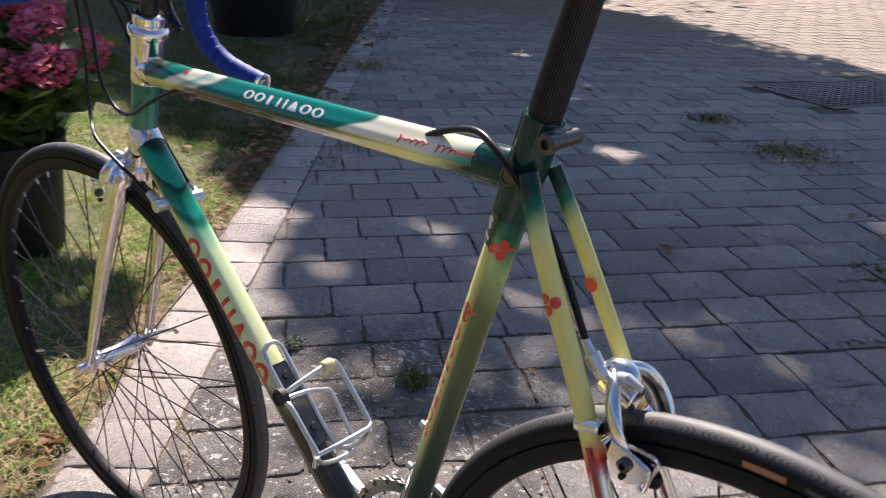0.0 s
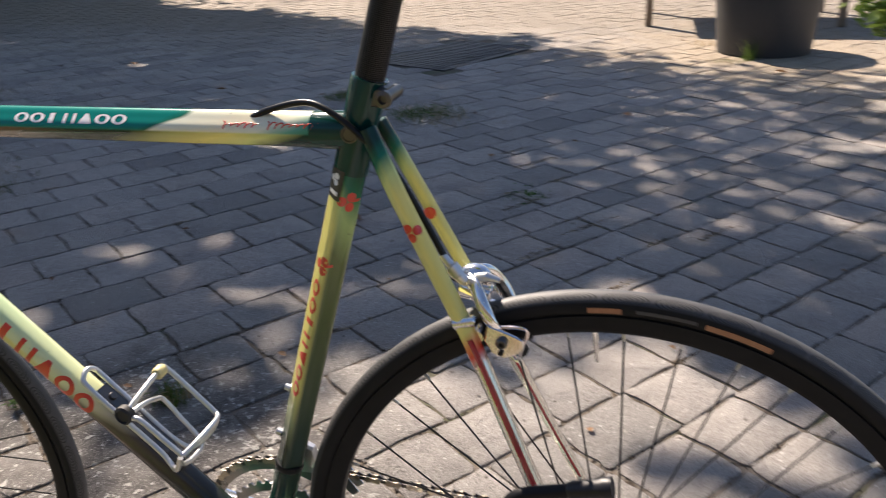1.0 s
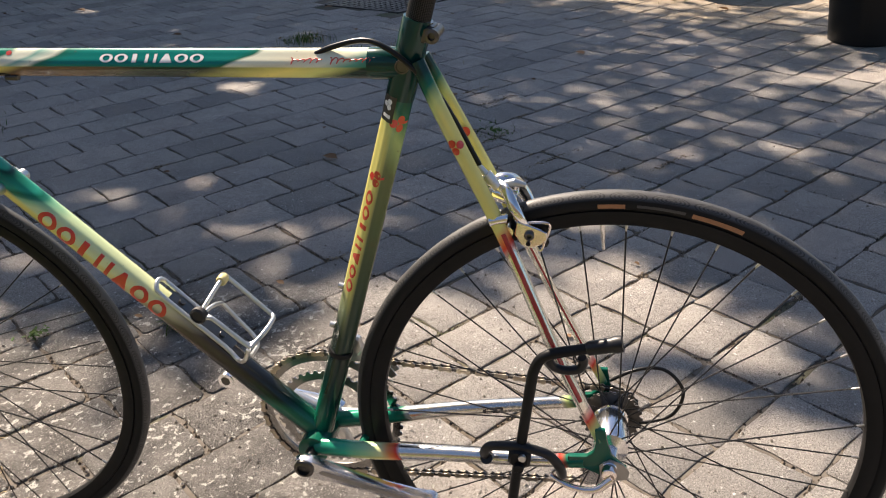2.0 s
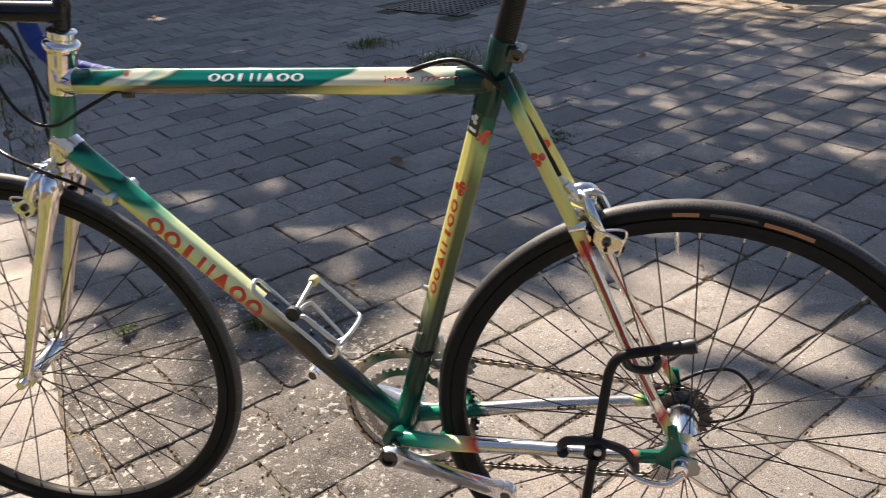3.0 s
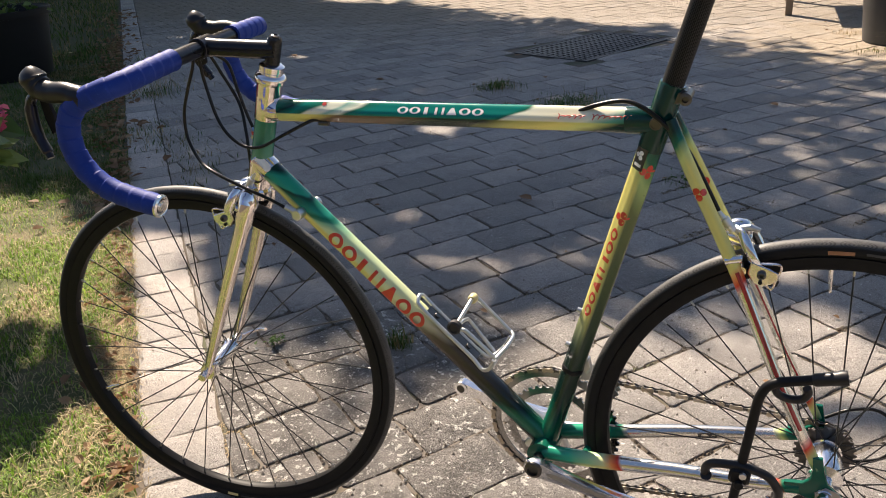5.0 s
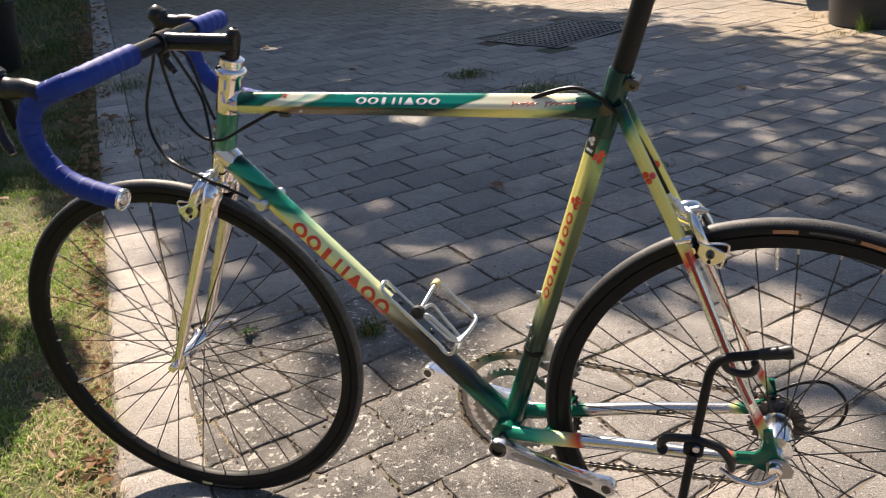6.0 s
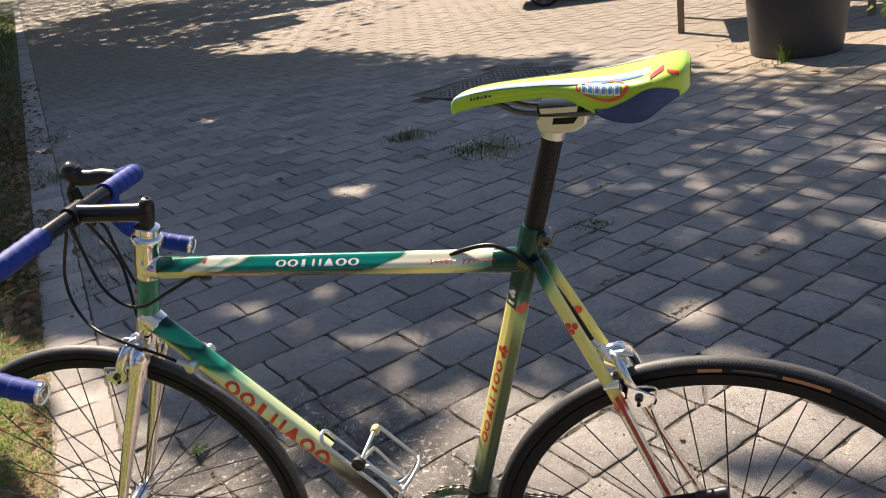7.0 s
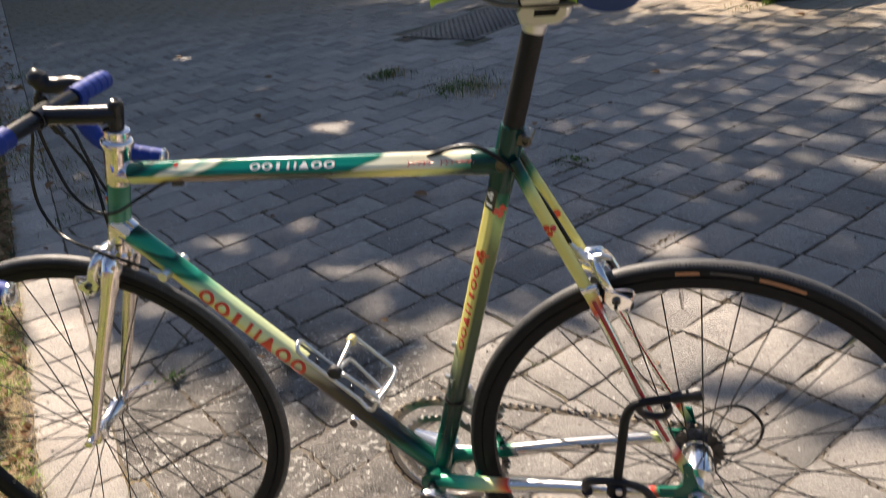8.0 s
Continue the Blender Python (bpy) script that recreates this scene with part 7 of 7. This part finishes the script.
paving = lone("paving", ([vec(-0.1, -0.1, -0.0026), vec(0.1, -0.1, -0.0026), vec(0.1, 0.1, -0.0026), vec(-0.1, 0.1, -0.0026)], [(0, 1, 2, 3)], [(0, 0)] * 4), M["joint"], (0, 0, -0.0026), "driveway of worn grey-brown concrete paving blocks", "paving", kind="structure")
EDGE_W = 0.174
near_count = 0
rest_v, rest_f = [], []
border_v, border_f = [], []


def lay(x, y, turn, poly, mesh_choice=None, bin_v=rest_v, bin_f=rest_f):
    """One paver: a piece of its own where the camera passes nearest, else joined to the rest."""
    global near_count
    z = pr.uniform(-0.0012, 0.0016)
    tilt = (pr.uniform(-0.5, 0.5), pr.uniform(-0.5, 0.5))
    m = pose(x, y, z, tilt[0], tilt[1], math.degrees(turn))
    if near_count < 300 and mesh_choice is not None and -1.5 < x < 0.75 and -0.2 < y < 2.3:
        ob = new("paver", mesh_choice)
        ob.parent = paving
        ob.matrix_basis = Matrix.Translation((0, 0, 0.0026)) @ m
        near_count += 1
        return
    s = paver_shape(poly, 0.0, pr, rings=3 if -0.8 < y < 7 and -6 < x < 2.2 else 1)
    k = len(bin_v)
    bin_v.extend(tuple(m @ p) for p in s[0])
    bin_f.extend(tuple(i + k for i in f) for f in s[1])


def grate_clear(x, y):
    q = grate_m.inverted() @ vec(x, y, 0)
    return abs(q.x) > GW / 2 + 0.06 or abs(q.y) > GD / 2 + 0.06


# the field in courses: wide ones in running bond, narrower ones of mixed lengths
courses = [(1.6200 + k * WID, WID) for k in range(0, 222)] + [(1.378 + 0.0755, 0.151)] + [(1.378 - NARROW * (k + 0.5), NARROW) for k in range(0, 44)]
blocks = []
for row, (v, w) in enumerate(courses):
    shift = pr.uniform(-0.012, 0.012)
    if w == WID:
        blocks += [(0.458 + (row % 2 + 2 * col + 1) * LEN / 2 + shift, v, LEN, w) for col in range(-60, 90)]
        continue
    u = -9.0 + pr.uniform(0, 0.2)
    while u < 9:
        l = pr.choice((0.165, 0.195, 0.195, 0.225))
        blocks.append((u + l / 2, v, l, w))
        u += l
for u, v, l, w in blocks:
    c = CU * u + CV * (v + pr.uniform(-0.0025, 0.0025))
    x, y = c.x, c.y
    far = from_edge((x, y, 0))
    if far < EDGE_W - 0.12 or x > 5.0 or y < -3.6 or y > 33 or x < -33 or y > 14 - 1.1 * x:
        continue
    if not grate_clear(x, y):
        continue
    if far < EDGE_W + 0.16:
        poly = rough_rect(l - GAP, w - GAP, pr)
        loc = (INTO.x * CU.x + INTO.y * CU.y, INTO.x * CV.x + INTO.y * CV.y)
        poly = clip(poly, loc, EDGE_W + 0.001 - far)
        if len(poly) < 3:
            continue
        cx, cy = sum(p[0] for p in poly) / len(poly), sum(p[1] for p in poly) / len(poly)
        if max(math.hypot(p[0] - cx, p[1] - cy) for p in poly) < 0.03:
            continue
        poly = [(p[0] - cx, p[1] - cy) for p in poly]
        mid = c + CU * cx + CV * cy
        lay(mid.x, mid.y, COURSE, poly)
    else:
        kind = (l, w) if (l, w) in SHAPES else None
        lay(x, y, COURSE, rough_rect(l - GAP, w - GAP, pr), pr.choice(SHAPES[kind]) if kind else None)
# crumbs of sand, moss and earth standing in the joints
crumb = random.Random(91)
crumb_v, crumb_f = [], []
for u, v, l, w in blocks:
    c = CU * u + CV * v
    if not (-3.4 < c.x < 1.9 and -0.7 < c.y < 5.4) or from_edge((c.x, c.y, 0)) < EDGE_W:
        continue
    near = c.y < 1.6
    for k in range(60 if near else 26):
        if crumb.random() < l / (l + w):
            a, b = (crumb.random() - 0.5) * l, w / 2 + crumb.gauss(0, 0.0040)
        else:
            a, b = l / 2 + crumb.gauss(0, 0.0040), (crumb.random() - 0.5) * w
        x, y = c.x + CU.x * a + CV.x * b, c.y + CU.y * a + CV.y * b
        if noise.noise((x * 4.0, y * 4.0, 2.0)) < -0.25:
            continue
        r = 0.0010 + 0.0042 * crumb.random() ** 2.4
        q0, turn = len(crumb_v), crumb.random() * 6.28
        for q in range(5):
            t = turn + q * 1.2566
            crumb_v.append((x + r * math.cos(t) * (0.7 + 0.6 * crumb.random()), y + r * math.sin(t) * (0.7 + 0.6 * crumb.random()), -0.004))
        crumb_v.append((x, y, -0.0012 + r * 0.45))
        crumb_f += [(q0 + q, q0 + (q + 1) % 5, q0 + 5) for q in range(5)]
quick("joint_crumbs", (crumb_v, crumb_f), M["crumb"], (0, 0, 0), "brown crumbs of earth and sand in the paving joints", "grit")
# clumps of tan chaff and dead moss caught in the joints
chaff = random.Random(17)
heaps = [(x, y, 0.055) for x, y in ((-0.21, 1.88), (-0.50, 2.56), (-0.09, 1.42), (-0.33, 1.63), (-0.62, 2.71), (-0.46, 2.05), (0.19, 1.89))]
for u, v, l, w in blocks:
    c = CU * (u + l / 2) + CV * (v + w / 2)
    if -2.4 < c.x < 1.6 and 0.7 < c.y < 5.5 and from_edge((c.x, c.y, 0)) > EDGE_W and chaff.random() < 0.028:
        heaps.append((c.x, c.y, chaff.uniform(0.014, 0.040)))
chaff_v, chaff_f = [], []
for hx, hy, wide in heaps:
    for k in range(int(2400 * wide)):
        a, b = chaff.gauss(0, wide), chaff.gauss(0, 0.007)
        x, y = hx + CU.x * a + CV.x * b, hy + CU.y * a + CV.y * b
        r, turn, q0 = 0.0010 + 0.0034 * chaff.random() ** 2, chaff.random() * 6.28, len(chaff_v)
        for q in range(4):
            t = turn + q * 1.5708
            r_ = r * (1.7 if q % 2 else 0.6)
            chaff_v.append((x + r_ * math.cos(t), y + r_ * math.sin(t), 0.0005))
        chaff_v.append((x, y, 0.0012 + r * 0.8))
        chaff_f += [(q0 + q, q0 + (q + 1) % 4, q0 + 4) for q in range(4)]
quick("joint_chaff", (chaff_v, chaff_f), M["chaff"], (0, 0, 0), "tan clumps of chaff and dead moss in the paving joints", "debris")
# the border course beside the lawn
STEP = 0.1605
edge_turn = math.atan2(ALONG.y, ALONG.x)
edge_shapes = [to_mesh("paver", paver_shape(rough_rect(STEP - 0.0025, EDGE_W - 0.001, pr), 0.0, pr), M["border_paver"]) for _ in range(6)]
for k in range(-38, 200):
    p = EDGE + ALONG * (-0.190 + STEP * (k + 0.5)) + INTO * (EDGE_W / 2 - 0.004)
    lay(p.x, p.y, edge_turn, rough_rect(STEP - 0.0025, EDGE_W - 0.001, pr), pr.choice(edge_shapes), border_v, border_f)
for name, verts, faces, mat, label in (("paver_field", rest_v, rest_f, "paver", "far field of worn paving blocks"), ("border_course", border_v, border_f, "border_paver", "far run of sandy border blocks")):
    me = bpy.data.meshes.new(name)
    me.from_pydata(verts, [], faces)
    me.materials.append(M[mat])
    ob = new(name, me)
    ob.parent = paving
    ob.location = (0, 0, 0.0026)
    tagged(ob, label, kind="stuff")
